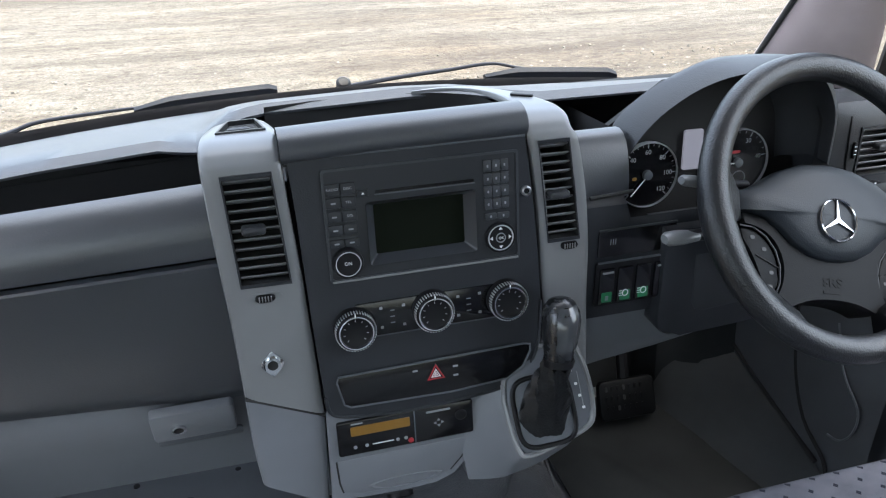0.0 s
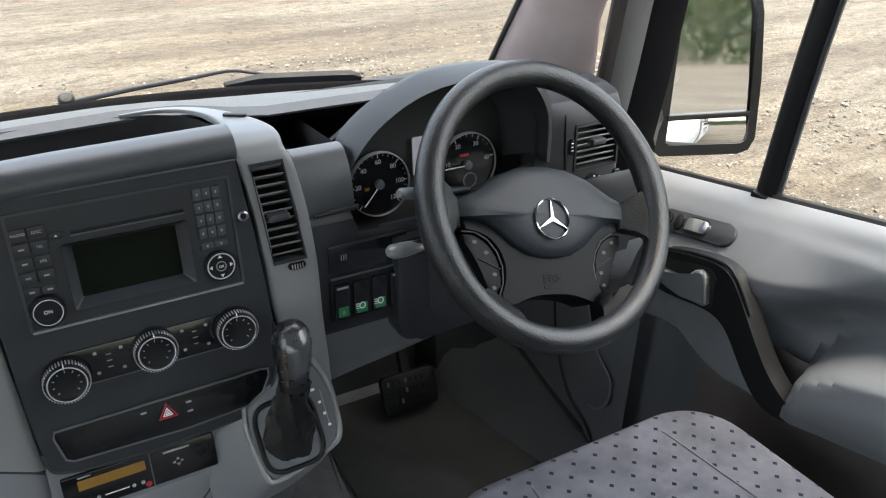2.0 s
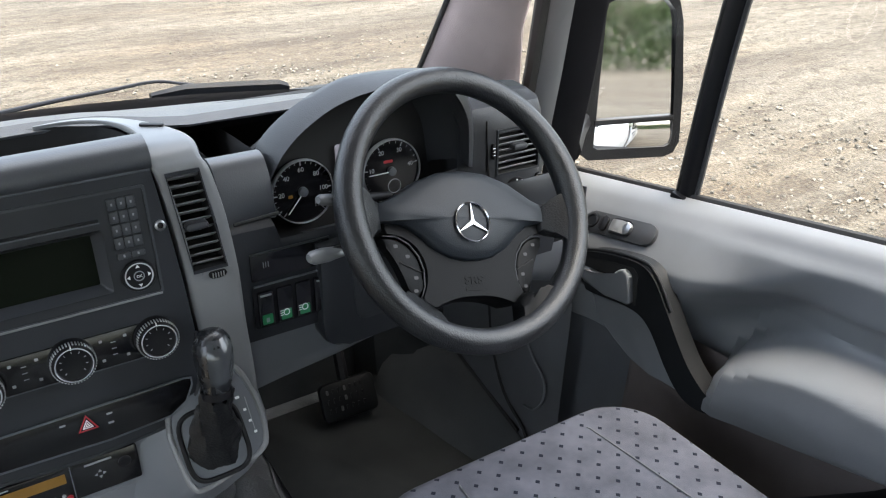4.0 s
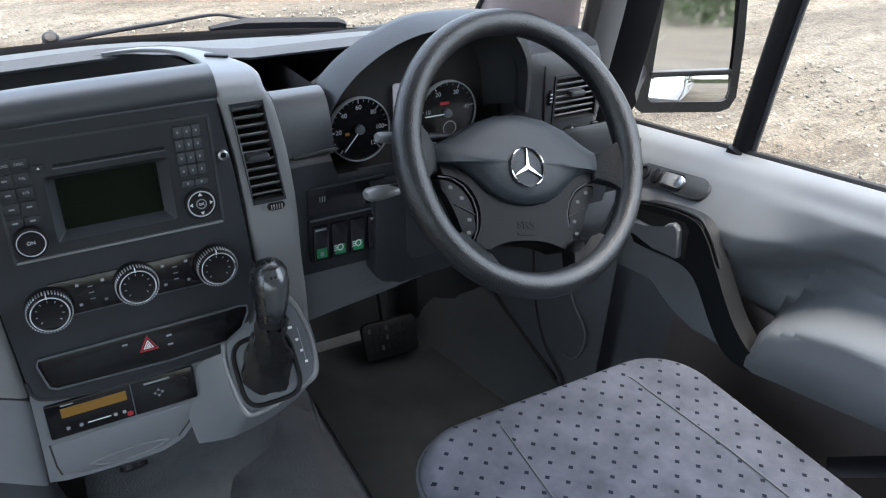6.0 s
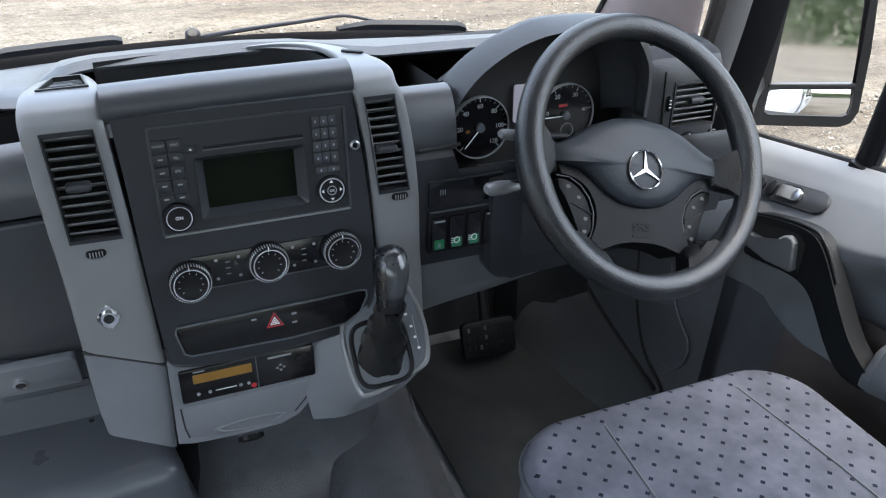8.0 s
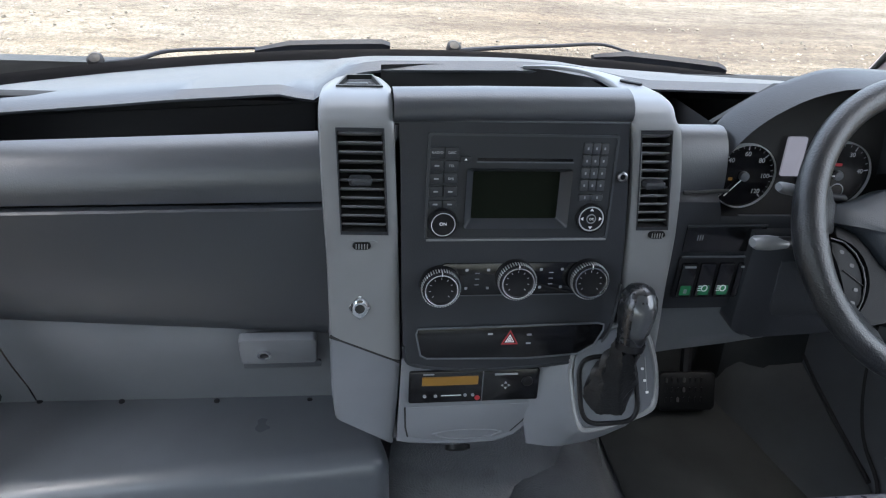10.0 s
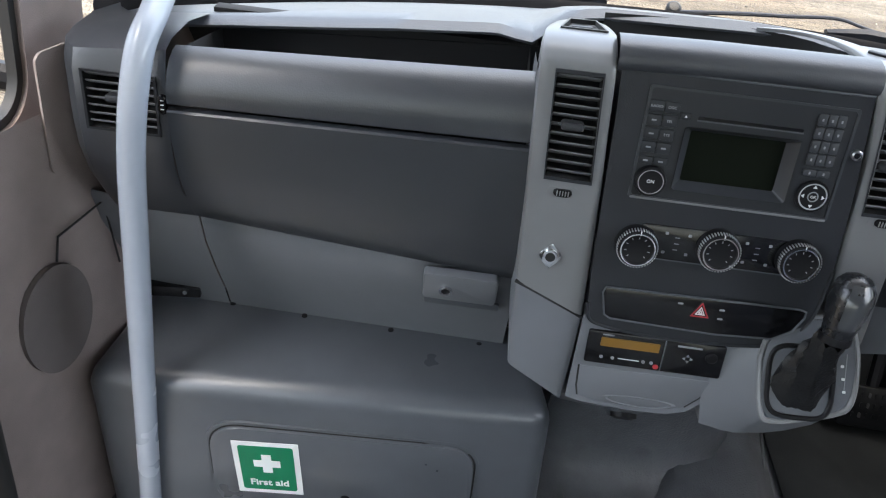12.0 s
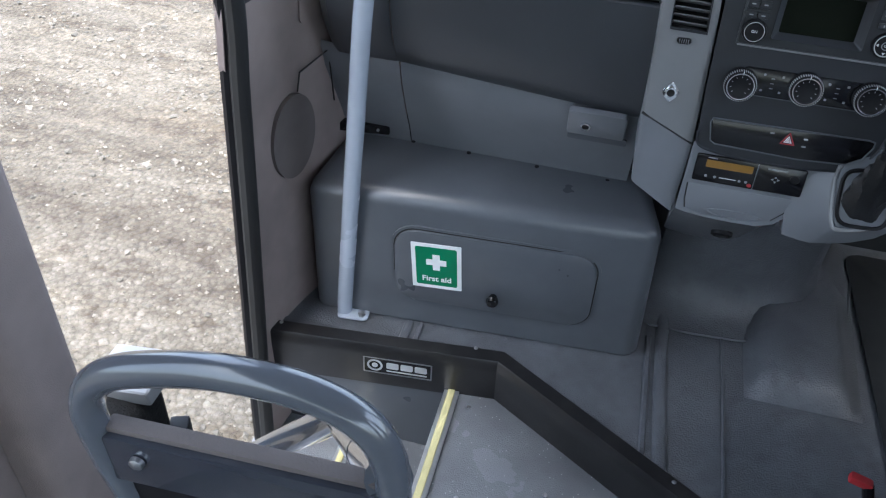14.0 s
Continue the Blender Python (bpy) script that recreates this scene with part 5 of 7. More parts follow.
flap = part("flap", prism(flap_o, 0.004, FACE, 0.0018, -0.0075), M["grey"], console, "grey drop-down flap")
part("flap_gap", tube([FACE @ Vector((x, y, -0.0045)) for x, y in flap_o[:3]], 0.0012, 6), M["recess"], flap)
part("flap_gap", tube([FACE @ Vector((x, y, -0.0045)) for x, y in flap_o[-3:]], 0.0012, 6), M["recess"], flap)
pull = [[(-0.040 + 0.046 * math.cos(q) * s_, fv(0.4185) + 0.0085 * math.sin(q) * s_ * (1.0 if math.sin(q) < 0 else 0.7), -0.0037 + d) for q in [k * math.pi / 10 for k in range(20)]] for s_, d in ((1.0, 0.0), (0.86, 0.0012), (0.74, -0.0005), (0.55, -0.0035), (0.1, -0.004))]
part("flap_pull", loft(pull, closed=True, caps=True, m=FACE), M["grey"], flap)
sock = thing("power_socket", "black twelve volt socket under the console", "socket")
sk = basis((-0.036, 0.014, 0.342), (1, 0, 0), (0, -0.70, 0.71))
part("collar", lathe([(0.017, 0), (0.017, 0.006), (0.013, 0.008), (0.012, 0.002), (0.0005, 0.002)], 28, sk), M["black"], sock)
words("12 V", 0.006, sk @ Matrix.Translation((0, 0, 0.0028)), M["dim"], sock)

# ---- gear lever ----
shift = thing("gear_lever", "black gear lever with a leather gaiter on a dark plate", "gear lever")
PM = basis((0.125, -0.052, 0.500), (1, -0.10, 0.12), (-0.1, 0.46, 0.75))
corner = rounded([(-0.046, 0.045), (-0.042, -0.048), (-0.030, -0.058), (0.038, -0.040), (0.050, -0.028), (0.052, 0.02), (0.040, 0.066), (0.02, 0.064)])
part("plate", prism(corner, 0.012, PM, 0.003, -0.010), M["dash_top"], shift, "dark grey selector plate")
part("plate_edge", tube([PM @ Vector((x * 1.06, y * 1.05, -0.001)) for x, y in corner], 0.0035, 8, closed=True), M["silver"], shift, "silver-grey rim")
REACH = [(140, -0.0714, 0.050, -0.004), (154, -0.0760, 0.034, -0.004), (175, -0.0800, 0.006, -0.010), (192, -0.0930, -0.0196, -0.020), (206, -0.1245, -0.0605, -0.034), (218, -0.0980, -0.0800, -0.038), (233, -0.0624, -0.0850, -0.040), (256, -0.0180, -0.0800, -0.043), (282, 0.0200, -0.0680, -0.043), (312, 0.0560, -0.0440, -0.042), (345, 0.0640, -0.0100, -0.042), (372, 0.0630, 0.030, -0.040), (405, 0.050, 0.078, -0.036), (440, 0.015, 0.085, -0.03), (470, -0.030, 0.070, -0.012), (500, -0.0714, 0.050, -0.004)]
shell2 = [[], [], [], [], []]
for x, y in corner:
    q = math.degrees(math.atan2(y, x)) % 360
    q = q + 360 if q < 140 else q
    far = Vector([interp([(r[0], r[k]) for r in REACH], q) for k in (1, 2, 3)])
    near = Vector((x * 1.05, y * 1.05, -0.001))
    shell2[0].append(PM @ near)
    shell2[1].append(PM @ (near.lerp(far, 0.12) + Vector((0, 0, -0.0015))))
    shell2[2].append(PM @ (near.lerp(far, 0.5) + Vector((0, 0, -0.004))))
    shell2[3].append(PM @ far)
    shell2[4].append(PM @ far + Vector((-0.03 * (x > 0), 0.085, -0.004)))
part("housing", loft(shell2, closed=True), M["grey"], shift, "grey lever housing", smooth=50)
gait = []
GAITER = ((-0.004, 0.030, 0.034), (0.006, 0.0285, 0.032), (0.012, 0.0235, 0.027), (0.019, 0.0255, 0.027), (0.026, 0.0195, 0.0215), (0.033, 0.0220, 0.0225), (0.040, 0.0170, 0.0180), (0.047, 0.0190, 0.0195), (0.054, 0.0155, 0.0165), (0.061, 0.0165, 0.0170), (0.066, 0.0145, 0.0150))
base_p, top_p = PM @ Vector((-0.004, -0.012, 0.0)), Vector((0.127, -0.074, 0.572))
for k, (h, rx, ry) in enumerate(GAITER):
    t = h / 0.066
    c = base_p.lerp(top_p, t)
    gait.append([c + (PM.to_3x3() @ Vector(((rx + 0.0035 * math.sin(4 * a + 0.9 * k)) * math.cos(a), (ry + 0.0035 * math.sin(5 * a + 0.7 * k)) * math.sin(a), 0))) for a in [j * math.pi / 14 for j in range(28)]])
part("gaiter_frame", tube([PM @ Vector((-0.004 + 0.034 * math.copysign(abs(math.cos(q)) ** 0.5, math.cos(q)), -0.010 + 0.040 * math.copysign(abs(math.sin(q)) ** 0.5, math.sin(q)), 0.002)) for q in [k * math.pi / 16 for k in range(32)]], 0.003, 8, closed=True), M["black"], shift)
part("gaiter", loft(gait, closed=True), M["gaiter"], shift, "creased black leather gaiter")
axis = Vector((0.006, 0.016, 0.07)).normalized()
prof = ((-0.004, 0.0150, 0.0150), (0.004, 0.0155, 0.0165), (0.018, 0.0175, 0.0195), (0.034, 0.0200, 0.0225), (0.048, 0.0208, 0.0230), (0.058, 0.0190, 0.0205), (0.065, 0.0145, 0.0150), (0.069, 0.0070, 0.0070), (0.070, 0.001, 0.001))
rows = []
for h, rx, ry in prof:
    c = top_p + axis * h
    rows.append([c + Vector((rx * math.cos(a), ry * math.sin(a), -0.25 * ry * math.sin(a) * 0.3)) for a in [j * math.pi / 14 for j in range(28)]])
knob_p = part("knob", loft(rows, closed=True, caps=True), M["knob"], shift, "smooth black knob")
rows = []
for h, rx, ry in prof[2:7]:
    c = top_p + axis * (h + 0.001)
    rows.append([c + Vector(((rx + 0.0008) * math.cos(a), (ry + 0.0008) * math.sin(a), 0)) for a in [radians(q) for q in range(-125, -20, 15)]])
part("knob_inlay", loft(rows), M["knob_grey"], knob_p, "grey glossy inlay")
part("collar", tube([top_p + axis * -0.006, top_p + axis * 0.002], 0.0165, 20), M["black"], knob_p)
for j, (u, v) in enumerate(((0.034, 0.028), (0.038, 0.012), (0.040, -0.002), (0.042, -0.016))):
    part("gate_mark", prism(rrect(0.0035 if j else 0.005, 0.003, 0.0008, 2, u, v), 0.0006, PM, 0, 0.002), M["white"], shift)
part("gate_line", prism(rrect(0.0008, 0.040, 0.0002, 2, 0.042, 0.006), 0.0005, PM, 0, 0.002), M["dim"], shift)


# ---- first-aid box cover ----
cover = thing("first_aid_box", "grey vinyl-covered box with a hinged first-aid door", "storage box")
bm = bmesh.new()
cs = [(-0.752, -0.006, 0.0), (-0.110, 0.034, 0.0), (-0.100, 0.24, 0.0), (-0.775, 0.24, 0.0), (-0.757, -0.010, 0.302), (-0.118, 0.010, 0.322), (-0.165, 0.20, 0.325), (-0.73, 0.22, 0.315)]
vs = [bm.verts.new(c) for c in cs]
for f in ((0, 1, 5, 4), (1, 2, 6, 5), (2, 3, 7, 6), (3, 0, 4, 7), (4, 5, 6, 7), (3, 2, 1, 0)):
    bm.faces.new([vs[k] for k in f])
bmesh.ops.bevel(bm, geom=[e for e in bm.edges if max(v.co.z for v in e.verts) > 0.1], offset=0.030, segments=6, profile=0.5, affect="EDGES")
part("cover", bm, M["vinyl"], cover, "moulded grey vinyl cover")
BF = basis((-0.40, 0.0055, 0.158), (0.638, 0.030, 0.008), (-0.02, -0.016, 0.30))
door_o = rrect(0.370, 0.176, 0.042, 8, 0, -0.006)
bd = part("box_door", prism(door_o, 0.010, BF, 0.003, -0.006), M["vinyl"], cover, "rounded grey access door")
part("door_gap", ring(rrect(0.376, 0.182, 0.045, 8, 0, -0.006), rrect(0.370, 0.176, 0.042, 8, 0, -0.006), 0.0035, BF, -0.004), M["rubber"], bd)
part("door_lip", ring(rrect(0.386, 0.192, 0.050, 8, 0, -0.006), rrect(0.3765, 0.1825, 0.0452, 8, 0, -0.006), 0.005, BF, -0.005), M["vinyl"], cover)
part("door_knob", lathe([(0.007, 0), (0.007, 0.004), (0.0105, 0.008), (0.012, 0.014), (0.0095, 0.020), (0.004, 0.022), (0.0005, 0.022)], 24, BF @ Matrix.Translation((0.005, -0.050, 0.004))), M["gloss_black"], bd, "round black pull knob")
sign = thing("first_aid_sign", "green and white first aid sticker with a white cross", "sign")
SM = BF @ pose(-0.105, 0.004, 0.0045, 0, 0, 2.5)
sg = part("sticker", prism(rrect(0.094, 0.110, 0.001, 2), 0.0008, SM), M["white"], sign)
part("green_field", prism(rrect(0.078, 0.094, 0.004, 4), 0.0005, SM, 0, 0.0008), M["sign_green"], sign)
c = 0.0068
arms = [(c, c), (c, 0.019), (-c, 0.019), (-c, c), (-0.019, c), (-0.019, -c), (-c, -c), (-c, -0.019), (c, -0.019), (c, -c), (0.019, -c), (0.019, c)]
part("white_cross", prism([(x, y + 0.011) for x, y in arms], 0.0005, SM, 0, 0.0013), M["white"], sign)
words("First aid", 0.0175, SM @ Matrix.Translation((0, -0.031, 0.0015)), M["white"], sign, bold=0.0004)
# small fixings along the back of the cover, and a black strip
for x, y in ((-0.60, 0.160), (-0.49, 0.152), (-0.36, 0.144), (-0.23, 0.137)):
    part("fixing", lathe([(0.0045, 0.0), (0.004, 0.002), (0.001, 0.003)], 12, Matrix.Translation((x, y, 0.3155 + 0.012 * (x + 0.6)))), M["black"], cover, "small dark screw")
strip_t = thing("cable_duct", "short black cable duct under the dashboard end", "duct")
part("duct", box(0.13, 0.022, 0.018, pose(-0.71, 0.150, 0.336, 0, 0, 8), 0.003), M["gloss_black"], strip_t)
part("duct_clip", prism(ngon(0.003, 10), 0.002, basis((-0.665, 0.143, 0.338), (1, 0, 0), (0, 0, 1))), M["steel"], strip_t)

# ---- entrance pole ----
pole = thing("grab_pole", "pale grey painted grab pole beside the entrance", "pole")
pp = [Vector(p) for p in ((-0.688, -0.008, 0.004), (-0.683, -0.012, 0.06), (-0.66, -0.020, 0.32), (-0.643, -0.027, 0.50), (-0.629, -0.028, 0.66), (-0.619, -0.006, 0.755), (-0.617, 0.04, 0.788), (-0.626, 0.085, 0.800), (-0.662, 0.14, 0.795), (-0.72, 0.215, 0.768))]
part("tube", tube(smooth_path(pp, 8), 0.0150, 18), M["paint"], pole)
part("foot_plate", prism(rrect(0.062, 0.034, 0.010, 5), 0.004, pose(-0.668, -0.012, 0.0, 0, 0, 5), 0.001), M["paint"], pole)
part("bolt", lathe([(0.008, 0.0), (0.008, 0.003), (0.0065, 0.006), (0.0005, 0.007)], 6, Matrix.Translation((-0.650, -0.014, 0.004))), M["steel"], pole, "steel bolt head")
part("wall_flange", lathe([(0.021, 0), (0.021, 0.003), (0.016, 0.005), (0.0005, 0.005)], 24, basis((-0.722, 0.217, 0.767), (0, 0, 1), (0, 1, 0))), M["rubber"], pole)

# ---- barrier by the passenger seats ----
rail = thing("barrier", "blue-grey tubular barrier with a dark panel beside the step", "barrier")
RY = -0.80
loop = smooth_path([(-0.545, RY + 0.02, -0.05), (-0.560, RY + 0.01, 0.45), (-0.572, RY, 0.62), (-0.572, RY, 0.672), (-0.548, RY, 0.706), (-0.50, RY, 0.727), (-0.455, RY, 0.737), (-0.405, RY, 0.737), (-0.368, RY, 0.722), (-0.349, RY, 0.690), (-0.345, RY, 0.63), (-0.350, RY + 0.01, 0.45), (-0.355, RY + 0.02, -0.10)], 6)
part("hoop", tube(loop, 0.0125, 16), M["rail"], rail, "glossy blue-grey tube")
part("top_rail", box(0.215, 0.016, 0.052, pose(-0.459, RY, 0.622, 0, -3, 0), 0.003), M["rail_dark"], rail, "dark slate rail")
part("rail_cap", box(0.213, 0.014, 0.007, pose(-0.458, RY + 0.004, 0.6505, 0, -3, 0), 0.003), M["door_carpet"], rail, "brown edge strip")
part("panel", box(0.205, 0.008, 0.55, (-0.457, RY + 0.004, 0.32), 0.002), M["black"], rail, "black infill panel")
part("bolt", lathe([(0.006, 0.0), (0.0055, 0.004), (0.002, 0.006), (0.0005, 0.006)], 12, basis((-0.537, RY - 0.009, 0.625), (1, 0, 0), (0, 0, 1))), M["steel"], rail)
part("bolt", lathe([(0.007, 0.0), (0.0065, 0.006), (0.003, 0.009), (0.0005, 0.009)], 12, basis((-0.385, RY - 0.009, 0.614), (1, 0, 0), (0, 0, 1))), M["black"], rail)
part("brace", tube([(-0.392, RY + 0.08, 0.575), (-0.464, RY + 0.20, 0.454), (-0.56, RY + 0.24, 0.32), (-0.70, RY + 0.30, 0.12)], 0.0175, 14), M["rail"], rail, "slanting grey tube")
part("brace_cap", tube(smooth_path([(-0.350, RY + 0.005, 0.66), (-0.362, RY + 0.03, 0.635), (-0.392, RY + 0.08, 0.575)], 4), 0.0170, 14), M["rail"], rail)

# black carpeted door mechanism just outside the opening
arm = thing("door_motor_cover", "dark carpeted cover with a grey metal cap at the doorway", "cover")
part("cover", box(0.105, 0.09, 0.16, pose(-0.838, -0.50, 0.170, 0, 0, 0), 0.03, 4), M["fuzz"], arm, "fuzzy black cover")
part("cap", box(0.100, 0.085, 0.026, pose(-0.828, -0.465, 0.256, 0, -8, 0), 0.006, 3), M["silver"], arm, "pale metal cap")
part("bracket", box(0.03, 0.05, 0.06, pose(-0.775, -0.47, 0.13, 0, 0, 20), 0.006), M["black"], arm)
part("post", box(0.04, 0.04, 0.44, pose(-0.85, -0.52, -0.06, 0, 0, 0), 0.006), M["black"], arm)

# ---- open entrance door's outer mirror ----
om = thing("outer_mirror", "black outer mirror on the passenger side", "mirror")
part("shell", box(0.17, 0.08, 0.25, pose(-1.06, -0.02, 0.83, 0, 0, -12), 0.03, 4), M["black"], om)
part("arm", tube([(-0.98, 0.03, 0.72), (-0.88, 0.08, 0.68), (-0.79, 0.10, 0.66)], 0.018, 10), M["black"], om)

# ---- hand brake and belt buckle ----
hb = thing("hand_brake", "dark hand brake lever with a pale release button", "hand brake")
part("lever", tube(smooth_path([(0.275, -0.37, 0.06), (0.243, -0.305, 0.21), (0.208, -0.255, 0.320)], 6), [0.017, 0.017, 0.017, 0.017, 0.017, 0.017, 0.017, 0.016, 0.016, 0.016, 0.015, 0.015, 0.014], 14), M["airbag"], hb)
part("button", tube([(0.208, -0.255, 0.320), (0.203, -0.248, 0.336)], 0.007, 12), M["alu"], hb, "pale release button")
part("bracket", box(0.03, 0.16, 0.10, pose(0.275, -0.36, 0.05, 0, 0, 15), 0.006), M["grey"], hb)
bk = thing("belt_buckle", "red seat belt buckle beside the driver's seat", "buckle")
part("red_button", box(0.035, 0.016, 0.014, pose(0.232, -0.228, 0.10, 0, 10, -8), 0.004), M["red"], bk)
part("stalk", tube([(0.244, -0.230, 0.096), (0.262, -0.245, 0.04), (0.28, -0.26, 0.0)], 0.009, 10), M["black"], bk)


# ---- driver's side of the dashboard ----
dd = thing("driver_dashboard", "dark grey driver's dashboard with a hooded instrument cluster", "dashboard")
# pad beside the hood
rows = []
for x in (0.182, 0.243):
    rows.append([(x, y, z) for y, z in ((0.085, 0.70), (0.072, 0.772), (0.064, 0.779), (0.054, 0.7805), (0.044, 0.778), (0.036, 0.771), (0.029, 0.760), (0.024, 0.746), (0.020, 0.730), (0.018, 0.712))])
part("pad", loft(rows, caps=True), M["dash_pad"], dd, "grey soft pad")
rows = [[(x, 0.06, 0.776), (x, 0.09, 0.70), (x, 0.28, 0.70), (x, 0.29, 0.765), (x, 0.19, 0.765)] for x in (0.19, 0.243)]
part("tray", loft(rows, caps=True), M["recess"], dd, "open storage tray with its shade in the colour")
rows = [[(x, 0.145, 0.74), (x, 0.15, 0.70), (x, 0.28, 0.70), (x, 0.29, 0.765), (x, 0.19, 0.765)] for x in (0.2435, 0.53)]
part("tray", loft(rows, caps=True), M["recess"], dd, "open storage tray with its shade in the colour")
# dark switch fascia below; behind the wheel its top falls back under the dials
rows = []
for x, back in ((0.186, 0), (0.236, 0), (0.242, 1), (0.30, 1), (0.36, 1), (0.42, 1), (0.55, 1), (0.66, 1)):
    top = [(0.045, 0.716), (0.020, 0.716)] if not back else [(0.125, 0.60), (0.030, 0.668)]
    rows.append([(x, y, z) for y, z in top + [(0.006, 0.708 if not back else 0.690), (0.002, 0.69 if not back else 0.682), (0.001, 0.66), (0.0, 0.60), (0.006, 0.562), (0.02, 0.556)]])
part("fascia", loft(rows), M["dash_dark"], dd)
part("fascia_line", tube([(0.19, 0.008, 0.719), (0.243, 0.008, 0.722)], 0.0022, 6), M["recess"], dd)
# grey knee panel
rows = []
for x, lo in ((0.186, 0.448), (0.25, 0.458), (0.32, 0.466), (0.42, 0.482), (0.52, 0.495), (0.62, 0.495), (0.70, 0.47)):
    rows.append([(x, y, z) for y, z in ((0.010, 0.572), (0.014, 0.558), (0.022, 0.54), (0.032, (0.54 + lo) / 2), (0.046, lo + 0.008), (0.062, lo), (0.16, lo + 0.014))])
part("knee_panel", loft(rows), M["grey"], dd, "pale grey knee panel")

# instrument hood: a broad sloping rim round a deep dark mouth
H_OUT = [(0.243, 0.69), (0.239, 0.741), (0.240, 0.774), (0.254, 0.795), (0.283, 0.817), (0.326, 0.838), (0.37, 0.849), (0.456, 0.846), (0.51, 0.829), (0.538, 0.786), (0.544, 0.751), (0.546, 0.70)]
H_IN = [(0.232, 0.712), (0.236, 0.745), (0.245, 0.767), (0.260, 0.788), (0.284, 0.809), (0.323, 0.830), (0.372, 0.841), (0.434, 0.839), (0.477, 0.828), (0.500, 0.800), (0.509, 0.772), (0.511, 0.72)]


def nearer(f):
    """Drawn in towards the driver's side of the cab by the factor f."""
    o = Vector((-0.089, -0.777, 1.107))
    return Matrix.Translation(o) @ Matrix.Scale(f, 4) @ Matrix.Translation(-o)


def hood_row(t, y, g=1.0, dz=0.0):
    return [(0.378 + ((1 - t) * a[0] + t * b[0] - 0.378) * g, y, (1 - t) * a[1] + t * b[1] + dz) for a, b in zip(H_IN, H_OUT)]


def finer(row):
    return smooth_path([Vector(p) for p in row], 3)


part("hood", loft([finer(r) for r in (hood_row(1, 0.30, 0.12, -0.17), hood_row(1, 0.18, 0.52, -0.08), hood_row(1, 0.10, 0.87, -0.021), hood_row(1.0, 0.066, 1.0, 0.0), hood_row(0.97, 0.056), hood_row(0.55, 0.036), hood_row(0.08, 0.021), hood_row(0, 0.019), hood_row(-0.06, 0.024), hood_row(-0.08, 0.05), hood_row(-0.02, 0.085, 0.90, -0.012), hood_row(0.0, 0.12, 0.72, -0.035))], m=nearer(1.015)), M["dash_mid"], dd, "dark grey arched instrument hood")
cl = thing("instrument_cluster", "black instrument cluster with two silver-ringed dials", "instruments")
CM = nearer(0.985) @ basis((0.38, 0.112, 0.692), (1, 0.0, 0), (0, 0.10, 1))
part("backing", prism([(-0.135, -0.06), (0.16, -0.06), (0.15, 0.08), (0.06, 0.118), (-0.04, 0.115), (-0.125, 0.06)], 0.01, CM, 0, -0.016), M["recess"], cl)


def gauge(u, v, r, labels, start, span, needle, word):
    m = CM @ Matrix.Translation((u, v, 0.002))
    g = part("gauge", prism(ngon(r, 48), 0.003, m), M["gloss_black"], cl, "black dial face with white figures")
    part("bezel", lathe([(r * 1.03, 0.0), (r * 1.03, 0.006), (r * 1.0, 0.008), (r * 0.99, 0.004)], 48, m, False), M["dial_ring"], g, "thin silver ring")
    for k, t in enumerate(labels):
        a = radians(start - span * k / (len(labels) - 1))
        if t:
            words(t, 0.0085, m @ Matrix.Translation((r * 0.70 * math.cos(a), r * 0.70 * math.sin(a), 0.0036)), M["scale"], g)
        part("tick", box(0.006, 0.0012, 0.0004, m @ pose(r * 0.90 * math.cos(a), r * 0.90 * math.sin(a), 0.0034, 0, 0, math.degrees(a)), 0.0), M["scale"], g)
    for k in range(4 * (len(labels) - 1) + 1):
        a = radians(start - span * k / (4 * (len(labels) - 1)))
        if k % 4:
            part("tick", box(0.003, 0.0007, 0.0004, m @ pose(r * 0.92 * math.cos(a), r * 0.92 * math.sin(a), 0.0034, 0, 0, math.degrees(a)), 0.0), M["dim"], g)
    a = radians(needle)
    part("needle", box(r * 0.86, 0.0016, 0.001, m @ pose(r * 0.40 * math.cos(a), r * 0.40 * math.sin(a), 0.007, 0, 0, needle), 0.0004, 1), M["white"], g, "white needle")
    part("hub", lathe([(0.0065, 0.003), (0.006, 0.008), (0.0005, 0.009)], 20, m), M["dash_top"], g)
    return g, m


g, m = gauge(-0.0645, 0.001, 0.0415, ["", "20", "40", "60", "80", "100", "120"], 225, 270, 228, "")
part("warning_mark", prism(rrect(0.006, 0.004, 0.001, 2, -0.017, -0.004), 0.0004, m, 0, 0.003), M["amber"], g)
g, m = gauge(0.066, 0.003, 0.0435, ["", "10", "20", "30", "40"], 225, 215, 180, "")
part("warning_mark", prism(rrect(0.014, 0.004, 0.001, 2, -0.004, 0.014), 0.0004, m, 0, 0.003), M["red"], g)
part("small_scale", ring(ngon(0.0105, 24, 0.004, -0.022), ngon(0.0092, 24, 0.004, -0.022), 0.0004, m, 0.003), M["dim"], g)
# display given a weak lilac emission so it reads under the dark hood
lcd = mat("glowing_display_glass", (0.19, 0.19, 0.215), 0.25)
lcd.node_tree.nodes["Principled BSDF"].inputs["Emission Color"].default_value = (0.85, 0.82, 1.0, 1)
lcd.node_tree.nodes["Principled BSDF"].inputs["Emission Strength"].default_value = 0.02
part("display", prism(rrect(0.027, 0.052, 0.003, 3, 0.001, 0.026), 0.003, CM, 0.0, -0.001), lcd, cl, "pale lilac-grey display with a faint added glow")

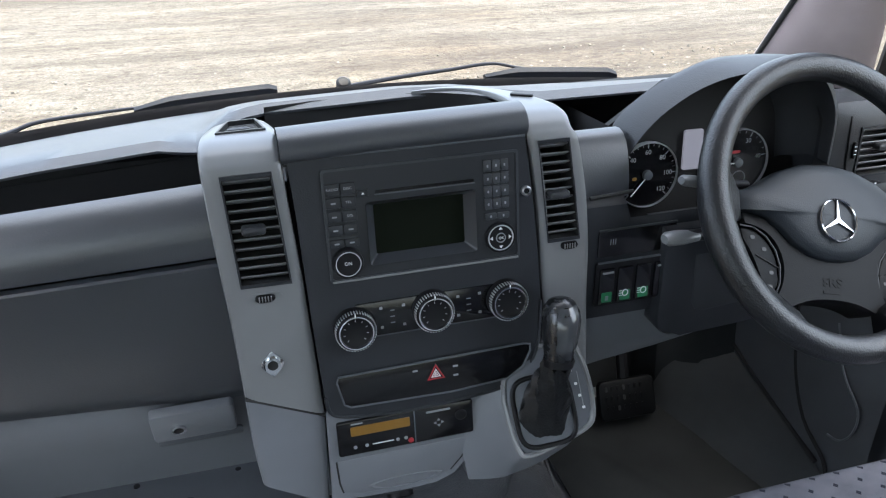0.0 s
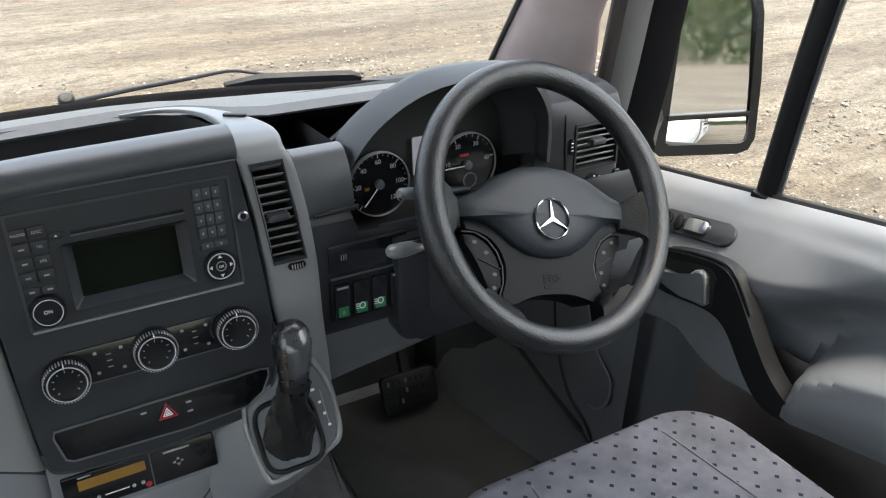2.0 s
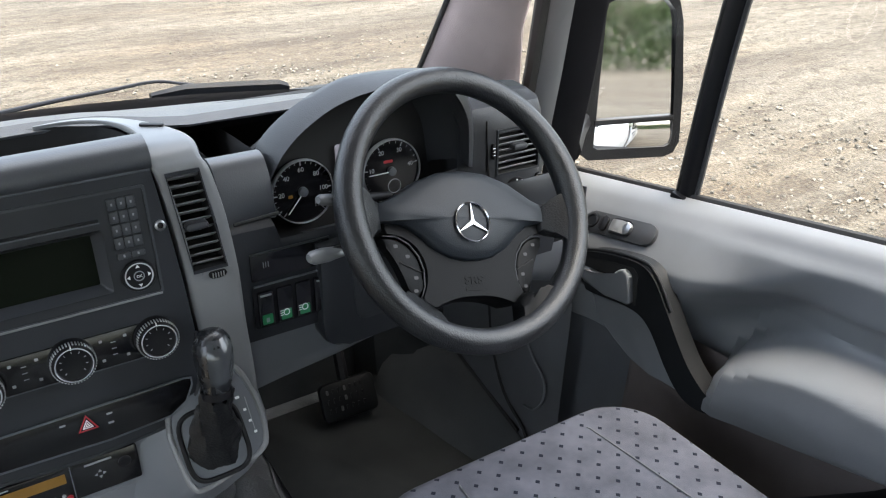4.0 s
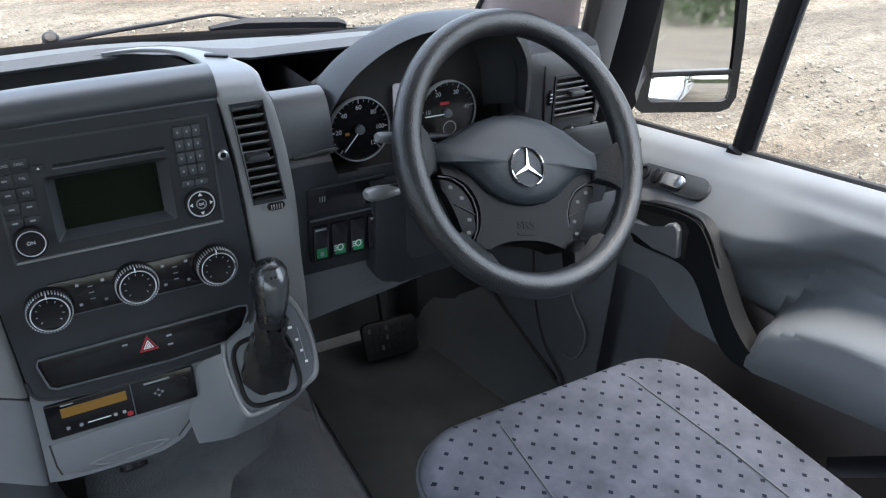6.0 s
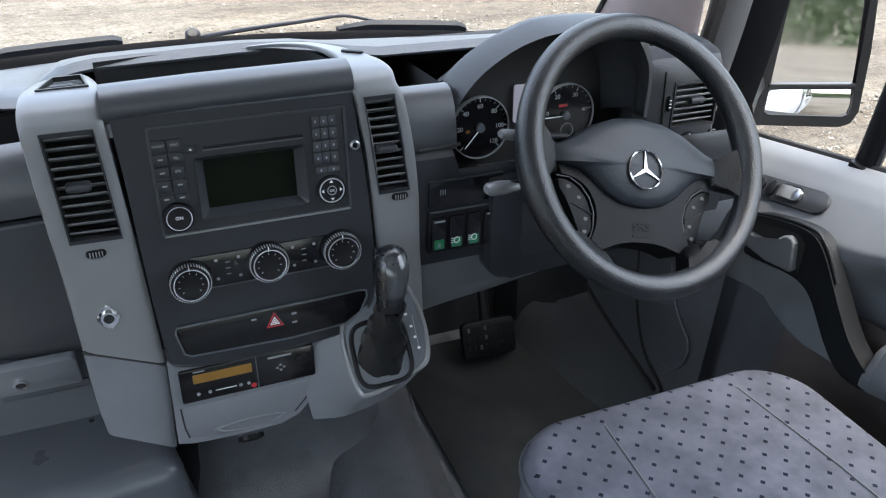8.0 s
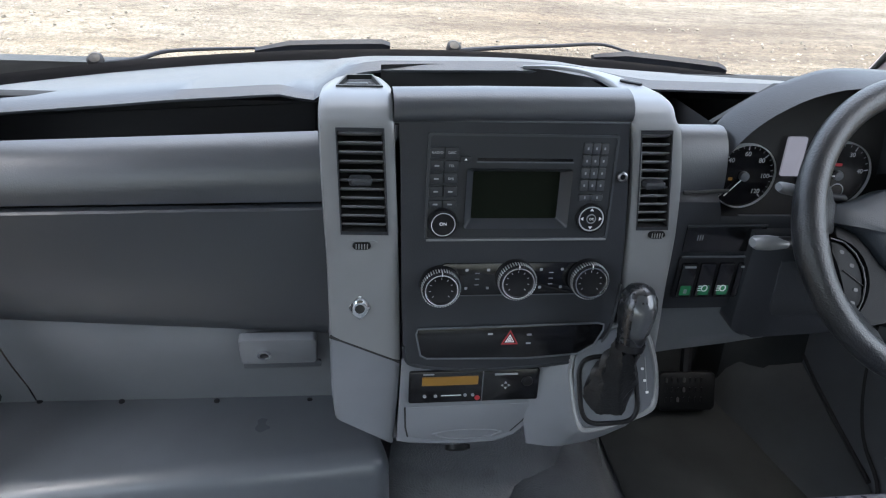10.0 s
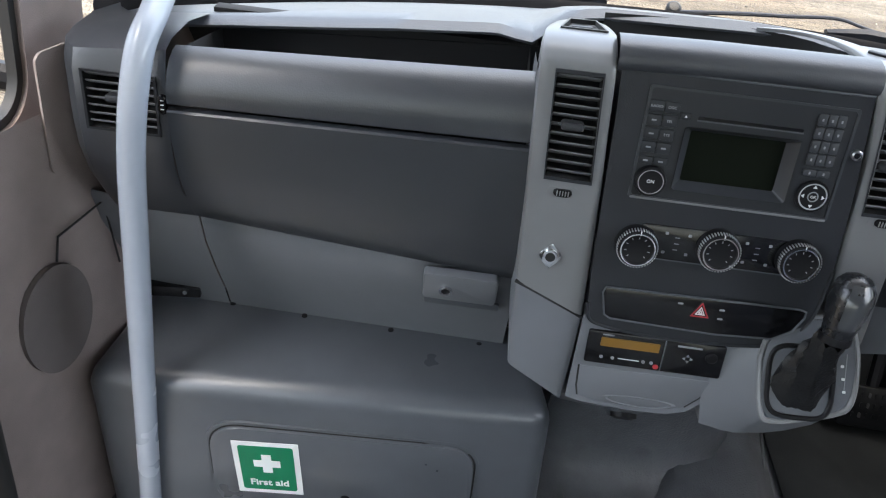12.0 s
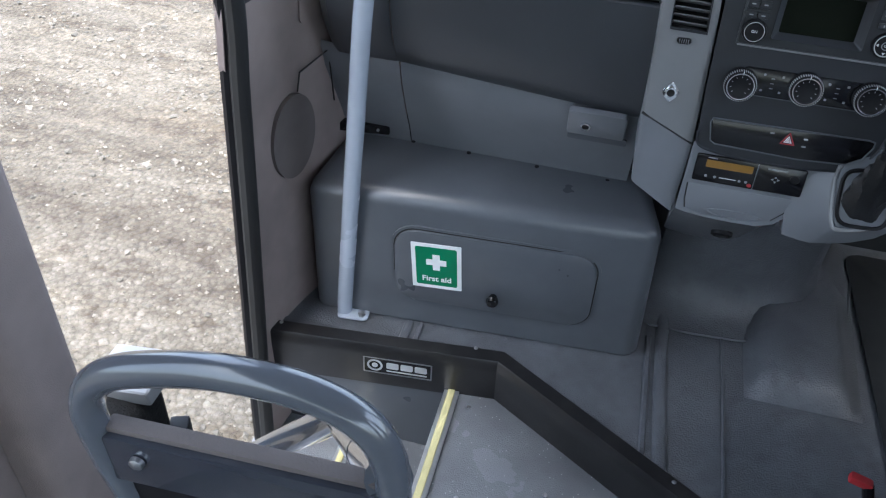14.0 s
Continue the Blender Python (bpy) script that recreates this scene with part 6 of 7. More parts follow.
# outer end with vent and light switch
rows = []
for x, k in ((0.512, 0.0), (0.56, 0.0), (0.580, 0.0), (0.650, 0.0), (0.656, 0.003), (0.663, 0.015), (0.666, 0.05)):
    rows.append([(x, y + k, z) for y, z in ((0.14, 0.770), (0.085, 0.785), (0.060, 0.780), (0.050, 0.765), (0.0485, 0.747), (0.0445, 0.686), (0.043, 0.66), (0.045, 0.60), (0.06, 0.56))])
part("end_panel", opened(loft(rows), lambda c: 0.58 < c.x < 0.65 and 0.69 < c.z < 0.745), M["dash_mid"], dd)
part("end_gap", tube([(0.560, 0.0505, 0.765), (0.5605, 0.0480, 0.745), (0.563, 0.0445, 0.70), (0.567, 0.0430, 0.66)], 0.0016, 6), M["recess"], dd)
DV = basis((0.615, 0.0462, 0.7165), (1, 0, 0), (0, 0.066, 1))
vent("end_vent", "black louvred vent at the driver's end of the dashboard", DV, [(-0.035, 0.0305), (0.035, 0.0305), (0.035, -0.0305), (-0.035, -0.0305)], 7)
vw = thing("vent_wheel", "small black ribbed vent thumbwheel", "thumbwheel", group="vent thumbwheels")
part("wheel", prism(rrect(0.006, 0.022, 0.003, 5), 0.003, DV @ Matrix.Translation((-0.044, 0.004, 0)), 0.001), M["black"], vw)
for j in range(3):
    part("rib", box(0.004, 0.001, 0.0014, DV @ Matrix.Translation((-0.044, 0.009 - 0.005 * j, 0.003)), 0.0003, 1), M["steel"], vw)
ls = thing("light_switch", "round black headlamp switch with white marks", "switch")
lm = basis((0.612, 0.043, 0.657), (1, 0, 0), (0, 0.06, 1))
part("dial", lathe([(0.019, 0), (0.019, 0.005), (0.014, 0.006), (0.013, 0.016), (0.0005, 0.016)], 32, lm), M["black"], ls)
part("grip", box(0.006, 0.024, 0.008, lm @ Matrix.Translation((0, 0, 0.019)), 0.002), M["black"], ls)
for a in (60, 95, 130, 165, 200):
    part("mark", prism(ngon(0.0013, 8, 0.0165 * math.cos(radians(a)), 0.0165 * math.sin(radians(a))), 0.0006, lm, 0, 0.0055), M["white"], ls)
lr = thing("level_wheel", "narrow black headlamp levelling wheel", "thumbwheel")
part("wheel", prism(rrect(0.013, 0.032, 0.004, 4, 0.041, 0.002), 0.004, lm, 0.0015), M["gloss_black"], lr)
part("mark", prism(rrect(0.005, 0.004, 0.001, 2, 0.041, 0.010), 0.0006, lm, 0, 0.004), M["white"], lr)

# switch bank beside the console
SB = basis((0.250, -0.0015, 0.60), (1, 0.0, 0.0), (0, 0.03, 1))
bank = thing("switch_bank", "row of black switches with green lenses", "switches")
part("panel", prism(rrect(0.100, 0.056, 0.003, 3, 0.0, 0.012), 0.0025, SB, 0.001), M["black"], bank)
part("ridge", box(0.096, 0.002, 0.003, SB @ Matrix.Translation((0, 0.041, 0.003)), 0.0008), M["dash_top"], bank)
for k in range(4):
    u = -0.036 + 0.0235 * k
    key = part("switch", prism(rrect(0.019, 0.046, 0.002, 3, u, 0.010), 0.005, SB, 0.0015, 0.001), M["gloss_black"], bank)
    if k in (0, 3):
        part("ridge", box(0.014, 0.0022, 0.002, SB @ Matrix.Translation((u, 0.029, 0.0065)), 0.0006), M["dim"], key)
    part("lens", prism(rrect(0.013, 0.013, 0.001, 2, u, -0.003), 0.0006, SB, 0, 0.006), M["green"] if k < 3 else M["gloss_black"], key, "green lens" if k < 3 else "")
    if k in (1, 2):
        part("lamp_mark", ring([(u + x, y) for x, y in rrect(0.008, 0.009, 0.004, 4, 0, 0.0)], [(u + x, y) for x, y in rrect(0.0055, 0.0065, 0.003, 4, 0, 0.0)], 0.0005, SB, 0.0067), M["white"], key)
        for j in range(3):
            part("lamp_mark", box(0.004, 0.0008, 0.0004, SB @ Matrix.Translation((u - 0.006, 0.003 - 0.003 * j, 0.0068)), 0.0), M["white"], key)
    elif k == 0:
        part("lamp_mark", prism(rrect(0.004, 0.006, 0.001, 2, u, -0.004), 0.0004, SB, 0, 0.0067), M["dim"], key)
blank = thing("blank_panel", "black blanking panel with a small symbol", "panel")
part("plate", prism(rrect(0.098, 0.034, 0.002, 3, 0.0, 0.064), 0.002, SB, 0.0008, 0.0), M["gloss_black"], blank)
part("lip", box(0.098, 0.002, 0.003, SB @ Matrix.Translation((0, 0.0815, 0.0025)), 0.0006), M["dash_mid"], blank)
for j in range(3):
    part("mark", box(0.0008, 0.007, 0.0004, SB @ Matrix.Translation((-0.034 + 0.003 * j, 0.066, 0.0022)), 0.0), M["dim"], blank)

# steering column with its shroud and stalks
sc = thing("steering_column", "black steering column shroud with two stalks", "steering column")
rows = []
for t, w, h in ((0.0, 0.070, 0.060), (0.25, 0.078, 0.068), (0.6, 0.080, 0.075), (1.0, 0.080, 0.08)):
    c0 = Vector((0.478, -0.005, 0.645)).lerp(Vector((0.478, 0.20, 0.55)), t)
    rows.append([c0 + Vector((x, 0.25 * y, y)) for x, y in rrect(2 * w, 2 * h * 0.8, 0.04, 5)])
part("shroud", loft(rows, closed=True, caps=True), M["dash_dark"], sc)
part("knee_guard", prism([(0.286, 0.670), (0.288, 0.546), (0.291, 0.534), (0.298, 0.526), (0.307, 0.521), (0.322, 0.520), (0.408, 0.524), (0.583, 0.541), (0.583, 0.670)][::-1], 0.05, nearer(0.985) @ basis((0, 0.028, 0), (1, 0, 0), (0, 0.0, 1)), 0.006, -0.02), M["dash_dark"], sc, "charcoal lower column cover")
part("guard_panel", prism([(0.328, 0.634), (0.332, 0.566), (0.339, 0.555), (0.351, 0.552), (0.57, 0.57), (0.57, 0.64)][::-1], 0.004, nearer(0.985) @ basis((0, 0.000, 0), (1, 0, 0), (0, 0.0, 1)), 0.002, 0), M["dash_mid"], sc)
for pts, r, tipr in (([(0.40, 0.0, 0.655), (0.335, -0.014, 0.666), (0.290, -0.020, 0.670)], 0.0070, 0.0105), ([(0.40, 0.03, 0.700), (0.335, 0.004, 0.721), (0.311, -0.001, 0.7275)], 0.0055, 0.0085)):
    pts = [nearer(0.955) @ Vector(p) for p in pts]
    st = part("stalk", tube(pts, r, 12), M["black"], sc)
    a, b = Vector(pts[-1]), Vector(pts[-2])
    d = (a - b).normalized()
    part("stalk_tip", tube([a - d * 0.018, a + d * 0.004, a + d * 0.020, a + d * 0.025], [tipr * 0.75, tipr, tipr * 0.95, tipr * 0.6], 16, flat=0.75), M["slat"] if r < 0.006 else M["silver"], st, "grey stalk end")
    if r < 0.007:
        for j in range(4):
            part("grip_band", tube([b.lerp(a, 0.2 + 0.2 * j), b.lerp(a, 0.27 + 0.2 * j)], 0.0075, 12), M["black"], st)

# ---- steering wheel ----
wheel = thing("steering_wheel", "worn black leather steering wheel with a grey airbag hub", "steering wheel")
WC = Vector((0.4536, -0.0707, 0.7121))
w_yaw, w_up = radians(5.3), radians(36.7)
WN = Vector((math.sin(w_yaw) * math.cos(w_up), -math.cos(w_yaw) * math.cos(w_up), math.sin(w_up)))
WV = (Vector((0, 0, 1)) - WN.z * WN).normalized()
WM = basis(WC, WV.cross(WN), WV) @ Matrix.Scale(1.02, 4)
TURN = pose(0, 0, 0, 0, 0, -15.5)
WH = WM @ Matrix.Translation((-0.0035, -0.002, -0.029)) @ TURN @ Matrix.Translation((0.009, 0, 0))
RR = 0.1575
pts = [WM @ Vector((RR * math.cos(a), RR * math.sin(a), 0.0)) for a in [k * 2 * math.pi / 96 for k in range(96)]]
rad = [0.0158 + sum(0.0022 * math.exp(-((k - q) / 5) ** 2) for q in (0, 48, 96)) for k in range(96)]
part("rim", tube(pts, rad, 20, closed=True), M["leather"], wheel, "worn black leather rim")


def mirrored(half):
    """Right half of an outline from top to bottom, closed over the left."""
    return [(-x, y) for x, y in half] + [(x, y) for x, y in half[::-1]]


HUB = mirrored([(0.004, 0.044), (0.050, 0.036), (0.090, 0.014), (0.116, 0.002), (0.116, -0.022), (0.104, -0.0235), (0.090, -0.0275), (0.077, -0.037), (0.0685, -0.050), (0.0645, -0.064), (0.0650, -0.078), (0.0685, -0.090), (0.0745, -0.101), (0.067, -0.107), (0.0585, -0.1125), (0.048, -0.108), (0.034, -0.1035), (0.018, -0.101), (0.004, -0.1005)])


def dome(outline, layers, m, cx=0.0, cy=0.0, cut=False):
    """A cushion over an outline: layers of scale and height."""
    rows = [[(cx + (x - cx) * s, cy + (y - cy) * s, z) for x, y in outline] for s, z in layers]
    bm = loft(rows, closed=True, caps=True, m=m)
    if cut:
        bm.normal_update()
        bmesh.ops.triangulate(bm, faces=[f for f in bm.faces if len(f.verts) > 4], ngon_method="EAR_CLIP")
    return bm


def dished(bm):
    """A spoke that falls from the rim to the deeper hub."""
    for v in bm.verts:
        v.co.z -= 0.029 * max(0.0, min(1.0, (0.152 - v.co.xy.length) / 0.045))
    bm.transform(WM @ TURN)
    return bm


hub = part("airbag_cover", dome(rounded(HUB, 1), [(0.99, -0.034), (1.0, -0.010), (0.998, -0.003), (0.985, 0.003), (0.962, 0.006)], WH, 0, -0.045, True), M["hub"], wheel, "black lower airbag cover", smooth=50)
UP = mirrored([(0.005, 0.0535), (0.034, 0.0505), (0.066, 0.0390), (0.098, 0.0195), (0.112, 0.0135), (0.124, 0.0095), (0.1275, -0.001), (0.1245, -0.011), (0.102, -0.0120), (0.086, -0.0160), (0.070, -0.0265), (0.0515, -0.0425), (0.031, -0.0530), (0.012, -0.0568), (0.003, -0.0572)])
part("upper_pad", dome(UP, [(1.0, -0.004), (1.0, 0.005), (0.985, 0.010), (0.95, 0.013), (0.75, 0.018), (0.4, 0.0212), (0.05, 0.022)], WH, 0, -0.008), M["airbag"], hub, "smooth blue-grey upper pad")
bd_m = WH @ Matrix.Translation((-0.003, -0.0135, 0.0225))
part("emblem_ring", lathe([(0.0245, -0.001), (0.0245, 0.002), (0.0235, 0.003), (0.0225, 0.002), (0.0222, -0.001)], 48, bd_m, False), M["chrome"], hub, "chrome emblem ring")
for a in (90, 210, 330):
    p = [(-0.0028, 0.0), (0.0028, 0.0), (0.0006, 0.0225), (-0.0006, 0.0225)]
    part("emblem_bar", prism(p, 0.0022, bd_m @ pose(0, 0, -0.0005, 0, 0, a - 90), 0.0006), M["chrome"], hub)
words("SRS", 0.014, WH @ Matrix.Translation((0.0, -0.080, 0.0064)), M["emboss"], hub, bold=0.0004, wide=1.25)
part("print_bar", prism(rrect(0.026, 0.0035, 0.0008, 2), 0.0006, WH @ Matrix.Translation((0.0, -0.0905, 0.0062))), M["emboss"], hub)
for sg in (-1, 1):
    # upper spokes, flaring into the rim
    o = [(sg * x, y) for x, y in ((0.112, 0.010), (0.130, 0.008), (0.142, 0.014), (0.154, 0.036), (0.161, 0.0), (0.153, -0.050), (0.142, -0.035), (0.126, -0.029), (0.112, -0.025))]
    part("spoke", dished(prism(o if sg < 0 else o[::-1], 0.022, None, 0.007, -0.012, 3)), M["leather"], wheel, "black leather-covered spoke")
    # lower arms from the cover down to the rim
    o = rounded([(sg * (x + 0.006), y) for x, y in ((0.056, -0.110), (0.072, -0.0985), (0.079, -0.1075), (0.092, -0.1060), (0.108, -0.094), (0.124, -0.092), (0.108, -0.118), (0.086, -0.136), (0.060, -0.149), (0.036, -0.150), (0.045, -0.137), (0.0505, -0.124))], 1)
    part("spoke", dished(prism(o if sg < 0 else o[::-1], 0.024, None, 0.009, -0.014, 4)), M["hub"], wheel, "black lower spoke")
    part("arm_seam", tube([WH @ Vector((sg * x, y, z)) for x, y, z in ((0.0755, -0.1015, 0.0045), (0.067, -0.1085, 0.0075), (0.058, -0.1140, 0.0045))], 0.0013, 6), M["recess"], wheel)
    # button pods between the spokes
    pod = rounded([(sg * x, y) for x, y in ((0.114, -0.0265), (0.098, -0.0275), (0.082, -0.0365), (0.0715, -0.050), (0.0665, -0.066), (0.068, -0.084), (0.0745, -0.099), (0.083, -0.1005), (0.089, -0.079), (0.100, -0.053), (0.113, -0.034))], 1)
    pd = part("button_pod", prism(pod if sg > 0 else pod[::-1], 0.014, WH, 0.003, -0.012, 3), M["hub"], wheel, "black button pod")
    part("pod_split", box(0.030, 0.0014, 0.002, WH @ pose(sg * 0.081, -0.062, 0.0022, 0, 0, sg * 24), 0.0004), M["recess"], pd)
    part("pod_gap", tube([WH @ Vector((sg * x, y, 0.0025)) for x, y in ((0.114, -0.0250), (0.097, -0.0258), (0.081, -0.0350), (0.0700, -0.049), (0.0650, -0.065), (0.0662, -0.084), (0.0730, -0.100))], 0.0012, 6), M["dash_mid"], pd)
    for u, v in ((0.098, -0.037), (0.084, -0.049), (0.076, -0.074), (0.078, -0.089)):
        part("button_mark", prism(rrect(0.0055, 0.004, 0.0015, 3, sg * u, v), 0.0004, WH, 0, 0.0022), M["faint"], pd)
part("column_boss", tube([WH @ Vector((0, -0.01, -0.02)), WH @ Vector((0, -0.005, -0.07))], [0.05, 0.045], 20), M["black"], wheel)

# pedals
ped = thing("brake_pedal", "rubber pedal with pale worn studs, footwell shade in its colour", "pedal")
pm = basis((0.520, 0.42, 0.062), (1, -0.03, 0), (0, 0.45, 0.89))
# pad in the hub's near-black; the dim light on it is in the colour
part("pad", prism(rrect(0.120, 0.080, 0.012, 4), 0.014, pm, 0.004), M["hub"], ped)
for k in range(7):
    for j in range(3):
        part("stud", prism(rrect(0.005, 0.010, 0.002, 2, -0.045 + 0.0125 * k, 0.024 - 0.020 * j), 0.002, pm, 0, 0.014), M["faint"] if (k * 3 + j * 5) % 7 in (0, 2) and k < 5 else M["hub"], ped)
part("arm", tube([(0.52, 0.435, 0.09), (0.52, 0.48, 0.22), (0.52, 0.51, 0.40)], 0.012, 8), M["black"], ped)

# ---- driver's seat ----
seat = thing("driver_chair", "grey velour driver's seat patterned with small dark squares", "seat")
bm = box(0.445, 0.53, 0.115, pose(0.468, -0.413, 0.352, -2, 0, 0), 0.0)
bmesh.ops.bevel(bm, geom=[e for e in bm.edges if abs(e.verts[0].co.z - e.verts[1].co.z) > 0.05], offset=0.085, segments=8, profile=0.5, affect="EDGES")
tops = [e for e in bm.edges if min(v.co.z for v in e.verts) > 0.37]
bmesh.ops.bevel(bm, geom=tops, offset=0.022, segments=5, profile=0.5, affect="EDGES")
cu = part("cushion", bm, M["seat"], seat, "grey patterned cushion", smooth=60)
pip = [(0.468 + x, -0.413 + y, 0.386 - 0.035 * y) for x, y in rrect(0.448, 0.533, 0.087, 8)]
part("piping", tube(pip, 0.0035, 8, closed=True), M["dash_top"], cu, "pale edge piping")
for sg in (-1, 1):
    part("seam", tube([(0.478 + sg * x, y, z) for x, y, z in ((0.095, -0.160, 0.393), (0.105, -0.19, 0.402), (0.120, -0.35, 0.4082), (0.13, -0.6, 0.416))], 0.0016, 6), M["dash_top"], cu)
part("pan", box(0.38, 0.46, 0.06, pose(0.478, -0.42, 0.27), 0.02), M["black"], seat)
part("pedestal", box(0.32, 0.36, 0.25, pose(0.478, -0.44, 0.122), 0.01), M["black"], seat)
bm = box(0.47, 0.13, 0.72, pose(0.50, -0.74, 0.74, 14), 0.05, 5)
part("backrest", bm, M["seat"], seat, "grey patterned backrest")
belt = thing("seat_belt", "dark woven seat belt beside the driver's seat", "seat belt")
part("webbing", tube([(0.74, -0.40, 0.355), (0.79, -0.47, 0.40), (0.82, -0.60, 0.55), (0.83, -0.75, 1.0)], 0.020, 8, flat=0.12), M["black"], belt)

# ---- driver's door ----
door = thing("door_1", "grey moulded driver's door with a black grab handle", "door", kind="structure")


def sill_z(y):
    return 0.607 - 0.185 * y


PROFILE = [(-0.004, 0.880), (0.0, 0.866), (0.008, 0.850), (0.028, 0.829), (0.085, 0.786), (0.105, 0.783), (0.16, 0.780), (0.24, 0.790), (0.31, 0.795), (0.6, 0.80)]


PLAIN = [(-0.004, 0.880), (0.0, 0.868), (0.006, 0.856), (0.022, 0.846), (0.030, 0.838), (0.036, 0.833), (0.078, 0.818), (0.086, 0.817), (0.094, 0.821), (0.125, 0.826), (0.16, 0.818), (0.24, 0.800), (0.31, 0.796), (0.6, 0.80)]


def step_smooth(a, b, v):
    t = max(0.0, min(1.0, (v - a) / (b - a)))
    return t * t * (3 - 2 * t)


def door_bottom(y):
    return 0.372 - 0.02 * step_smooth(0.0, 0.12, y) + 0.12 * step_smooth(-0.22, -0.7, y)


ARM_Z = [(-1.2, 0.60), (-0.60, 0.535), (-0.46, 0.520), (-0.40, 0.514), (-0.342, 0.502), (-0.288, 0.482), (-0.239, 0.448), (-0.20, 0.41), (-0.1, 0.38)]


def door_x(y, z):
    """How far out the door's inner face stands: slope, hollow behind the handle, armrest."""
    h = sill_z(y) - z
    swell = step_smooth(-0.215, -0.125, y)
    x = swell * interp(PROFILE, h) + (1 - swell) * interp(PLAIN, h)
    zt = interp(ARM_Z, y)
    arm = step_smooth(-0.188, -0.245, y) * step_smooth(zt + 0.045, zt + 0.002, z) * (1 - 0.55 * step_smooth(zt - 0.03, zt - 0.12, z))
    hollow = step_smooth(-0.10, -0.16, y) * (1 - 0.8 * step_smooth(-0.20, -0.42, y)) * step_smooth(zt + 0.145, zt + 0.07, z) * step_smooth(zt - 0.06, zt + 0.0, z)
    roll = step_smooth(door_bottom(y) + 0.018, door_bottom(y), z)
    return x - 0.052 * arm + 0.055 * hollow * (1 - arm) + 0.035 * roll


rows = []
for k in range(75):
    y = 0.20 - 0.018 * k if k < 55 else 0.20 - 0.018 * 55 - 0.02 * (k - 55)
    zb, s = door_bottom(y), sill_z(y) + 0.004
    rows.append([(0.90, y, zb)] + [(door_x(y, zb + (s - zb) * q), y, zb + (s - zb) * q) for q in [j / 66 for j in range(67)]] + [(0.888, y, s - 0.008), (0.890, y, s - 0.05)])
panel = part("panel", loft(rows), M["door_grey"], door, "pale grey door panel")
YS = [0.32, 0.18, 0.02, -0.14, -0.32, -0.6, -1.15]
part("lower_panel", loft([[(0.832, y, door_bottom(y) + 0.06), (0.825, y, 0.2), (0.82, y, 0.0)] for y in (-0.02, -0.14, -0.32, -0.6, -1.15)]), M["door_carpet"], door, "brown carpeted lower door")
part("hinge_panel", loft([[(0.828, y, door_bottom(y) + 0.06), (0.822, y, 0.2), (0.817, y, 0.0)] for y in (0.32, 0.18, 0.05, -0.036)]), M["kick"], door, "dark grey hinge side panel")
part("seal", tube([(0.889, y, sill_z(y) + 0.004) for y in YS], 0.006, 8), M["rubber"], door, "black window seal")
part("outer_skin", loft([[(0.90, y, sill_z(y) - 0.004), (0.93, y, sill_z(y) - 0.06), (0.95, y, 0.3), (0.94, y, -0.3)] for y in YS]), M["body"], door)
HM = basis((0.776, 0, 0), (0, -1, 0), (0, 0, 1))
part("pocket", prism([(-0.022, 0.452), (0.0, 0.425), (0.022, 0.404), (0.045, 0.393), (0.085, 0.384), (0.125, 0.379), (0.205, 0.382), (0.19, 0.40), (0.14, 0.45), (0.09, 0.476)], 0.020, HM, 0.008, -0.010, 3), M["door_grey"], door, "pale grey moulded pocket")
BAND = [(-0.050, 0.472), (-0.052, 0.500), (-0.042, 0.516), (-0.020, 0.528), (0.02, 0.541), (0.060, 0.551), (0.085, 0.553), (0.104, 0.547), (0.122, 0.530), (0.142, 0.505), (0.166, 0.474), (0.190, 0.446), (0.212, 0.428), (0.240, 0.413), (0.262, 0.406), (0.258, 0.396), (0.232, 0.384), (0.205, 0.382), (0.182, 0.392), (0.156, 0.416), (0.136, 0.440), (0.118, 0.460), (0.098, 0.472), (0.07, 0.474), (0.0, 0.459), (-0.035, 0.456)]
hp = part("handle_surround", prism(rounded(BAND)[::-1], 0.030, HM, 0.009, -0.012, 3), M["handle_black"], door, "black handle surround and grab handle")
part("handle_recess", prism([(-0.040, 0.476), (-0.042, 0.500), (-0.018, 0.517), (0.03, 0.532), (0.070, 0.541), (0.082, 0.532), (0.084, 0.484), (0.05, 0.478), (0.0, 0.467)][::-1], 0.002, HM, 0, 0.0172), M["recess"], hp)
part("release_lever", prism([(-0.036, 0.488), (-0.038, 0.497), (0.0, 0.502), (0.020, 0.506), (0.036, 0.514), (0.046, 0.528), (0.056, 0.534), (0.064, 0.533), (0.070, 0.528), (0.079, 0.488), (0.074, 0.482), (0.03, 0.476), (-0.02, 0.476)][::-1], 0.010, HM, 0.004, 0.0185, 3), M["door_grey"], hp, "pale grey release lever")
part("surround_bead", tube(smooth_path([(0.764, -p[0], p[1]) for p in [(-0.050, 0.47), (-0.053, 0.502), (-0.042, 0.518), (0.02, 0.543), (0.082, 0.556), (0.106, 0.549), (0.125, 0.531), (0.146, 0.504)]], 4), 0.003, 8), M["handle_black"], hp)
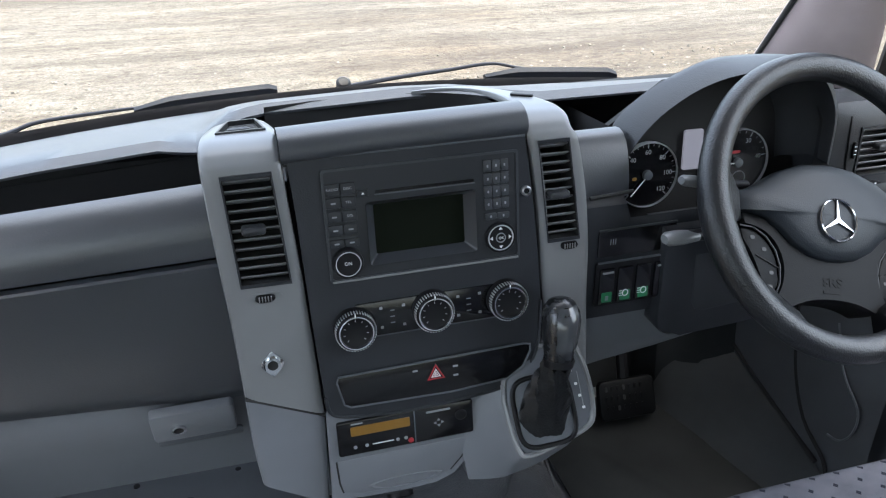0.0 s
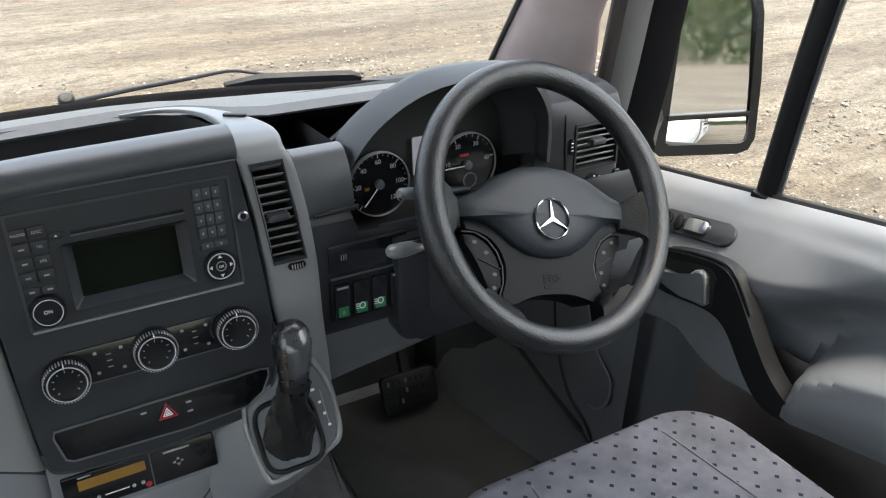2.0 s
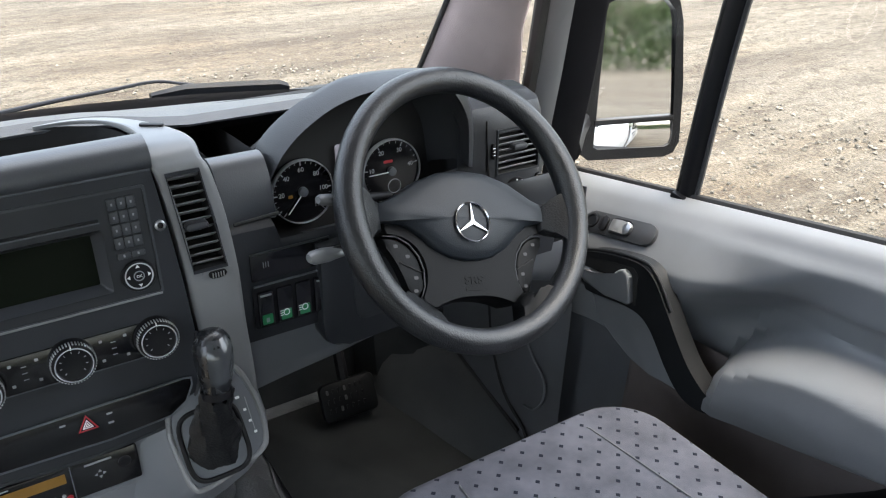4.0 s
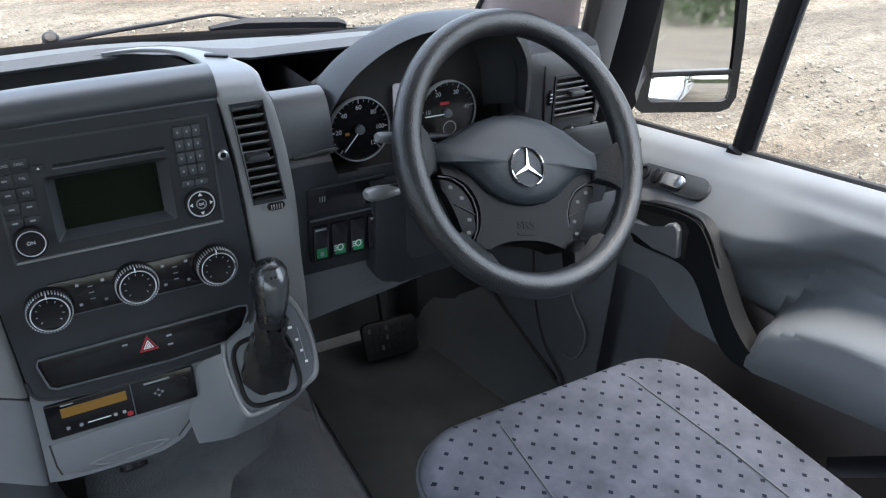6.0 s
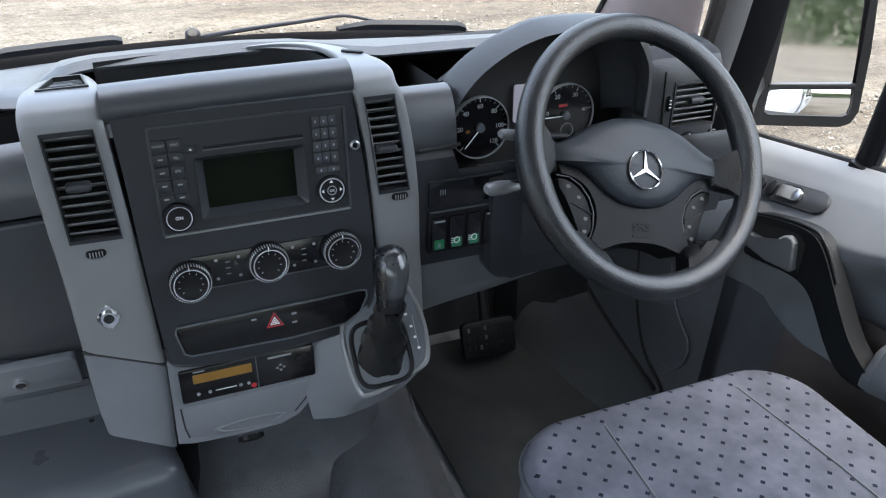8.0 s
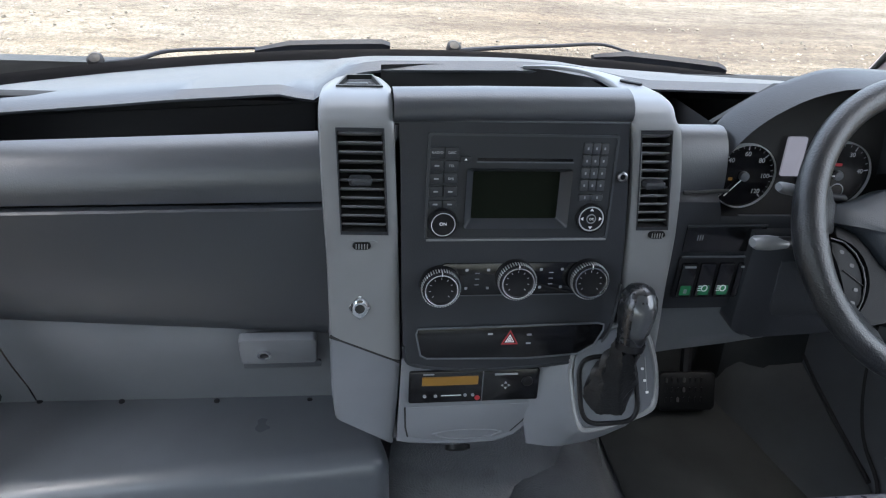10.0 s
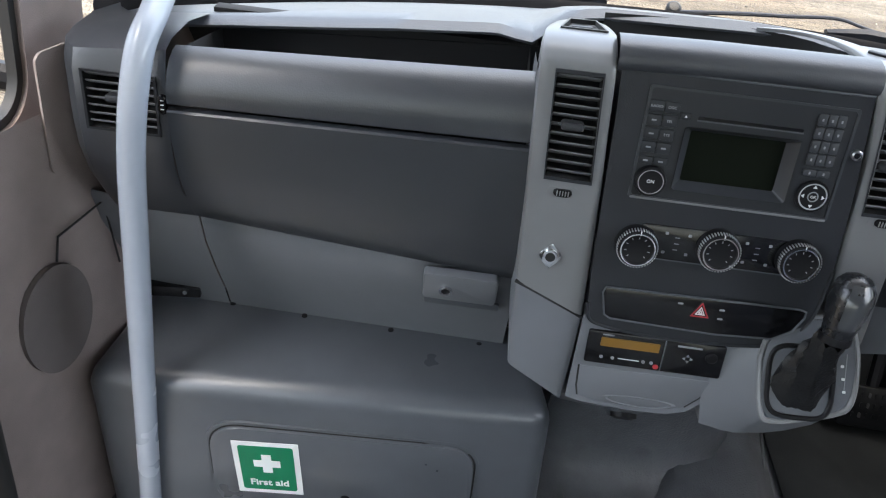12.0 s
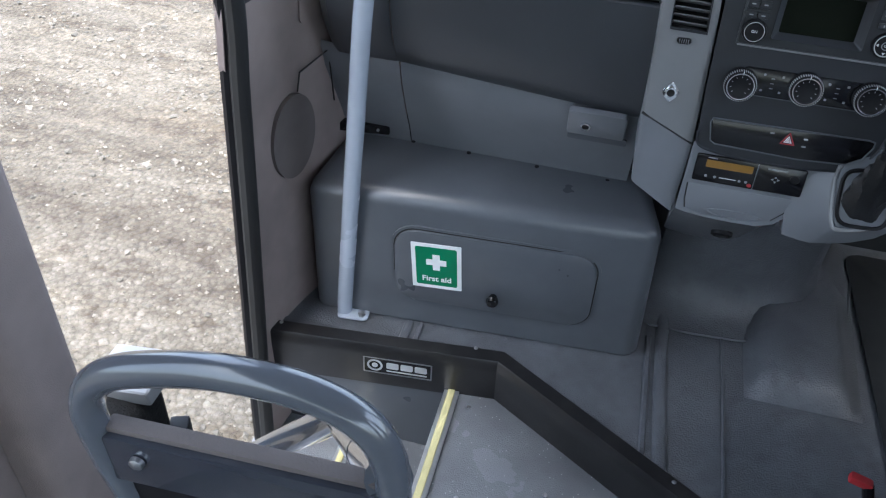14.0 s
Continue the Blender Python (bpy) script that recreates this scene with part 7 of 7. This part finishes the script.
# window switches on the slope
WS = basis((0.8148, 0.020, 0.5533), (0, -1.0, 0.22), (0.607, 0.0, 0.795))
wsw = part("window_switches", prism(rrect(0.155, 0.036, 0.017, 6), 0.006, WS, 0.002, 0.0), M["dash_mid"], door, "dark oval switch plate")
part("mirror_switch", lathe([(0.0125, 0.005), (0.0125, 0.009), (0.010, 0.010), (0.008, 0.0075), (0.0005, 0.0075)], 28, WS @ Matrix.Translation((-0.058, 0.0, 0))), M["black"], wsw)
part("mirror_switch", prism(rrect(0.016, 0.026, 0.007, 5, -0.030, 0.0), 0.005, WS, 0.002, 0.005), M["black"], wsw)
part("rocker_bay", prism(rrect(0.046, 0.029, 0.010, 5, 0.006, 0.0), 0.0012, WS, 0, 0.0055), M["black"], wsw)
part("rocker", loft([[(u, v, w) for v, w in ((-0.012, 0.005), (-0.010, 0.009 + q), (0.0, 0.010 + q), (0.010, 0.009 + q), (0.012, 0.005))] for u, q in ((-0.014, 0.0), (-0.006, 0.004), (0.004, 0.005), (0.012, 0.003), (0.020, 0.001))], m=WS), M["silver"], wsw, "bright grey rocker")
part("rocker", prism(rrect(0.016, 0.020, 0.007, 5, 0.022, 0.0), 0.008, WS, 0.003, 0.004), M["steel"], wsw)
# window frame
bar_p = [(0.893, -0.035, 0.60), (0.885, -0.057, 0.84), (0.86, -0.10, 1.10), (0.80, -0.15, 1.40)]
part("divider_bar", tube(smooth_path(bar_p, 4), 0.0125, 10, flat=1.4), M["black"], door, "black window divider bar")
part("divider_seal", tube([Vector(p) + Vector((-0.006, 0.014, 0)) for p in smooth_path(bar_p, 4)], 0.005, 6), M["rubber"], door)
part("divider_seal", tube([Vector(p) + Vector((-0.004, -0.019, 0)) for p in smooth_path(bar_p, 4)], 0.004, 6), M["dash_mid"], door)
part("divider_foot", box(0.03, 0.036, 0.02, pose(0.886, -0.036, 0.610, 8, 0, 0), 0.005), M["black"], door)
# leading edge of the door: black frame and a grey metal edge
EDGE = [(0.0, 0.55), (0.25, 0.75), (0.5, 0.95), (0.75, 1.15), (1.0, 1.42)]
part("front_frame", loft([[(0.852 - 0.055 * s * s, 0.262 - 0.125 * s, z), (0.866 - 0.06 * s * s, 0.238 - 0.12 * s, z), (0.890 - 0.06 * s * s, 0.222 - 0.12 * s, z), (0.900 - 0.06 * s * s, 0.24 - 0.12 * s, z), (0.885 - 0.06 * s * s, 0.29 - 0.12 * s, z)] for s, z in EDGE], closed=True, caps=True), M["black"], door, "black front window frame")
part("frame_trim", loft([[(0.822 - 0.05 * s * s, 0.300 - 0.13 * s, z), (0.832 - 0.05 * s * s, 0.282 - 0.13 * s, z), (0.842 - 0.05 * s * s, 0.266 - 0.13 * s, z), (0.851 - 0.05 * s * s, 0.262 - 0.13 * s, z), (0.860 - 0.05 * s * s, 0.29 - 0.13 * s, z)] for s, z in EDGE]), M["silver"], door, "grey metal frame edge")
part("frame_seal", tube([(0.822 - 0.05 * s * s, 0.305 - 0.13 * s, z) for s, z in EDGE], 0.014, 8), M["rubber"], door, "black rubber seal")
gp = part("pane", loft([[(0.897, 0.23, 0.54), (0.88, 0.16, 0.95), (0.82, 0.10, 1.42)], [(0.897, -0.02, 0.60), (0.88, -0.05, 0.95), (0.82, -0.14, 1.42)], [(0.897, -1.1, 0.8), (0.88, -1.1, 0.95), (0.82, -1.1, 1.42)]]), M["glass"], door)
gp.visible_shadow = False

# ---- driver's outer mirror ----
mir = thing("door_mirror", "black rain-spotted door mirror with a small lower wide-angle glass", "mirror")
MM = basis((1.13, 0.27, 0.70), (0.927, -0.375, 0.0), (0.0287, 0.0711, 0.997))


def case(e, q):
    """Outline of the mirror case, narrower at the top, grown by e."""
    return [(x, y) for x, y in ((-0.158 - e, -0.13), (-0.150 - e, -0.152 - e), (-0.130, -0.167 - e), (0.030, -0.166 - e), (0.050 + e * 0.7, -0.158 - e * 0.7), (0.060 + e, -0.135), (0.052 + e, -0.02), (0.035 + e, 0.10), (0.024 + e * 0.7, 0.135 + e * 0.7), (0.0, 0.150 + e), (-0.120, 0.152 + e), (-0.146 - e * 0.7, 0.140 + e * 0.7), (-0.157 - e, 0.115))][::1 if q else -1]


def pane_rows(x0, x1, x2, x3, y0, y1, bow, n=14):
    """A glass from a lower to an upper edge, domed by bow."""
    rows = []
    for j in range(n + 1):
        v = j / n
        a, b = x0 + (x2 - x0) * v, x1 + (x3 - x1) * v
        rows.append([(a + (b - a) * k / n, y0 + (y1 - y0) * v, bow * (1 - (2 * k / n - 1) ** 2) + 0.4 * bow * (1 - (2 * v - 1) ** 2)) for k in range(n + 1)])
    return rows


part("shell", prism(case(0.0, True), 0.09, MM, 0.0, -0.095), M["black"], mir)
inner = [(-0.121, -0.13), (-0.121, -0.140), (-0.112, -0.146), (0.030, -0.145), (0.041, -0.140), (0.043, -0.125), (0.034, -0.02), (0.022, 0.10), (0.016, 0.120), (0.0, 0.137), (-0.100, 0.140), (-0.116, 0.132), (-0.119, 0.115)]
part("rim", ring(case(0.0, True), inner, 0.014, MM, -0.006), M["mirror_rim"], mir, "rain-spotted black rim")
part("main_glass", loft(pane_rows(-0.118, 0.036, -0.121, 0.020, -0.088, 0.142, 0.0), m=MM @ pose(0, 0, 0, -1.9, 0, 0)), M["mirror"], mir, "flat mirror glass")
part("wide_glass", loft(pane_rows(-0.124, 0.046, -0.124, 0.040, -0.149, -0.092, 0.006), m=MM @ pose(0, 0, 0, 0, -3, 0)), M["mirror"], mir, "small wide-angle mirror glass")
part("divider", box(0.165, 0.011, 0.012, MM @ pose(-0.042, -0.0885, 0.006, 0, 0, 2), 0.003), M["mirror_rim"], mir)
part("arm", tube([(0.885, 0.24, 0.60), (0.95, 0.30, 0.60), (1.03, 0.36, 0.62)], 0.028, 10), M["black"], mir)

# hedge across the yard behind the bus
rng = random.Random(4)
vs, fs = [], []
for k in range(46000):
    x, u = rng.uniform(-12, 30), rng.random()
    top = 2.3 + 0.35 * noise.noise(Vector((x * 0.6, 0, 0))) + 0.2 * noise.noise(Vector((x * 2.1, 3, 0)))
    p = Vector((x, -25 - rng.uniform(0, 0.5) - 0.8 * u + 0.25 * noise.noise(Vector((x * 1.4, u * 3, 5))), GROUND + top * u ** 0.8))
    r = rng.uniform(0.035, 0.085)
    q = Euler((rng.uniform(0, 6.3), rng.uniform(0, 6.3), rng.uniform(0, 6.3))).to_matrix()
    n = len(vs)
    for d in ((-1, -0.5, 0), (0, -0.9, 0.1), (1, -0.3, 0), (0.6, 0.7, 0.2), (-0.5, 0.8, 0)):
        vs.append(p + q @ (Vector(d) * r))
    fs.append((n, n + 1, n + 2, n + 3, n + 4))
me = bpy.data.meshes.new("hedge")
me.from_pydata(vs, [], fs)
me.materials.append(M["foliage"])
tagged(new("hedge", me), "green leafy hedge along the edge of the yard", "hedge", "", "stuff")
